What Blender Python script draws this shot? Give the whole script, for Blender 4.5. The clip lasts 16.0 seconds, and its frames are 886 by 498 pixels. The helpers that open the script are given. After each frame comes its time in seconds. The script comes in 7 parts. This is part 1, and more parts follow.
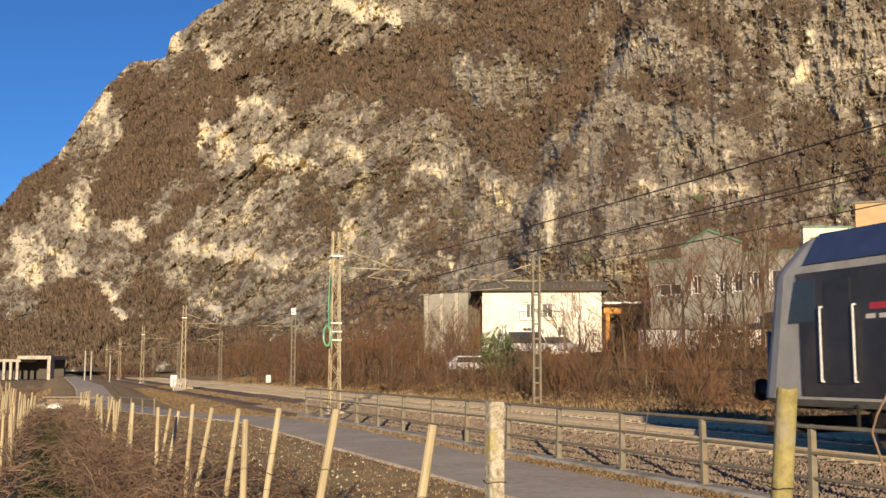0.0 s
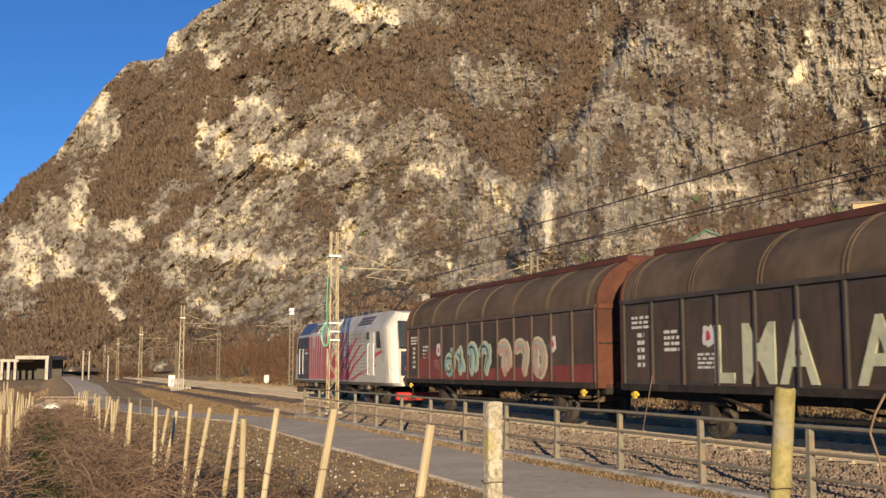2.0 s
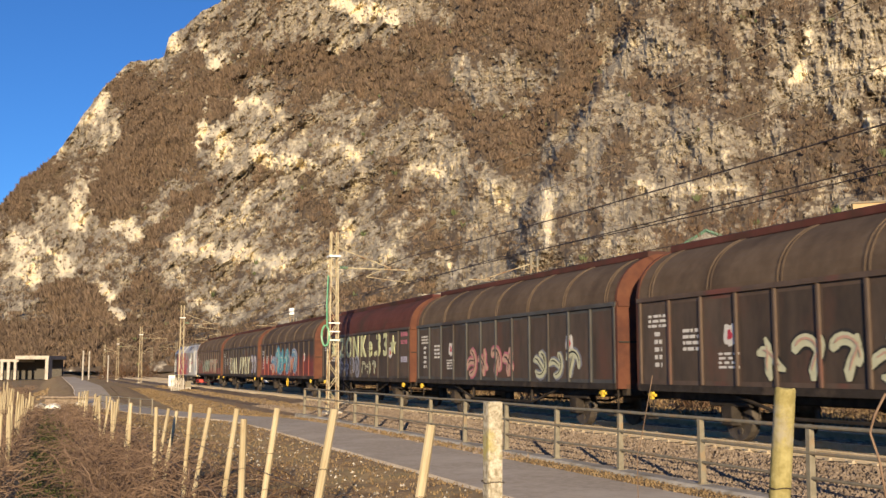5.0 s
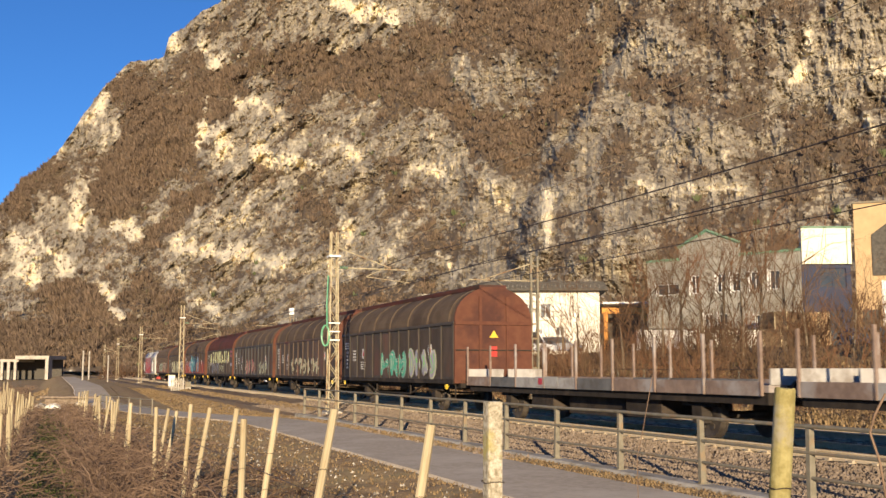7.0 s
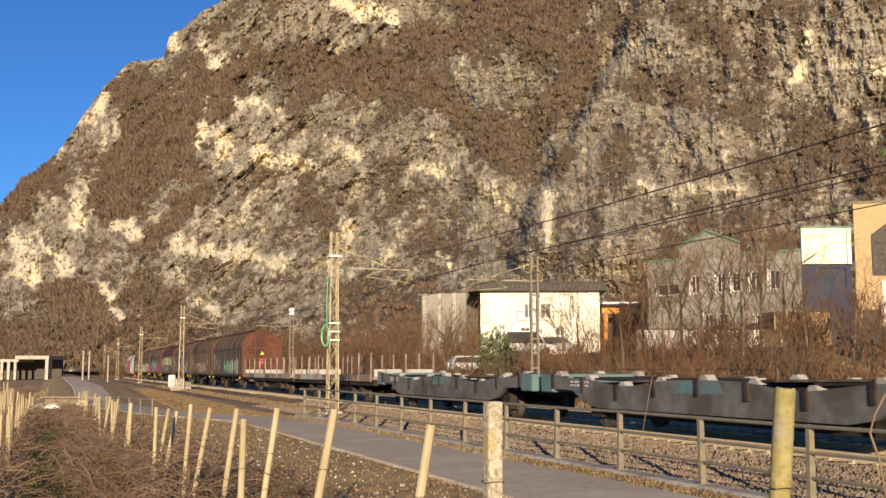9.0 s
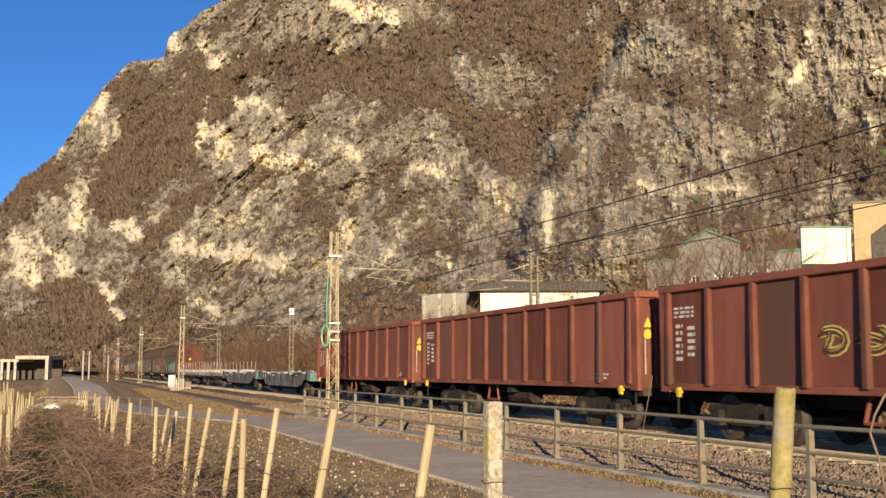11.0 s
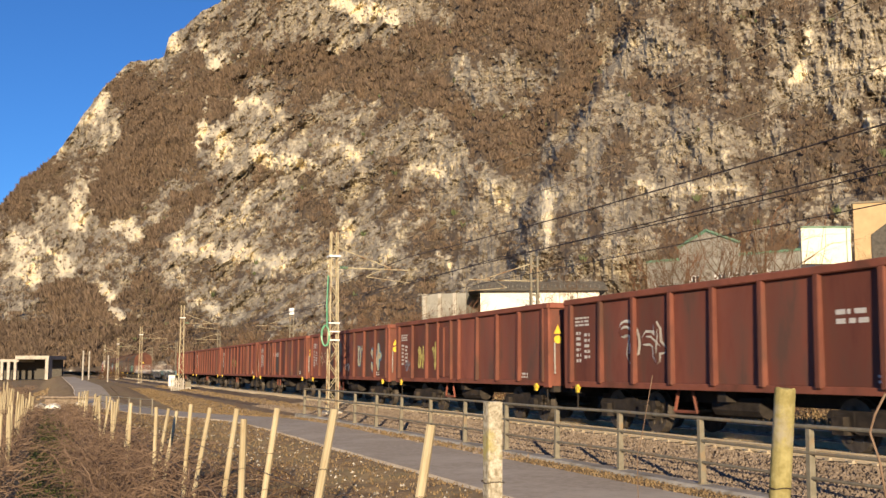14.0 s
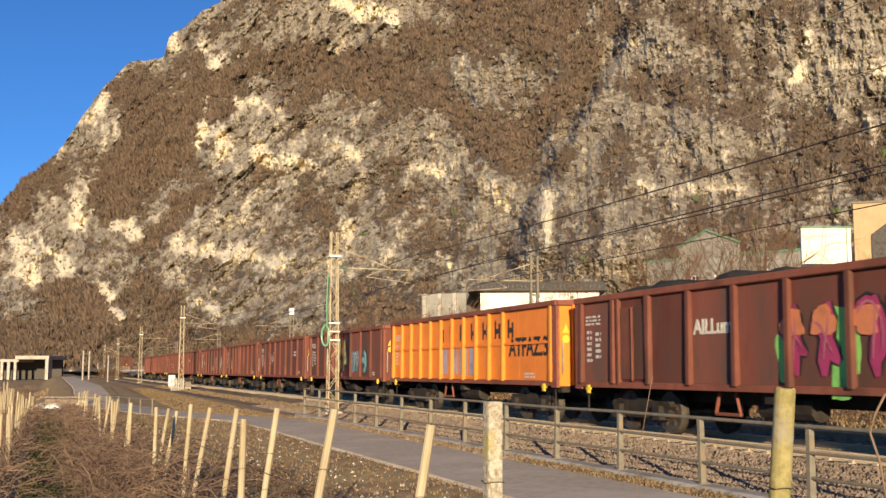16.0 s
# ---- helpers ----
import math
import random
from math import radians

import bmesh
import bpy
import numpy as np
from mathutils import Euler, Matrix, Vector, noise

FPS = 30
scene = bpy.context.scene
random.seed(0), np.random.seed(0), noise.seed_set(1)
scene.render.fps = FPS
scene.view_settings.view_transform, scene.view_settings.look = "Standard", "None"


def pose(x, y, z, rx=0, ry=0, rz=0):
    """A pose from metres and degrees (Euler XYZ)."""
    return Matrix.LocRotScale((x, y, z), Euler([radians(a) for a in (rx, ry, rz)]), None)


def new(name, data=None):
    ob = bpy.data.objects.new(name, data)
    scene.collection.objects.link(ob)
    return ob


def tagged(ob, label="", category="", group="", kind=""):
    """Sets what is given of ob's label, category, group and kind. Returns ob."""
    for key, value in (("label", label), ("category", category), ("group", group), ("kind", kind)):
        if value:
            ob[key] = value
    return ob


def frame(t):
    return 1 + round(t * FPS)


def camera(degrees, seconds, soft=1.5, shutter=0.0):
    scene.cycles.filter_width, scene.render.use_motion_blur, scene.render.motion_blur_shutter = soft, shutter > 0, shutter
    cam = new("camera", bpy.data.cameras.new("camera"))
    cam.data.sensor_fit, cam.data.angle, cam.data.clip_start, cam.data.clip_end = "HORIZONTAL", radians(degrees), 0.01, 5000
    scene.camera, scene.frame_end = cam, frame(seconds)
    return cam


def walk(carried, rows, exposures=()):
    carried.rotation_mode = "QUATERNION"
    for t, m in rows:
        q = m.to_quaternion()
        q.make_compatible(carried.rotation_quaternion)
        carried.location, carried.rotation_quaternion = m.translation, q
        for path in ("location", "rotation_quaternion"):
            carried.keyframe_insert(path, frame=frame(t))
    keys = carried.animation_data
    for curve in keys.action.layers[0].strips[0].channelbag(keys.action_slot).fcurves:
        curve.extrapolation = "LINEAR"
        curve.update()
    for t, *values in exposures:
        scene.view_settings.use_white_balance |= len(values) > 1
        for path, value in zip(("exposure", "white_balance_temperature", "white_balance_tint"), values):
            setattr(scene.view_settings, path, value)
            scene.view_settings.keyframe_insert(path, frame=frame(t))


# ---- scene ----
EYE = (0.0, 0.0, 1.45)
AXIS, TILT = 20.0, 6.5      # the view: turned right of the railway (+y), and raised
cam = camera(45.3, 16.0, 1.5, 0.08)


def view(turn):
    return pose(*EYE, 90 + TILT, 0, -AXIS + turn)


walk(cam, [(0.0, view(0.10)), (0.6, view(0.07)), (1.4, view(0.06)), (2.0, view(0.0)), (16.0, view(0.0))],
     [(0.0, 0.60), (2.0, 0.66), (4.0, 0.76), (7.0, 0.82), (9.0, 0.72), (12.0, 0.76), (16.0, 0.78)])

# ---- light: low winter sun behind the camera, clear sky ----
SUN_EL, SUN_AZ = 10.2, 20.0
world = bpy.data.worlds.new("sky")
scene.world = world
world.use_nodes = True
wn = world.node_tree.nodes
sky = wn.new("ShaderNodeTexSky")
sky.sky_type, sky.sun_disc = "NISHITA", False
sky.sun_elevation, sky.sun_rotation = radians(SUN_EL + 6), radians(180 + SUN_AZ)
sky.air_density, sky.dust_density, sky.ozone_density = 0.85, 0.0, 9.0
wn["Background"].inputs["Strength"].default_value = 0.078
world.node_tree.links.new(sky.outputs[0], wn["Background"].inputs[0])
sun = new("sun", bpy.data.lights.new("sun", "SUN"))
sun.data.energy, sun.data.angle, sun.data.color = 5.0, radians(0.5), (1.0, 0.79, 0.52)
sun.matrix_world = pose(0, 0, 300, 90 - SUN_EL, 0, -SUN_AZ)

# ---- materials ----


def material(name, c1, c2, scale=3.0, rough=0.85, bump=0.3, metal=0.0, c3=None, scale3=0.5, amount3=0.5, stretch=(1, 1, 1), depth=0.02, vary=0.0, island=0.0):
    """Two colours mixed by fine noise, and a third in larger patches of wear or dirt."""
    m = bpy.data.materials.new(name)
    m.use_nodes = True
    nt = m.node_tree
    n, link = nt.nodes, nt.links.new
    b = n["Principled BSDF"]
    tc, info = n.new("ShaderNodeTexCoord"), n.new("ShaderNodeObjectInfo")
    mp = n.new("ShaderNodeMapping")
    mp.inputs["Scale"].default_value = stretch
    link(tc.outputs["Object"], mp.inputs["Vector"])
    off = n.new("ShaderNodeVectorMath")
    off.operation = "MULTIPLY_ADD"
    off.inputs[1].default_value = (37, 53, 71)
    link(info.outputs["Random"], off.inputs[0])
    link(mp.outputs[0], off.inputs[2])

    def noise_node(s, detail):
        t = n.new("ShaderNodeTexNoise")
        t.inputs["Scale"].default_value, t.inputs["Detail"].default_value = s, detail
        t.inputs["Roughness"].default_value = 0.65
        link(off.outputs[0], t.inputs["Vector"])
        return t

    def ramp(src, lo, hi):
        r = n.new("ShaderNodeMapRange")
        r.inputs["From Min"].default_value, r.inputs["From Max"].default_value = lo, hi
        link(src, r.inputs["Value"])
        return r.outputs[0]

    def mix(fac, a, c):
        x = n.new("ShaderNodeMix")
        x.data_type = "RGBA"
        link(fac, x.inputs[0])
        for value, socket in ((a, x.inputs[6]), (c, x.inputs[7])):
            if isinstance(value, tuple):
                socket.default_value = (*value, 1)
            else:
                link(value, socket)
        return x.outputs[2]

    fine = noise_node(scale, 6)
    col = mix(ramp(fine.outputs[0], 0.35, 0.65), c1, c2)
    if c3:
        col = mix(ramp(noise_node(scale3, 5).outputs[0], 0.62 - 0.25 * amount3, 0.72 - 0.15 * amount3), col, c3)
    if vary or island:
        hsv = n.new("ShaderNodeHueSaturation")
        v = n.new("ShaderNodeMapRange")
        v.inputs["To Min"].default_value, v.inputs["To Max"].default_value = 1 - max(vary, island), 1 + max(vary, island)
        link(n.new("ShaderNodeNewGeometry").outputs["Random Per Island"] if island else info.outputs["Random"], v.inputs["Value"])
        link(v.outputs[0], hsv.inputs["Value"])
        link(col, hsv.inputs["Color"])
        col = hsv.outputs[0]
    link(col, b.inputs["Base Color"])
    b.inputs["Roughness"].default_value, b.inputs["Metallic"].default_value = rough, metal
    if rough >= 0.6 and metal == 0:
        b.inputs["Specular IOR Level"].default_value = 0.12 if rough >= 0.85 else 0.25
    if bump:
        bp = n.new("ShaderNodeBump")
        bp.inputs["Strength"].default_value, bp.inputs["Distance"].default_value = bump, depth
        link(fine.outputs[0], bp.inputs["Height"])
        link(bp.outputs[0], b.inputs["Normal"])
    return m


def masked_material(name, stone, pale, plants):
    """Grey rock, paler fresh faces and scrub floor, blended by the terrain's own attributes."""
    m = material(name, stone[0], stone[1], 0.30, 0.95, 0.8, c3=stone[2], scale3=0.05, amount3=0.35, depth=0.9)
    nt = m.node_tree
    n, link = nt.nodes, nt.links.new
    b = n["Principled BSDF"]
    colour = b.inputs["Base Color"].links[0].from_socket
    tc = n.new("ShaderNodeTexCoord")

    def blend(first, second, attribute, scale, weight, lo, hi):
        at = n.new("ShaderNodeAttribute")
        at.attribute_name = attribute
        g = n.new("ShaderNodeTexNoise")
        g.inputs["Scale"].default_value, g.inputs["Detail"].default_value, g.inputs["Roughness"].default_value = scale, 8, 0.7
        link(tc.outputs["Object"], g.inputs["Vector"])
        add = n.new("ShaderNodeMath")
        add.operation = "MULTIPLY_ADD"
        link(g.outputs[0], add.inputs[0])
        add.inputs[1].default_value = weight
        link(at.outputs["Fac"], add.inputs[2])
        r = n.new("ShaderNodeMapRange")
        r.inputs["From Min"].default_value, r.inputs["From Max"].default_value = lo, hi
        link(add.outputs[0], r.inputs["Value"])
        x = n.new("ShaderNodeMix")
        x.data_type = "RGBA"
        link(r.outputs[0], x.inputs[0])
        link(first, x.inputs[6])
        link(second, x.inputs[7])
        return x.outputs[2]

    def rgb(c):
        q = n.new("ShaderNodeRGB")
        q.outputs[0].default_value = (*c, 1)
        return q.outputs[0]

    rock = blend(colour, rgb(pale), "pale_rock", 0.35, 1.0, 0.42, 0.98)
    floor = blend(rgb(plants[0]), rgb(plants[1]), "pale_rock", 0.10, 1.0, 0.35, 0.75)
    link(blend(floor, rock, "bare_rock", 0.45, 0.8, 0.42, 0.66), b.inputs["Base Color"])
    return m


MAT = {}


def mat(key, *a, **k):
    MAT[key] = material(key, *a, **k)


mat("soil", (0.215, 0.140, 0.072), (0.42, 0.30, 0.165), 3.5, 0.95, 0.3, c3=(0.33, 0.26, 0.13), scale3=0.35, depth=0.03)
mat("dry_grass", (0.17, 0.115, 0.06), (0.29, 0.21, 0.115), 3, 0.95, 0.3, vary=0.2)
mat("green_grass", (0.05, 0.07, 0.02), (0.12, 0.13, 0.04), 3, 0.9, 0.3)
mat("asphalt", (0.43, 0.355, 0.255), (0.59, 0.49, 0.36), 9, 0.92, 0.3, c3=(0.62, 0.53, 0.40), scale3=0.35, depth=0.012)
mat("ballast", (0.092, 0.069, 0.052), (0.241, 0.190, 0.144), 11, 0.95, 1.0, c3=(0.172, 0.121, 0.086), scale3=0.8, depth=0.05)
mat("stone", (0.132, 0.101, 0.075), (0.286, 0.226, 0.171), 5, 0.9, 0.4, depth=0.01)
mat("concrete", (0.36, 0.33, 0.28), (0.48, 0.44, 0.37), 6, 0.9, 0.4, c3=(0.25, 0.22, 0.17), scale3=1.2, depth=0.01)
mat("sleeper", (0.32, 0.27, 0.20), (0.43, 0.37, 0.28), 9, 0.9, 0.3, c3=(0.24, 0.18, 0.12), scale3=1.5, depth=0.01)
mat("rail_rust", (0.50, 0.40, 0.26), (0.64, 0.53, 0.37), 8, 0.75, 0.2, depth=0.003)
mat("rail_head", (0.45, 0.42, 0.38), (0.55, 0.52, 0.47), 8, 0.35, 0.0, metal=0.7)
mat("galvanised", (0.15, 0.134, 0.098), (0.215, 0.193, 0.145), 9, 0.7, 0.15, c3=(0.24, 0.17, 0.10), scale3=2.5, amount3=0.35, depth=0.004)
mat("mast_paint", (0.34, 0.29, 0.18), (0.46, 0.40, 0.27), 7, 0.7, 0.15, c3=(0.22, 0.13, 0.07), scale3=1.3, depth=0.004)
mat("wire", (0.05, 0.04, 0.035), (0.09, 0.07, 0.06), 9, 0.6, 0.0, metal=0.5)
mat("insulator", (0.10, 0.30, 0.16), (0.16, 0.40, 0.24), 9, 0.35, 0.0)
mat("post_concrete", (0.20, 0.17, 0.11), (0.52, 0.47, 0.37), 40, 0.92, 0.6, c3=(0.36, 0.31, 0.11), scale3=4, amount3=0.45, depth=0.006)
mat("post_lichen", (0.212, 0.178, 0.068), (0.332, 0.289, 0.128), 25, 0.92, 0.6, c3=(0.281, 0.255, 0.196), scale3=3.5, amount3=0.3, depth=0.006)
mat("stake", (0.34, 0.28, 0.17), (0.47, 0.395, 0.26), 5, 0.85, 0.3, c3=(0.26, 0.20, 0.11), scale3=2.5, stretch=(4, 4, 0.6), depth=0.004, vary=0.15)
mat("twig", (0.095, 0.060, 0.042), (0.21, 0.145, 0.10), 3, 0.9, 0.0)
mat("branch", (0.068, 0.043, 0.027), (0.140, 0.092, 0.058), 1.2, 0.95, 0.0, c3=(0.173, 0.083, 0.043), scale3=0.25)
mat("bark", (0.10, 0.075, 0.05), (0.22, 0.17, 0.12), 6, 0.95, 0.5, depth=0.02)
mat("scrub", (0.085, 0.064, 0.047), (0.20, 0.148, 0.102), 0.10, 0.95, 0.0, c3=(0.125, 0.095, 0.06), scale3=0.02, island=0.45)
mat("thicket", (0.082, 0.060, 0.045), (0.165, 0.118, 0.083), 0.16, 0.95, 0.0, c3=(0.15, 0.105, 0.07), scale3=0.03, island=0.35)
mat("evergreen", (0.05, 0.065, 0.03), (0.14, 0.16, 0.07), 4, 0.8, 0.0)
mat("white_plaster", (0.74, 0.71, 0.63), (0.82, 0.79, 0.70), 1.2, 0.9, 0.1, c3=(0.66, 0.62, 0.53), scale3=0.2, depth=0.01)
mat("grey_plaster", (0.24, 0.23, 0.20), (0.31, 0.295, 0.255), 1.5, 0.9, 0.2, c3=(0.20, 0.185, 0.155), scale3=0.25, depth=0.01)
mat("tan_cladding", (0.40, 0.28, 0.15), (0.46, 0.33, 0.18), 1.5, 0.7, 0.05)
mat("cream_cladding", (0.74, 0.70, 0.52), (0.80, 0.76, 0.58), 1.5, 0.6, 0.05)
mat("blue_cladding", (0.018, 0.024, 0.052), (0.028, 0.036, 0.070), 1.2, 0.65, 0.05)
mat("dark_roof", (0.06, 0.055, 0.05), (0.11, 0.10, 0.085), 4, 0.85, 0.2)
mat("green_trim", (0.10, 0.20, 0.13), (0.15, 0.26, 0.18), 4, 0.6, 0.0)
mat("orange_beam", (0.55, 0.24, 0.05), (0.66, 0.30, 0.07), 4, 0.7, 0.0)
mat("crate_wood", (0.30, 0.20, 0.11), (0.40, 0.28, 0.16), 4, 0.8, 0.2, c3=(0.34, 0.21, 0.10), scale3=1.0)
# crate wood with shade put into its colour
mat("shaded_wood", (0.10, 0.07, 0.042), (0.17, 0.12, 0.075), 4, 0.85, 0.3, c3=(0.07, 0.05, 0.035), scale3=1.0, vary=0.2)
mat("window_dark", (0.03, 0.035, 0.04), (0.05, 0.055, 0.06), 1, 0.12, 0.0)
mat("white_metal", (0.70, 0.69, 0.66), (0.78, 0.77, 0.74), 4, 0.5, 0.0)
mat("car_white", (0.62, 0.62, 0.62), (0.70, 0.70, 0.70), 3, 0.3, 0.0)
mat("car_blue", (0.03, 0.042, 0.085), (0.045, 0.06, 0.11), 3, 0.3, 0.0)
mat("rubber", (0.02, 0.02, 0.02), (0.04, 0.038, 0.035), 8, 0.85, 0.1)
MAT["mountain"] = masked_material("mountain", ((0.165, 0.142, 0.107), (0.43, 0.375, 0.28), (0.28, 0.24, 0.178)), (0.76, 0.67, 0.48), ((0.115, 0.088, 0.063), (0.26, 0.20, 0.135)))

# ---- mesh helpers ----


def part(name, bm, material, parent=None, label=""):
    """One bmesh as one mesh object, under a thing or a part."""
    me = bpy.data.meshes.new(name)
    bm.to_mesh(me)
    bm.free()
    for m in (material if isinstance(material, (list, tuple)) else (material,)):
        me.materials.append(m)
    ob = new(name, me)
    if parent is not None:
        ob.parent = parent
    return tagged(ob, label)


def raw(name, verts, faces, material, parent=None, label=""):
    """A mesh object from arrays."""
    me = bpy.data.meshes.new(name)
    v, f = np.asarray(verts, dtype=np.float32), np.asarray(faces, dtype=np.int32)
    k = f.shape[1]
    me.vertices.add(len(v))
    me.vertices.foreach_set("co", v.ravel())
    me.loops.add(f.size)
    me.loops.foreach_set("vertex_index", f.ravel())
    me.polygons.add(len(f))
    me.polygons.foreach_set("loop_start", np.arange(0, f.size, k, dtype=np.int32))
    me.polygons.foreach_set("use_smooth", np.zeros(len(f), dtype=bool))
    me.update(calc_edges=True)
    me.materials.append(material)
    ob = new(name, me)
    if parent is not None:
        ob.parent = parent
    return tagged(ob, label)


def empty(name, m=None):
    ob = new(name)
    ob.empty_display_size = 0.2
    if m is not None:
        ob.matrix_world = m
    return ob


def box(bm, x0, y0, z0, x1, y1, z1):
    m = Matrix.LocRotScale(((x0 + x1) / 2, (y0 + y1) / 2, (z0 + z1) / 2), None, (abs(x1 - x0), abs(y1 - y0), abs(z1 - z0)))
    return bmesh.ops.create_cube(bm, size=1, matrix=m)["verts"]


def soften(bm, width=0.01, segments=1):
    bmesh.ops.bevel(bm, geom=list(bm.edges), offset=width, segments=segments, affect="EDGES", profile=0.6)
    return bm


def boxes(*items, bevel=0.0):
    bm = bmesh.new()
    for it in items:
        box(bm, *it)
    if bevel:
        soften(bm, bevel)
    return bm


def rod(bm, a, b, r, r2=None, sides=6):
    a, b = Vector(a), Vector(b)
    d = b - a
    m = Matrix.Translation((a + b) / 2) @ d.to_track_quat("Z", "Y").to_matrix().to_4x4()
    return bmesh.ops.create_cone(bm, cap_ends=True, segments=sides, radius1=r, radius2=r if r2 is None else r2, depth=d.length, matrix=m)["verts"]


def rods(items, r, sides=6):
    bm = bmesh.new()
    for a, b in items:
        rod(bm, a, b, r, None, sides)
    return bm


def tube(pts, r, sides=5):
    """One unbroken tube through the points."""
    bm = bmesh.new()
    pts = [Vector(p) for p in pts]
    rings = []
    for i, p in enumerate(pts):
        d = (pts[min(i + 1, len(pts) - 1)] - pts[max(i - 1, 0)]).normalized()
        u = d.cross(Vector((0.13, 0.31, 0.94))).normalized()
        w = d.cross(u)
        rings.append([bm.verts.new(p + r * (math.cos(2 * math.pi * k / sides) * u + math.sin(2 * math.pi * k / sides) * w)) for k in range(sides)])
    for a, b in zip(rings, rings[1:]):
        for k in range(sides):
            bm.faces.new((a[k], a[(k + 1) % sides], b[(k + 1) % sides], b[k]))
    bm.faces.new(rings[0][::-1])
    bm.faces.new(rings[-1])
    bmesh.ops.recalc_face_normals(bm, faces=bm.faces)
    return bm


def prism(bm, profile, y0, y1):
    """A closed outline in x and z, drawn out along y."""
    a = [bm.verts.new((x, y0, z)) for x, z in profile]
    b = [bm.verts.new((x, y1, z)) for x, z in profile]
    k = len(a)
    for i in range(k):
        bm.faces.new((a[i], a[(i + 1) % k], b[(i + 1) % k], b[i]))
    bm.faces.new(a[::-1])
    bm.faces.new(b)
    bmesh.ops.recalc_face_normals(bm, faces=bm.faces)


def hashed(ix, iy, iz):
    h = (ix * 374761393 + iy * 668265263 + iz * 2147483647 + 1274126177) & 0xFFFFFFFF
    h = ((h ^ (h >> 13)) * 1274126177) & 0xFFFFFFFF
    return ((h ^ (h >> 16)) & 0xFFFF) / 32767.5 - 1.0


def vnoise(x, y, z):
    """Smooth value noise, -1 to 1, on arrays."""
    x, y, z = np.broadcast_arrays(np.asarray(x, float), np.asarray(y, float), np.asarray(z, float))
    fx, fy, fz = np.floor(x), np.floor(y), np.floor(z)
    ix, iy, iz = fx.astype(np.int64), fy.astype(np.int64), fz.astype(np.int64)
    u, v, w = (t * t * t * (t * (t * 6 - 15) + 10) for t in (x - fx, y - fy, z - fz))
    out = 0
    for dx, wx in ((0, 1 - u), (1, u)):
        for dy, wy in ((0, 1 - v), (1, v)):
            for dz, wz in ((0, 1 - w), (1, w)):
                out = out + wx * wy * wz * hashed(ix + dx, iy + dy, iz + dz)
    return out


def fractal(x, y, z, octaves=4, gain=0.5):
    out, amp = 0, 1.0
    for k in range(octaves):
        out = out + amp * vnoise(x * 2 ** k + 17 * k, y * 2 ** k + 5 * k, z * 2 ** k + 11 * k)
        amp *= gain
    return out


def smooth(t):
    t = np.clip(t, 0, 1)
    return t * t * (3 - 2 * t)


def grid_faces(a, b):
    """Quads of a grid of a rows and b columns."""
    i = (np.arange(a - 1)[:, None] * b + np.arange(b - 1)[None, :]).ravel()
    return np.stack([i, i + 1, i + b + 1, i + b], axis=1)


rng = np.random.default_rng(7)

# ---- ground: one sheet, shaped across and along the railway ----
TRACK, FAR = 14.1, 18.2


def road_centre(s):
    return 7.6 - 4.7 * smooth((np.asarray(s, float) - 36) / 40)


def dip(s):
    return -0.34 * smooth((np.asarray(s, float) - 34) / 24)


def ramp_rise(s):
    return 0.75 * smooth((np.asarray(s, float) - 68) / 34)


def ground_height(x, s):
    x, s = np.asarray(x, float), np.asarray(s, float)
    c = road_centre(s)
    z = -0.60 + 0.04 * fractal(x * 0.7, s * 0.7, 0 * x, 3)
    z = z + 0.22 * smooth((x - (c - 3.1)) / 1.7)                      # bank up to the lane
    z = np.where(np.abs(x - c) < 1.5, -0.40, z)
    far_bank = smooth((s - 45) / 12)
    z = z + (0.17 - 0.0) * smooth((x - (c + 2.0)) / 4.0) * (1 + 0 * far_bank)
    z = np.where((x - c > 0.9) & (x - c < 1.6), -0.33, z)
    z = np.where((x > 11.2) & (x < 21.3), np.minimum(z, -0.38), z)
    z = np.where((x > 9.45) & (x < 21.3) & (s < 42.5), np.minimum(z, -0.70), z)
    z = z + 0.5 * smooth((x - 21.5) / 6) + 2.4 * smooth((x - 28) / 9) + 0.10 * smooth((x - 21) / 2) * fractal(x * 0.4, s * 0.4, 3 + 0 * x, 3)
    z = z - 0.5 * smooth((-x - 8) / 25)
    return z + dip(s) * smooth((11.4 - x) / 2.0) + ramp_rise(s) * smooth((5 - np.abs(x - c)) / 2.6)


xs = np.concatenate([[-3000, -1500, -700, -350, -180, -100], np.linspace(-60, -4, 40), np.linspace(-3.6, 13, 120), np.linspace(13.6, 45, 70), [52, 60, 75, 100, 150, 250, 500, 1000, 3000]])
ss = np.concatenate([[-2500, -1000, -400, -150, -80], np.linspace(-50, 2, 40), np.linspace(2.4, 60, 240), np.linspace(61, 260, 130), [280, 320, 380, 460, 600, 900, 1500, 3000, 4500]])
gx, gs = np.meshgrid(xs, ss, indexing="ij")
gz = ground_height(gx, gs)
tagged(raw("ground", np.stack([gx, gs, gz], -1).reshape(-1, 3), grid_faces(len(xs), len(ss))[:, ::-1], MAT["soil"]),
       "dry brown winter soil with thin withered grass", "ground", kind="structure")

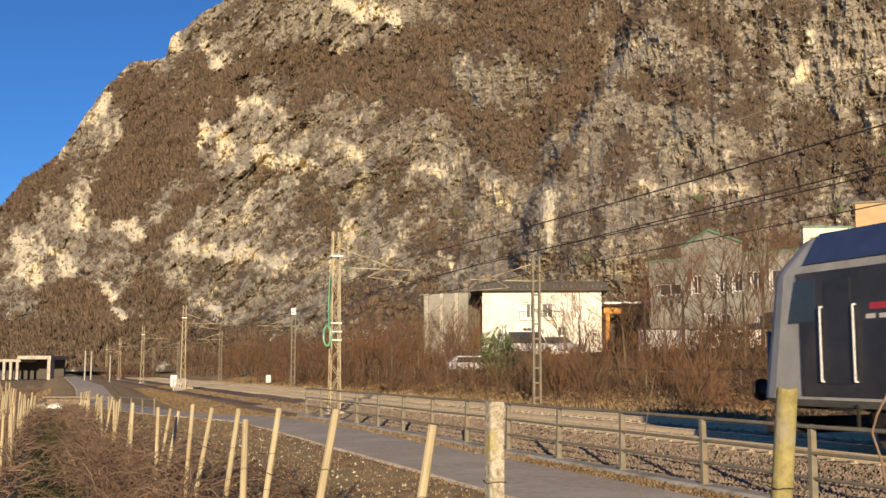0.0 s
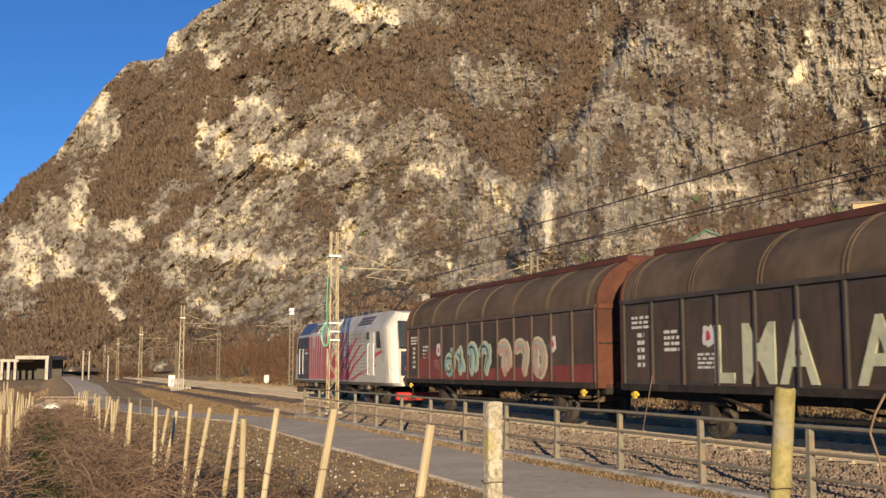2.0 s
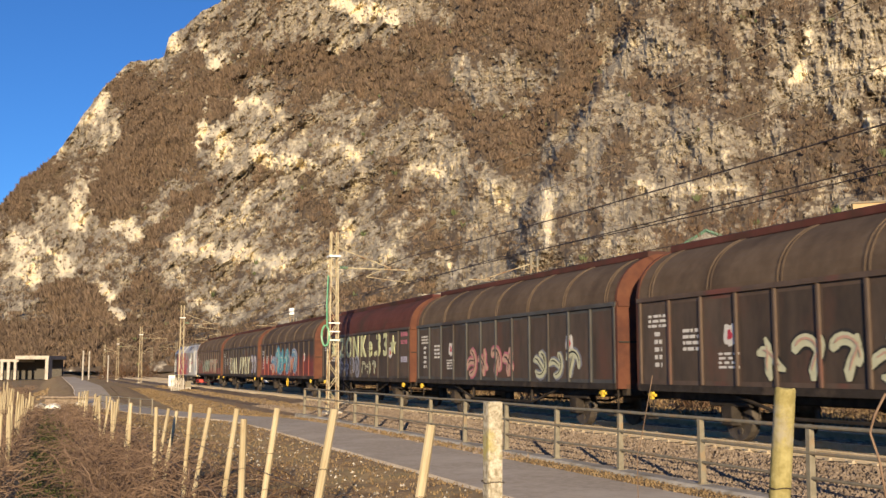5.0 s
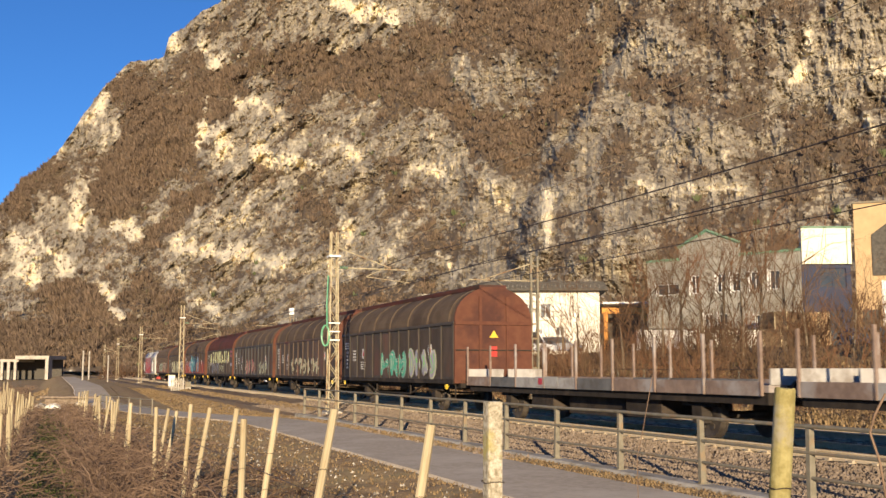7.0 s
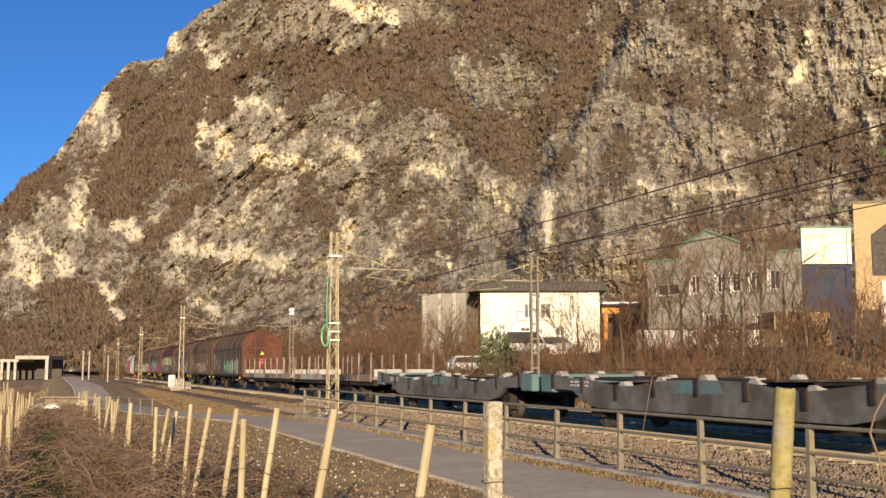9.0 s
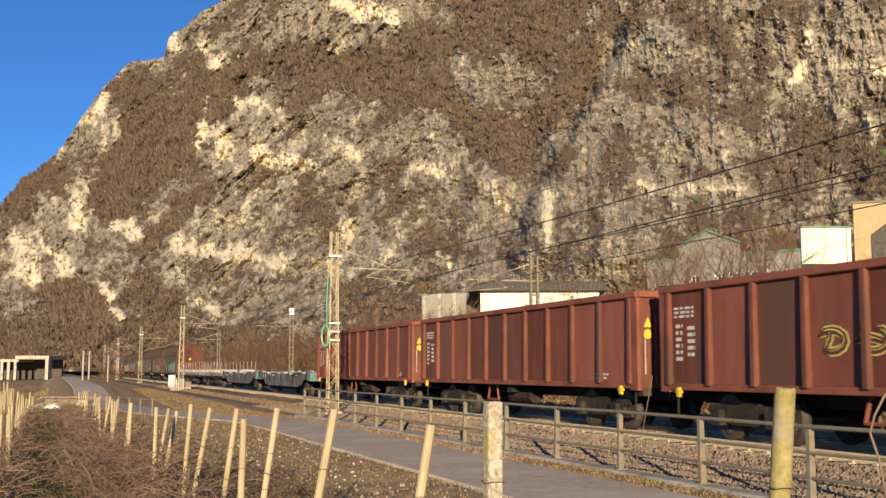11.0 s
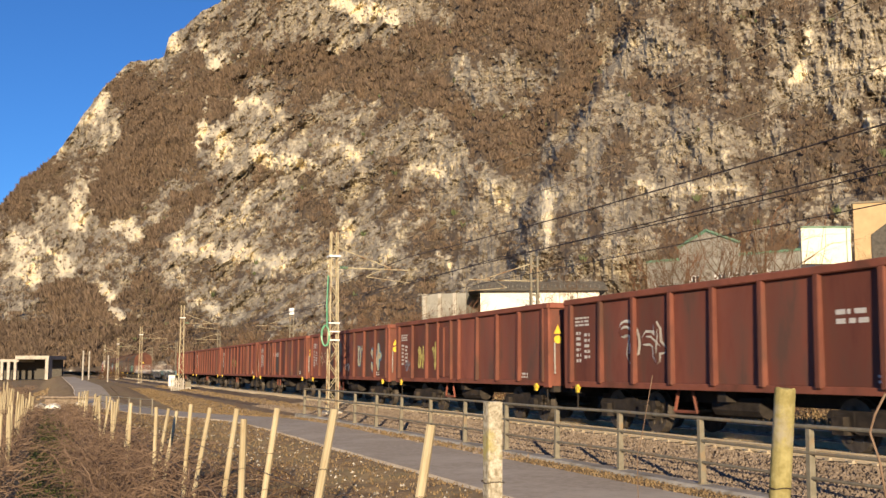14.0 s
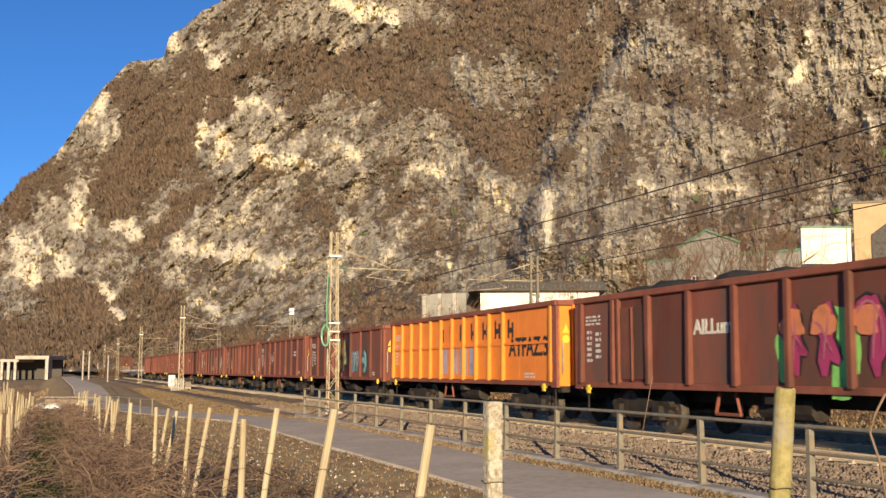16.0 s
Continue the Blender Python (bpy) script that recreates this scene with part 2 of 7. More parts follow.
# lane, kerb
sr = np.concatenate([np.linspace(-60, 30, 40), np.linspace(31, 230, 120)])
cr = road_centre(sr)
prof = [(-1.42, -0.43), (-1.36, -0.350), (0.0, -0.325), (1.0, -0.325), (1.06, -0.43)]
tagged(raw("road", np.concatenate([np.stack([cr + dx + 0.06 * vnoise(sr * 0.5, dx * 9, 0 * sr) * (abs(dx) > 1), sr, dip(sr) + ramp_rise(sr) + dz], -1) for dx, dz in prof]), grid_faces(len(prof), len(sr))[:, ::-1], MAT["asphalt"]),
       "narrow worn grey asphalt lane beside the railway", "road", kind="structure")

FENCE = 9.33
kerb = bmesh.new()
prism(kerb, [(FENCE - 0.22, -0.6), (FENCE - 0.20, -0.30), (FENCE - 0.16, -0.27), (FENCE + 0.16, -0.27), (FENCE + 0.2, -0.6)], -14, 42.4)
tagged(part("kerb", kerb, MAT["concrete"]), "weathered concrete kerb under the steel railing", "kerb", kind="structure")

# ballast bed with a real shoulder and loose stones
bed = [(9.50, -0.75), (9.56, -0.38), (10.3, -0.37), (11.3, -0.33), (12.2, -0.24), (12.6, -0.175), (13.0, -0.185), (15.2, -0.185), (16.1, -0.24), (16.9, -0.20), (19.5, -0.20), (20.2, -0.27), (21.1, -0.6)]
sb = np.concatenate([np.linspace(-60, 0, 60), np.linspace(0.4, 70, 280), np.linspace(71, 500, 150)])
bv = np.concatenate([np.stack([0 * sb + x, sb, z + 0.03 * vnoise(x * 5, sb * 4, 0 * sb)], -1) for x, z in bed])
tagged(raw("ballast_bed", bv, grid_faces(len(bed), len(sb))[:, ::-1], MAT["ballast"]), "brown-grey crushed stone ballast under both tracks", "ballast", kind="structure")


def scatter_stones(name, count, x0, x1, s0, s1, height, size, material, label, category):
    x, s = rng.uniform(x0, x1, count), s0 + (s1 - s0) * rng.random(count) ** 1.6
    r = size * rng.uniform(0.5, 1.2, count)
    base = np.array([(1, 0, 0), (-1, 0, 0), (0, 1, 0), (0, -1, 0), (0, 0, 1), (0, 0, -1)], float)
    f = np.array([(0, 2, 4), (2, 1, 4), (1, 3, 4), (3, 0, 4), (2, 0, 5), (1, 2, 5), (3, 1, 5), (0, 3, 5)])
    v = base[None] * r[:, None, None] * rng.uniform(0.6, 1.25, (count, 6, 3)) + rng.uniform(-0.3, 0.3, (count, 6, 3)) * r[:, None, None]
    v = v + np.stack([x, s, height(x, s) + 0.3 * r], -1)[:, None, :]
    return tagged(raw(name, v.reshape(-1, 3), (f[None] + 6 * np.arange(count)[:, None, None]).reshape(-1, 3), material), label, category, kind="stuff")


# dark sheets between the rails: the train's shade put into the ballast colour
mat("shaded_ballast", (0.022, 0.018, 0.015), (0.055, 0.045, 0.036), 11, 0.95, 1.0, c3=(0.035, 0.028, 0.022), scale3=0.8, depth=0.05)
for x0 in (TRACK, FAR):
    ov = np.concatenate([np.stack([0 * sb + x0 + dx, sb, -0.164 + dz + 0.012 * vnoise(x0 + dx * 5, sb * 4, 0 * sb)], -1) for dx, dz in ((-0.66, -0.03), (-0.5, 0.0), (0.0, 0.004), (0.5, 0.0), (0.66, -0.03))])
    tagged(raw("track_bed", ov, grid_faces(5, len(sb))[:, ::-1], MAT["shaded_ballast"]), "ballast between the rails, coloured dark for the shade under the train", "ballast", kind="structure")
bx, bz = np.array([p[0] for p in bed]), np.array([p[1] for p in bed])
scatter_stones("ballast_stones", 38000, 9.6, 12.9, 6, 55, lambda x, s: np.interp(x, bx, bz), 0.038, MAT["stone"], "loose crushed ballast stones on the shoulder", "stones")
scatter_stones("ballast_stones", 5000, 15.4, 16.9, 10, 70, lambda x, s: np.interp(x, bx, bz), 0.04, MAT["stone"], "loose crushed ballast stones between the tracks", "stones")
scatter_stones("verge_stones", 900, 2.6, 6.2, 6, 45, ground_height, 0.03, MAT["concrete"], "pale pebbles scattered on the bank", "stones")
scatter_stones("verge_stones", 2500, 8.2, 11.2, 20, 90, ground_height, 0.05, MAT["stone"], "pale stones scattered on the verge", "stones")

# rails and sleepers
rail_profile = [(-0.07, -0.172), (0.07, -0.172), (0.07, -0.16), (0.012, -0.14), (0.012, -0.045), (0.036, -0.035), (0.036, -0.004), (-0.036, -0.004), (-0.036, -0.035), (-0.012, -0.045), (-0.012, -0.14), (-0.07, -0.16)]
head_profile = [(-0.034, -0.004), (0.034, -0.004), (0.03, 0.0), (-0.03, 0.0)]


def railway_track(centre, label):
    ob = tagged(empty("railway_track", pose(centre, 0, 0)), label, "track", "tracks of the railway")
    for dx in (-0.7525, 0.7525):
        bm = bmesh.new()
        prism(bm, [(x + dx, z) for x, z in rail_profile], -60, 480)
        r = part("rail", bm, MAT["rail_rust"], ob, "rusty steel rail")
        bm = bmesh.new()
        prism(bm, [(x + dx, z) for x, z in head_profile], -60, 480)
        part("rail_head", bm, MAT["rail_head"], r, "polished running surface")
    bm = bmesh.new()
    v = box(bm, -1.2, -0.12, -0.36, 1.2, 0.12, -0.172)
    for q in v:
        if q.co.z > -0.2:
            q.co.y *= 0.8
    for sx in (-1, 1):
        for k in (-1, 1):
            box(bm, sx * (0.7525 + 0.09 * k) - 0.03, -0.06, -0.172, sx * (0.7525 + 0.09 * k) + 0.03, 0.06, -0.135)
    first = part("sleeper", bm, MAT["sleeper"], ob)
    first.location = (0, 4.0, 0)
    for i in range(1, 130):
        o = first.copy()
        scene.collection.objects.link(o)
        o.location = (0, 4.0 + 0.6 * i, 0)
    vs, fs = [], []
    n0 = 0
    for i in range(130, 760):
        y = 4.0 + 0.6 * i - (0 if i < 600 else 0.6 * 760 + 4)
        if y < -60:
            continue
        vs += [(x, y + dy, z) for x in (-1.2, 1.2) for dy, z in ((-0.12, -0.36), (-0.1, -0.172), (0.1, -0.172), (0.12, -0.36))]
        fs += [(n0, n0 + 1, n0 + 2, n0 + 3), (n0 + 7, n0 + 6, n0 + 5, n0 + 4), (n0, n0 + 4, n0 + 5, n0 + 1), (n0 + 1, n0 + 5, n0 + 6, n0 + 2), (n0 + 2, n0 + 6, n0 + 7, n0 + 3)]
        n0 += 8
    tagged(raw("sleeper_run", vs, fs, MAT["sleeper"], ob), kind="stuff")
    return ob


railway_track(TRACK, "straight railway track, rusty rails on pale concrete sleepers")
railway_track(FAR, "second parallel railway track, rails on pale concrete sleepers")

# ---- steel railing between lane and railway ----


def railing():
    ob = tagged(empty("railing", pose(FENCE, 0, 0)), "grey galvanised steel railing on a concrete kerb", "railing")
    pitch, first, count = 2.5, 11.6 - 2.5 * 8, 21
    bm = boxes((-0.05, -0.045, -0.27, 0.05, 0.045, 0.70))
    for v in bm.verts:
        if v.co.z > 0:
            v.co.x *= 0.8
    soften(bm, 0.008)
    rod(bm, (-0.03, 0, 0.70), (0.03, 0, 0.70), 0.045, None, 8)
    box(bm, -0.09, -0.07, -0.272, 0.09, 0.07, -0.255)
    p0 = part("post", bm, MAT["galvanised"], ob)
    rail_bm = []
    for i in range(count):
        p = p0 if i == 0 else p0.copy()
        if i:
            scene.collection.objects.link(p)
        p.location = (0, first + pitch * i, 0)
        p.rotation_euler = (radians(rng.uniform(-0.8, 0.8)), radians(rng.uniform(-1.2, 1.2)), 0)
    for z, r in ((0.72, 0.028), (0.38, 0.022), (0.06, 0.022)):
        for i in range(count - 1):
            y = first + pitch * i
            bm = bmesh.new()
            rod(bm, (-0.02, y - 0.01, z + 0.008 * math.sin(i * 2.1)), (-0.02, y + pitch + 0.01, z + 0.008 * math.sin(i * 2.1 + 2.1)), r, None, 8)
            part("rail", bm, MAT["galvanised"], ob)


railing()

# ---- overhead line ----


def lattice_mast(x, y, height, arm, arm_z, detail=True, extras=False):
    ob = tagged(empty("catenary_mast", pose(x, y, -0.45)), "weathered pale steel lattice mast of the overhead line" if not extras else "weathered lattice mast with green insulated cable loop", "mast", "masts of the overhead line")
    w0, w1 = 0.21, 0.13
    h = height + 0.45
    bm = bmesh.new()
    box(bm, -0.35, -0.35, -0.3, 0.35, 0.35, 0.25)
    part("footing", bm, MAT["concrete"], ob, "concrete footing")
    for sx in (-1, 1):
        for sy in (-1, 1):
            part("leg", rods([((sx * w0, sy * w0, 0), (sx * w1, sy * w1, h))], 0.035, 4), MAT["mast_paint"], ob)
    lac = []
    n = 14
    for i in range(n):
        a, b = i / n, (i + 1) / n
        wa, wb = w0 + (w1 - w0) * a, w0 + (w1 - w0) * b
        s = 1 if i % 2 else -1
        for k in (-1, 1):
            lac.append(((s * wa, k * wa, a * h), (-s * wb, k * wb, b * h)))
            lac.append(((k * wa, s * wa, a * h), (k * wb, -s * wb, b * h)))
    part("lacing", rods(lac, 0.016, 4), MAT["mast_paint"], ob)
    az = arm_z + 0.45
    d = 1 if arm > 0 else -1
    part("cantilever", rods([((0, 0, az), (arm, 0, az - 0.02)), ((0, 0, az + 0.9), (arm * 0.75, 0, az + 0.05))], 0.028, 6), MAT["mast_paint"], ob, "rusty horizontal cantilever tube")
    part("steady_arm", rods([((arm * 0.42, 0, az - 0.35), (arm, 0, az - 0.55)), ((arm * 0.42, 0, az - 0.35), (arm * 0.62, 0, az - 0.06)), ((arm, 0, az - 0.02), (arm, 0, az - 0.4))], 0.018, 6), MAT["mast_paint"], ob, "thin curved steady arm")
    bm = bmesh.new()
    for k in range(5):
        rod(bm, (d * (0.28 + 0.07 * k), 0, az), (d * (0.31 + 0.07 * k), 0, az), 0.07, 0.05, 8)
    part("insulator", bm, MAT["insulator"], ob, "green ribbed insulator")
    part("collar", boxes((-0.24, -0.24, az + 0.42, 0.24, 0.24, az + 0.5)), MAT["white_metal"], ob)
    if extras:
        pts = [(-0.28, -0.2, 5.8), (-0.33, -0.22, 4.6), (-0.30, -0.2, 3.6)]
        part("cable", rods(list(zip(pts, pts[1:])), 0.03, 5), MAT["insulator"], ob, "green cable down the mast")
        ring = [(-0.38 + 0.16 * math.cos(a), -0.25, 3.3 + 0.42 * math.sin(a)) for a in np.linspace(0, 2 * math.pi, 17)]
        part("coil", rods(list(zip(ring, ring[1:])), 0.04, 5), MAT["insulator"], ob, "hanging coil of green cable")
        for z in (3.1, 3.45, 3.8):
            part("bracket", boxes((-0.24, -0.24, z, 0.24, -0.2, z + 0.05)), MAT["white_metal"], ob)
    return ob


def twin_mast(x, y, height, arm, arm_z, lamp=False):
    ob = tagged(empty("catenary_mast", pose(x, y, -0.3)), "slim pale grey twin-column overhead line mast" + (" with white lamp box" if lamp else ""), "mast", "masts of the overhead line")
    h = height + 0.3
    for sx in (-1, 1):
        part("column", boxes((sx * 0.17 - 0.05, -0.07, -0.3, sx * 0.17 + 0.05, 0.07, h)), MAT["galvanised"], ob)
    part("batten", boxes(*[(-0.13, -0.02, 0.4 + 0.7 * i, 0.13, 0.02, 0.48 + 0.7 * i) for i in range(int(h / 0.7))]), MAT["galvanised"], ob)
    az = arm_z + 0.3
    part("cantilever", rods([((0, 0, az), (arm, 0, az)), ((0, 0, az + 0.9), (arm * 0.75, 0, az + 0.05))], 0.028, 6), MAT["mast_paint"], ob, "rusty cantilever tube")
    part("steady_arm", rods([((arm * 0.42, 0, az - 0.35), (arm, 0, az - 0.55)), ((arm * 0.42, 0, az - 0.35), (arm * 0.6, 0, az - 0.03))], 0.018, 6), MAT["mast_paint"], ob)
    if lamp:
        part("lamp_box", boxes((-0.26, -0.15, h - 0.1, 0.2, 0.15, h + 0.55), bevel=0.02), MAT["white_metal"], ob, "white box on the mast top")
    return ob


MAST_S = (-12, 43, 99, 148, 203, 258)
for i, s in enumerate(MAST_S):
    lattice_mast(10.8, s, 7.3 if i != 1 else 7.2, 3.3, 5.7, extras=(i == 1))
    twin_mast(21.6, s + 3.5, 6.9, -3.4, 5.7, lamp=(i == 2))


def overhead_wires():
    span = [(-70, *MAST_S[:1])] and [-70] + list(MAST_S)
    for label, x, z, sag, r in (("near contact wire", TRACK, 5.08, 0.03, 0.012), ("near carrying wire", TRACK, 6.15, 0.35, 0.014), ("far contact wire", FAR, 5.25, 0.03, 0.012),
                                ("far carrying wire", FAR, 6.25, 0.3, 0.014), ("feeder", 10.75, 5.8, 0.25, 0.012), ("earth wire", 10.75, 6.85, 0.25, 0.010)):
        pts = [(x, a + (b - a) * k / 10, z + 0.12 - sag * 4 * (k / 10) * (1 - k / 10)) for a, b in zip(span, span[1:]) for k in range(10)]
        slack = x == 10.75
        bm = tube(pts, r * (0.9 if slack else 1.25))
        tagged(part("overhead_wire", bm, MAT["mast_paint" if slack else "wire"]), "thin dark overhead wire strung along the railway", "wire", "overhead wires")
    bm = bmesh.new()
    for x, zc, zm in ((TRACK, 5.2, 6.27), (FAR, 5.37, 6.37)):
        for a, b in zip(span, span[1:]):
            for k in range(1, 6):
                t = k / 6
                rod(bm, (x, a + (b - a) * t, zc - 0.12 * t * (1 - t)), (x, a + (b - a) * t, zm - 1.3 * t * (1 - t)), 0.006, None, 4)
    tagged(part("wire_droppers", bm, MAT["wire"]), "fine droppers between carrying and contact wires", "wire", kind="stuff")


overhead_wires()

# ---- mountain: limestone cliffs and winter scrub ----
# crest elevation over the bearing from the view's middle, then foot and crest distance
BEARING = [-60, -40, -30, -22.9, -21.9, -20.3, -19.3, -18.2, -16.8, -15.1, -14.9, -14.0, -13.1, -12.2, -9, -3, 3, 12, 24, 40, 70]
CREST = [2.0, 3.0, 5.0, 8.1, 9.5, 10.8, 12.7, 14.3, 15.8, 16.3, 17.2, 17.9, 18.7, 19.3, 22.0, 25, 27, 27, 27, 24, 18]
SPAN = [-60, -40, -30, -22.6, -16.8, -11.6, -8, -3, 3, 12, 24, 40, 70]
FOOT = [600, 520, 460, 400, 330, 270, 235, 200, 175, 150, 140, 150, 180]
DEEP = [500, 560, 600, 640, 620, 580, 560, 540, 520, 500, 480, 460, 420]
# wooded slopes and bare cliffs as bands: bearing and elevation of both ends, half width, strength
WOODS = [(-12.1, 15.3, -17.5, 9.1, 1.33, 1.2), (-17.2, 14.6, -13.8, 12.5, 1.21, 1.0), (-20.6, 10.4, -22.1, 8.6, 0.67, 0.9), (-9.7, 16.3, -4.5, 16.1, 0.91, 1.2), (-4.5, 15.9, -0.7, 14.7, 1.09, 1.0),
    (2.4, 19.3, 7.1, 18.3, 1.36, 1.4), (-2.6, 17.9, 0.5, 17.1, 0.85, 0.8), (8.3, 16.3, 3.9, 11.7, 0.73, 1.3), (0.5, 13.8, 3.6, 12.3, 0.91, 1.0), (19.3, 12.3, 22.7, 9.4, 0.85, 1.0),
    (-22.6, 1.5, -9.2, 1.3, 0.91, 1.1), (-19.5, 3.6, -17.8, 2.7, 0.91, 1.2), (-4.4, 2.9, 3.5, 2.0, 1.06, 0.8), (10.1, 15.1, 16.5, 13.5, 0.67, 0.55)]
THICKETS = [(-9.3, 10.7, -10.8, 9.7, 0.48, 0.7), (-12.3, 9.4, -15.7, 6.6, 0.42, 0.8), (7.0, 11.3, 5.4, 10.7, 0.42, 0.8), (-2.6, 9.9, 0.2, 7.1, 0.61, 0.6), (17.3, 10.9, 21.0, 6.7, 0.55, 0.6),
    (12.3, 18.4, 16.6, 16.1, 0.61, 0.5), (-6.9, 8.6, -5.0, 6.2, 0.55, 0.5), (-15.9, 4.5, -14.4, 2.8, 0.48, 0.6)]
CLIFFS = [(-14.6, 17.4, -14.5, 16.6, 0.42, 1.2), (-12.9, 17.2, -12.5, 16.1, 0.42, 1.0), (-6.1, 19.5, -3.0, 18.8, 0.39, 1.3), (-12.8, 13.8, -13.2, 11.8, 0.42, 1.6), (-12.1, 14.1, -9.7, 14.1, 0.33, 1.0),
    (-10.1, 11.4, -6.9, 11.0, 0.39, 1.1), (-6.0, 12.1, -4.5, 11.4, 0.39, 0.9), (-1.5, 11.2, 0.2, 10.5, 0.36, 1.0), (2.0, 10.8, 3.6, 9.0, 0.48, 0.8), (5.6, 9.7, 5.5, 7.1, 0.36, 1.5),
    (19.4, 17.0, 19.1, 15.1, 0.33, 1.4), (20.7, 15.5, 23.2, 14.9, 0.42, 0.9), (10.0, 10.0, 12.1, 9.7, 0.45, 0.9), (12.9, 9.8, 15.8, 9.4, 0.45, 0.9), (-14.3, 6.6, -11.6, 6.1, 0.55, 1.0)]
CRAGS = [(-11.0, 6.4, -8.6, 5.6, 0.52, 1.0), (-21.8, 6.6, -21.4, 4.7, 0.55, 1.3), (-20.7, 6.4, -19.8, 5.3, 0.48, 1.1), (-19.4, 8.8, -19.1, 7.3, 0.36, 1.2), (-17.3, 7.6, -16.3, 6.9, 0.39, 1.2),
    (-17.9, 4.2, -17.0, 2.8, 0.36, 1.1), (-13.0, 3.4, -12.1, 3.0, 0.3, 0.9), (-5.6, 8.0, -5.3, 7.4, 0.27, 1.2), (-12.1, 12.3, -11.6, 11.2, 0.33, 1.0), (22.1, 12.4, 22.4, 11.4, 0.27, 1.0),
    (9.8, 17.4, 12.2, 16.7, 0.42, 0.6), (-0.1, 6.2, 0.5, 5.3, 0.3, 0.8), (-18.2, 14.1, -19.0, 12.7, 0.3, 0.8), (-20.1, 11.4, -20.6, 10.4, 0.27, 0.8)]


def mountain():
    b = np.concatenate([np.linspace(-60, -25, 50)[:-1], np.linspace(-25, 25, 980), np.linspace(25, 70, 60)[1:]])
    v = np.linspace(0, 1, 500)
    crest = np.interp(b, BEARING, CREST) + 0.10 * fractal(b * 1.7, 0 * b, 0 * b + 4, 5, 0.6) * smooth((b + 26) / 4)
    foot, deep = (np.interp(b, SPAN, q) for q in (FOOT, DEEP))
    B, V = np.meshgrid(b, v, indexing="ij")
    E = crest[:, None] * V ** 0.92
    zero = 0 * E

    def creased(x, y, z, octaves, gain=0.55):
        out, amp = 0, 1.0
        for k in range(octaves):
            out = out + amp * (1 - 2.2 * np.abs(vnoise(x * 2 ** k + 3 * k, y * 2 ** k + 7 * k, z + 13 * k)))
            amp *= gain
        return out

    def banded(lists, x, y):
        total = 0
        for b0, e0, b1, e1, w, k in lists:
            db, de = b1 - b0, e1 - e0
            t = np.clip(((x - b0) * db + (y - e0) * de) / (db * db + de * de + 1e-6), 0, 1)
            d2 = (x - b0 - t * db) ** 2 + (y - e0 - t * de) ** 2
            total = total + k * np.exp(-d2 / (w * w))
        return total

    # ragged edges: the bands are read through a warp of several sizes
    wx = 0.55 * fractal(B * 0.55, E * 0.55, 41 + zero, 5, 0.62)
    wy = 0.45 * fractal(B * 0.55, E * 0.55, 57 + zero, 5, 0.62)
    wood = np.clip(banded(WOODS + THICKETS, B + wx, E + wy), 0, 1.4)
    cliff = np.clip(banded(CLIFFS + CRAGS, B + 0.5 * wx, E + 0.5 * wy), 0, 1.5)
    # ledges dip to the left on the western flank and stand upright in the eastern walls
    east = smooth((B + 3) / 5)
    along, across = B * 0.72 + E * 0.69, E * 0.72 - B * 0.69
    gully = (1 - east) * fractal(along * 0.45, across * 1.35, 61 + zero, 5, 0.62) + east * fractal(B * 1.1, E * 0.6, 67 + zero, 5, 0.62)
    patch = fractal(B * 0.42, E * 0.5, 71 + zero, 4, 0.6)
    speck = fractal(B * 3.4, E * 4.2, 77 + zero, 4, 0.75)
    low = smooth((2.4 + 0.6 * patch - E) / 1.4)
    bare = 0.30 + 0.85 * cliff - 1.05 * wood + 0.42 * gully + 0.28 * patch + 0.34 * speck - 0.75 * low
    steep = smooth((bare + 0.15) / 0.7)
    streak = fractal(B * 3.0, E * 0.8, 83 + zero, 4, 0.65)
    pale = -0.34 - 0.15 * east - 0.10 * smooth((E - 12) / 6) + 0.80 * cliff + 0.24 * streak + 0.20 * speck + 0.26 * gully + 0.10 * patch

    middle = np.exp(-((B + 7) / 8) ** 2 - ((E - 7.5) / 4) ** 2)
    pale, bare = pale + 0.14 * middle, bare + 0.08 * middle
    # distance: terraces where rock stands steep, then spurs, gullies and cracks
    dr = np.cumsum(1.05 - 0.85 * smooth((0.2 + 0.8 * cliff - 0.9 * wood + 0.5 * patch) / 0.8), axis=1)
    dr = dr / dr[:, -1:]
    for _ in range(3):
        pad = np.pad(dr, ((14, 14), (0, 0)), mode="edge")
        run_sum = np.cumsum(pad, axis=0)
        dr = (run_sum[28:] - np.concatenate([np.zeros((1, dr.shape[1])), run_sum[:-29]])) / 29.0
    R = foot[:, None] + deep[:, None] * (0.34 * dr + 0.66 * V)
    # the eastern buttress stands before the wooded ravine
    edge = np.interp(E, [0, 4, 9, 11, 13.5, 16, 18, 20, 27], [2.0, 3.0, 4.2, 5.6, 7.2, 8.4, 9.6, 10.4, 14]) + 0.25 * gully
    R = R - 46 * smooth((B - edge) / 0.9) * smooth((E - 3) / 5) * (1 - 0.6 * smooth((B - edge - 5) / 12))
    # the pale western wall stands proud, with a sharp return on its left
    wall = np.interp(E, [0, 8, 11, 12.5, 14.5, 16, 27], [-16.5, -14.6, -13.4, -12.9, -12.6, -12.2, -10])
    R = R - 26 * smooth((B - wall) / 0.5) * np.exp(-((E - 12.2) / 2.6) ** 2) * (1 - smooth((B - wall) / 7))
    ridged = (1 - east) * creased(along * 0.30, across * 0.62, 7 + zero, 4) + east * creased(B * 0.42, E * 0.26, 7 + zero, 4)
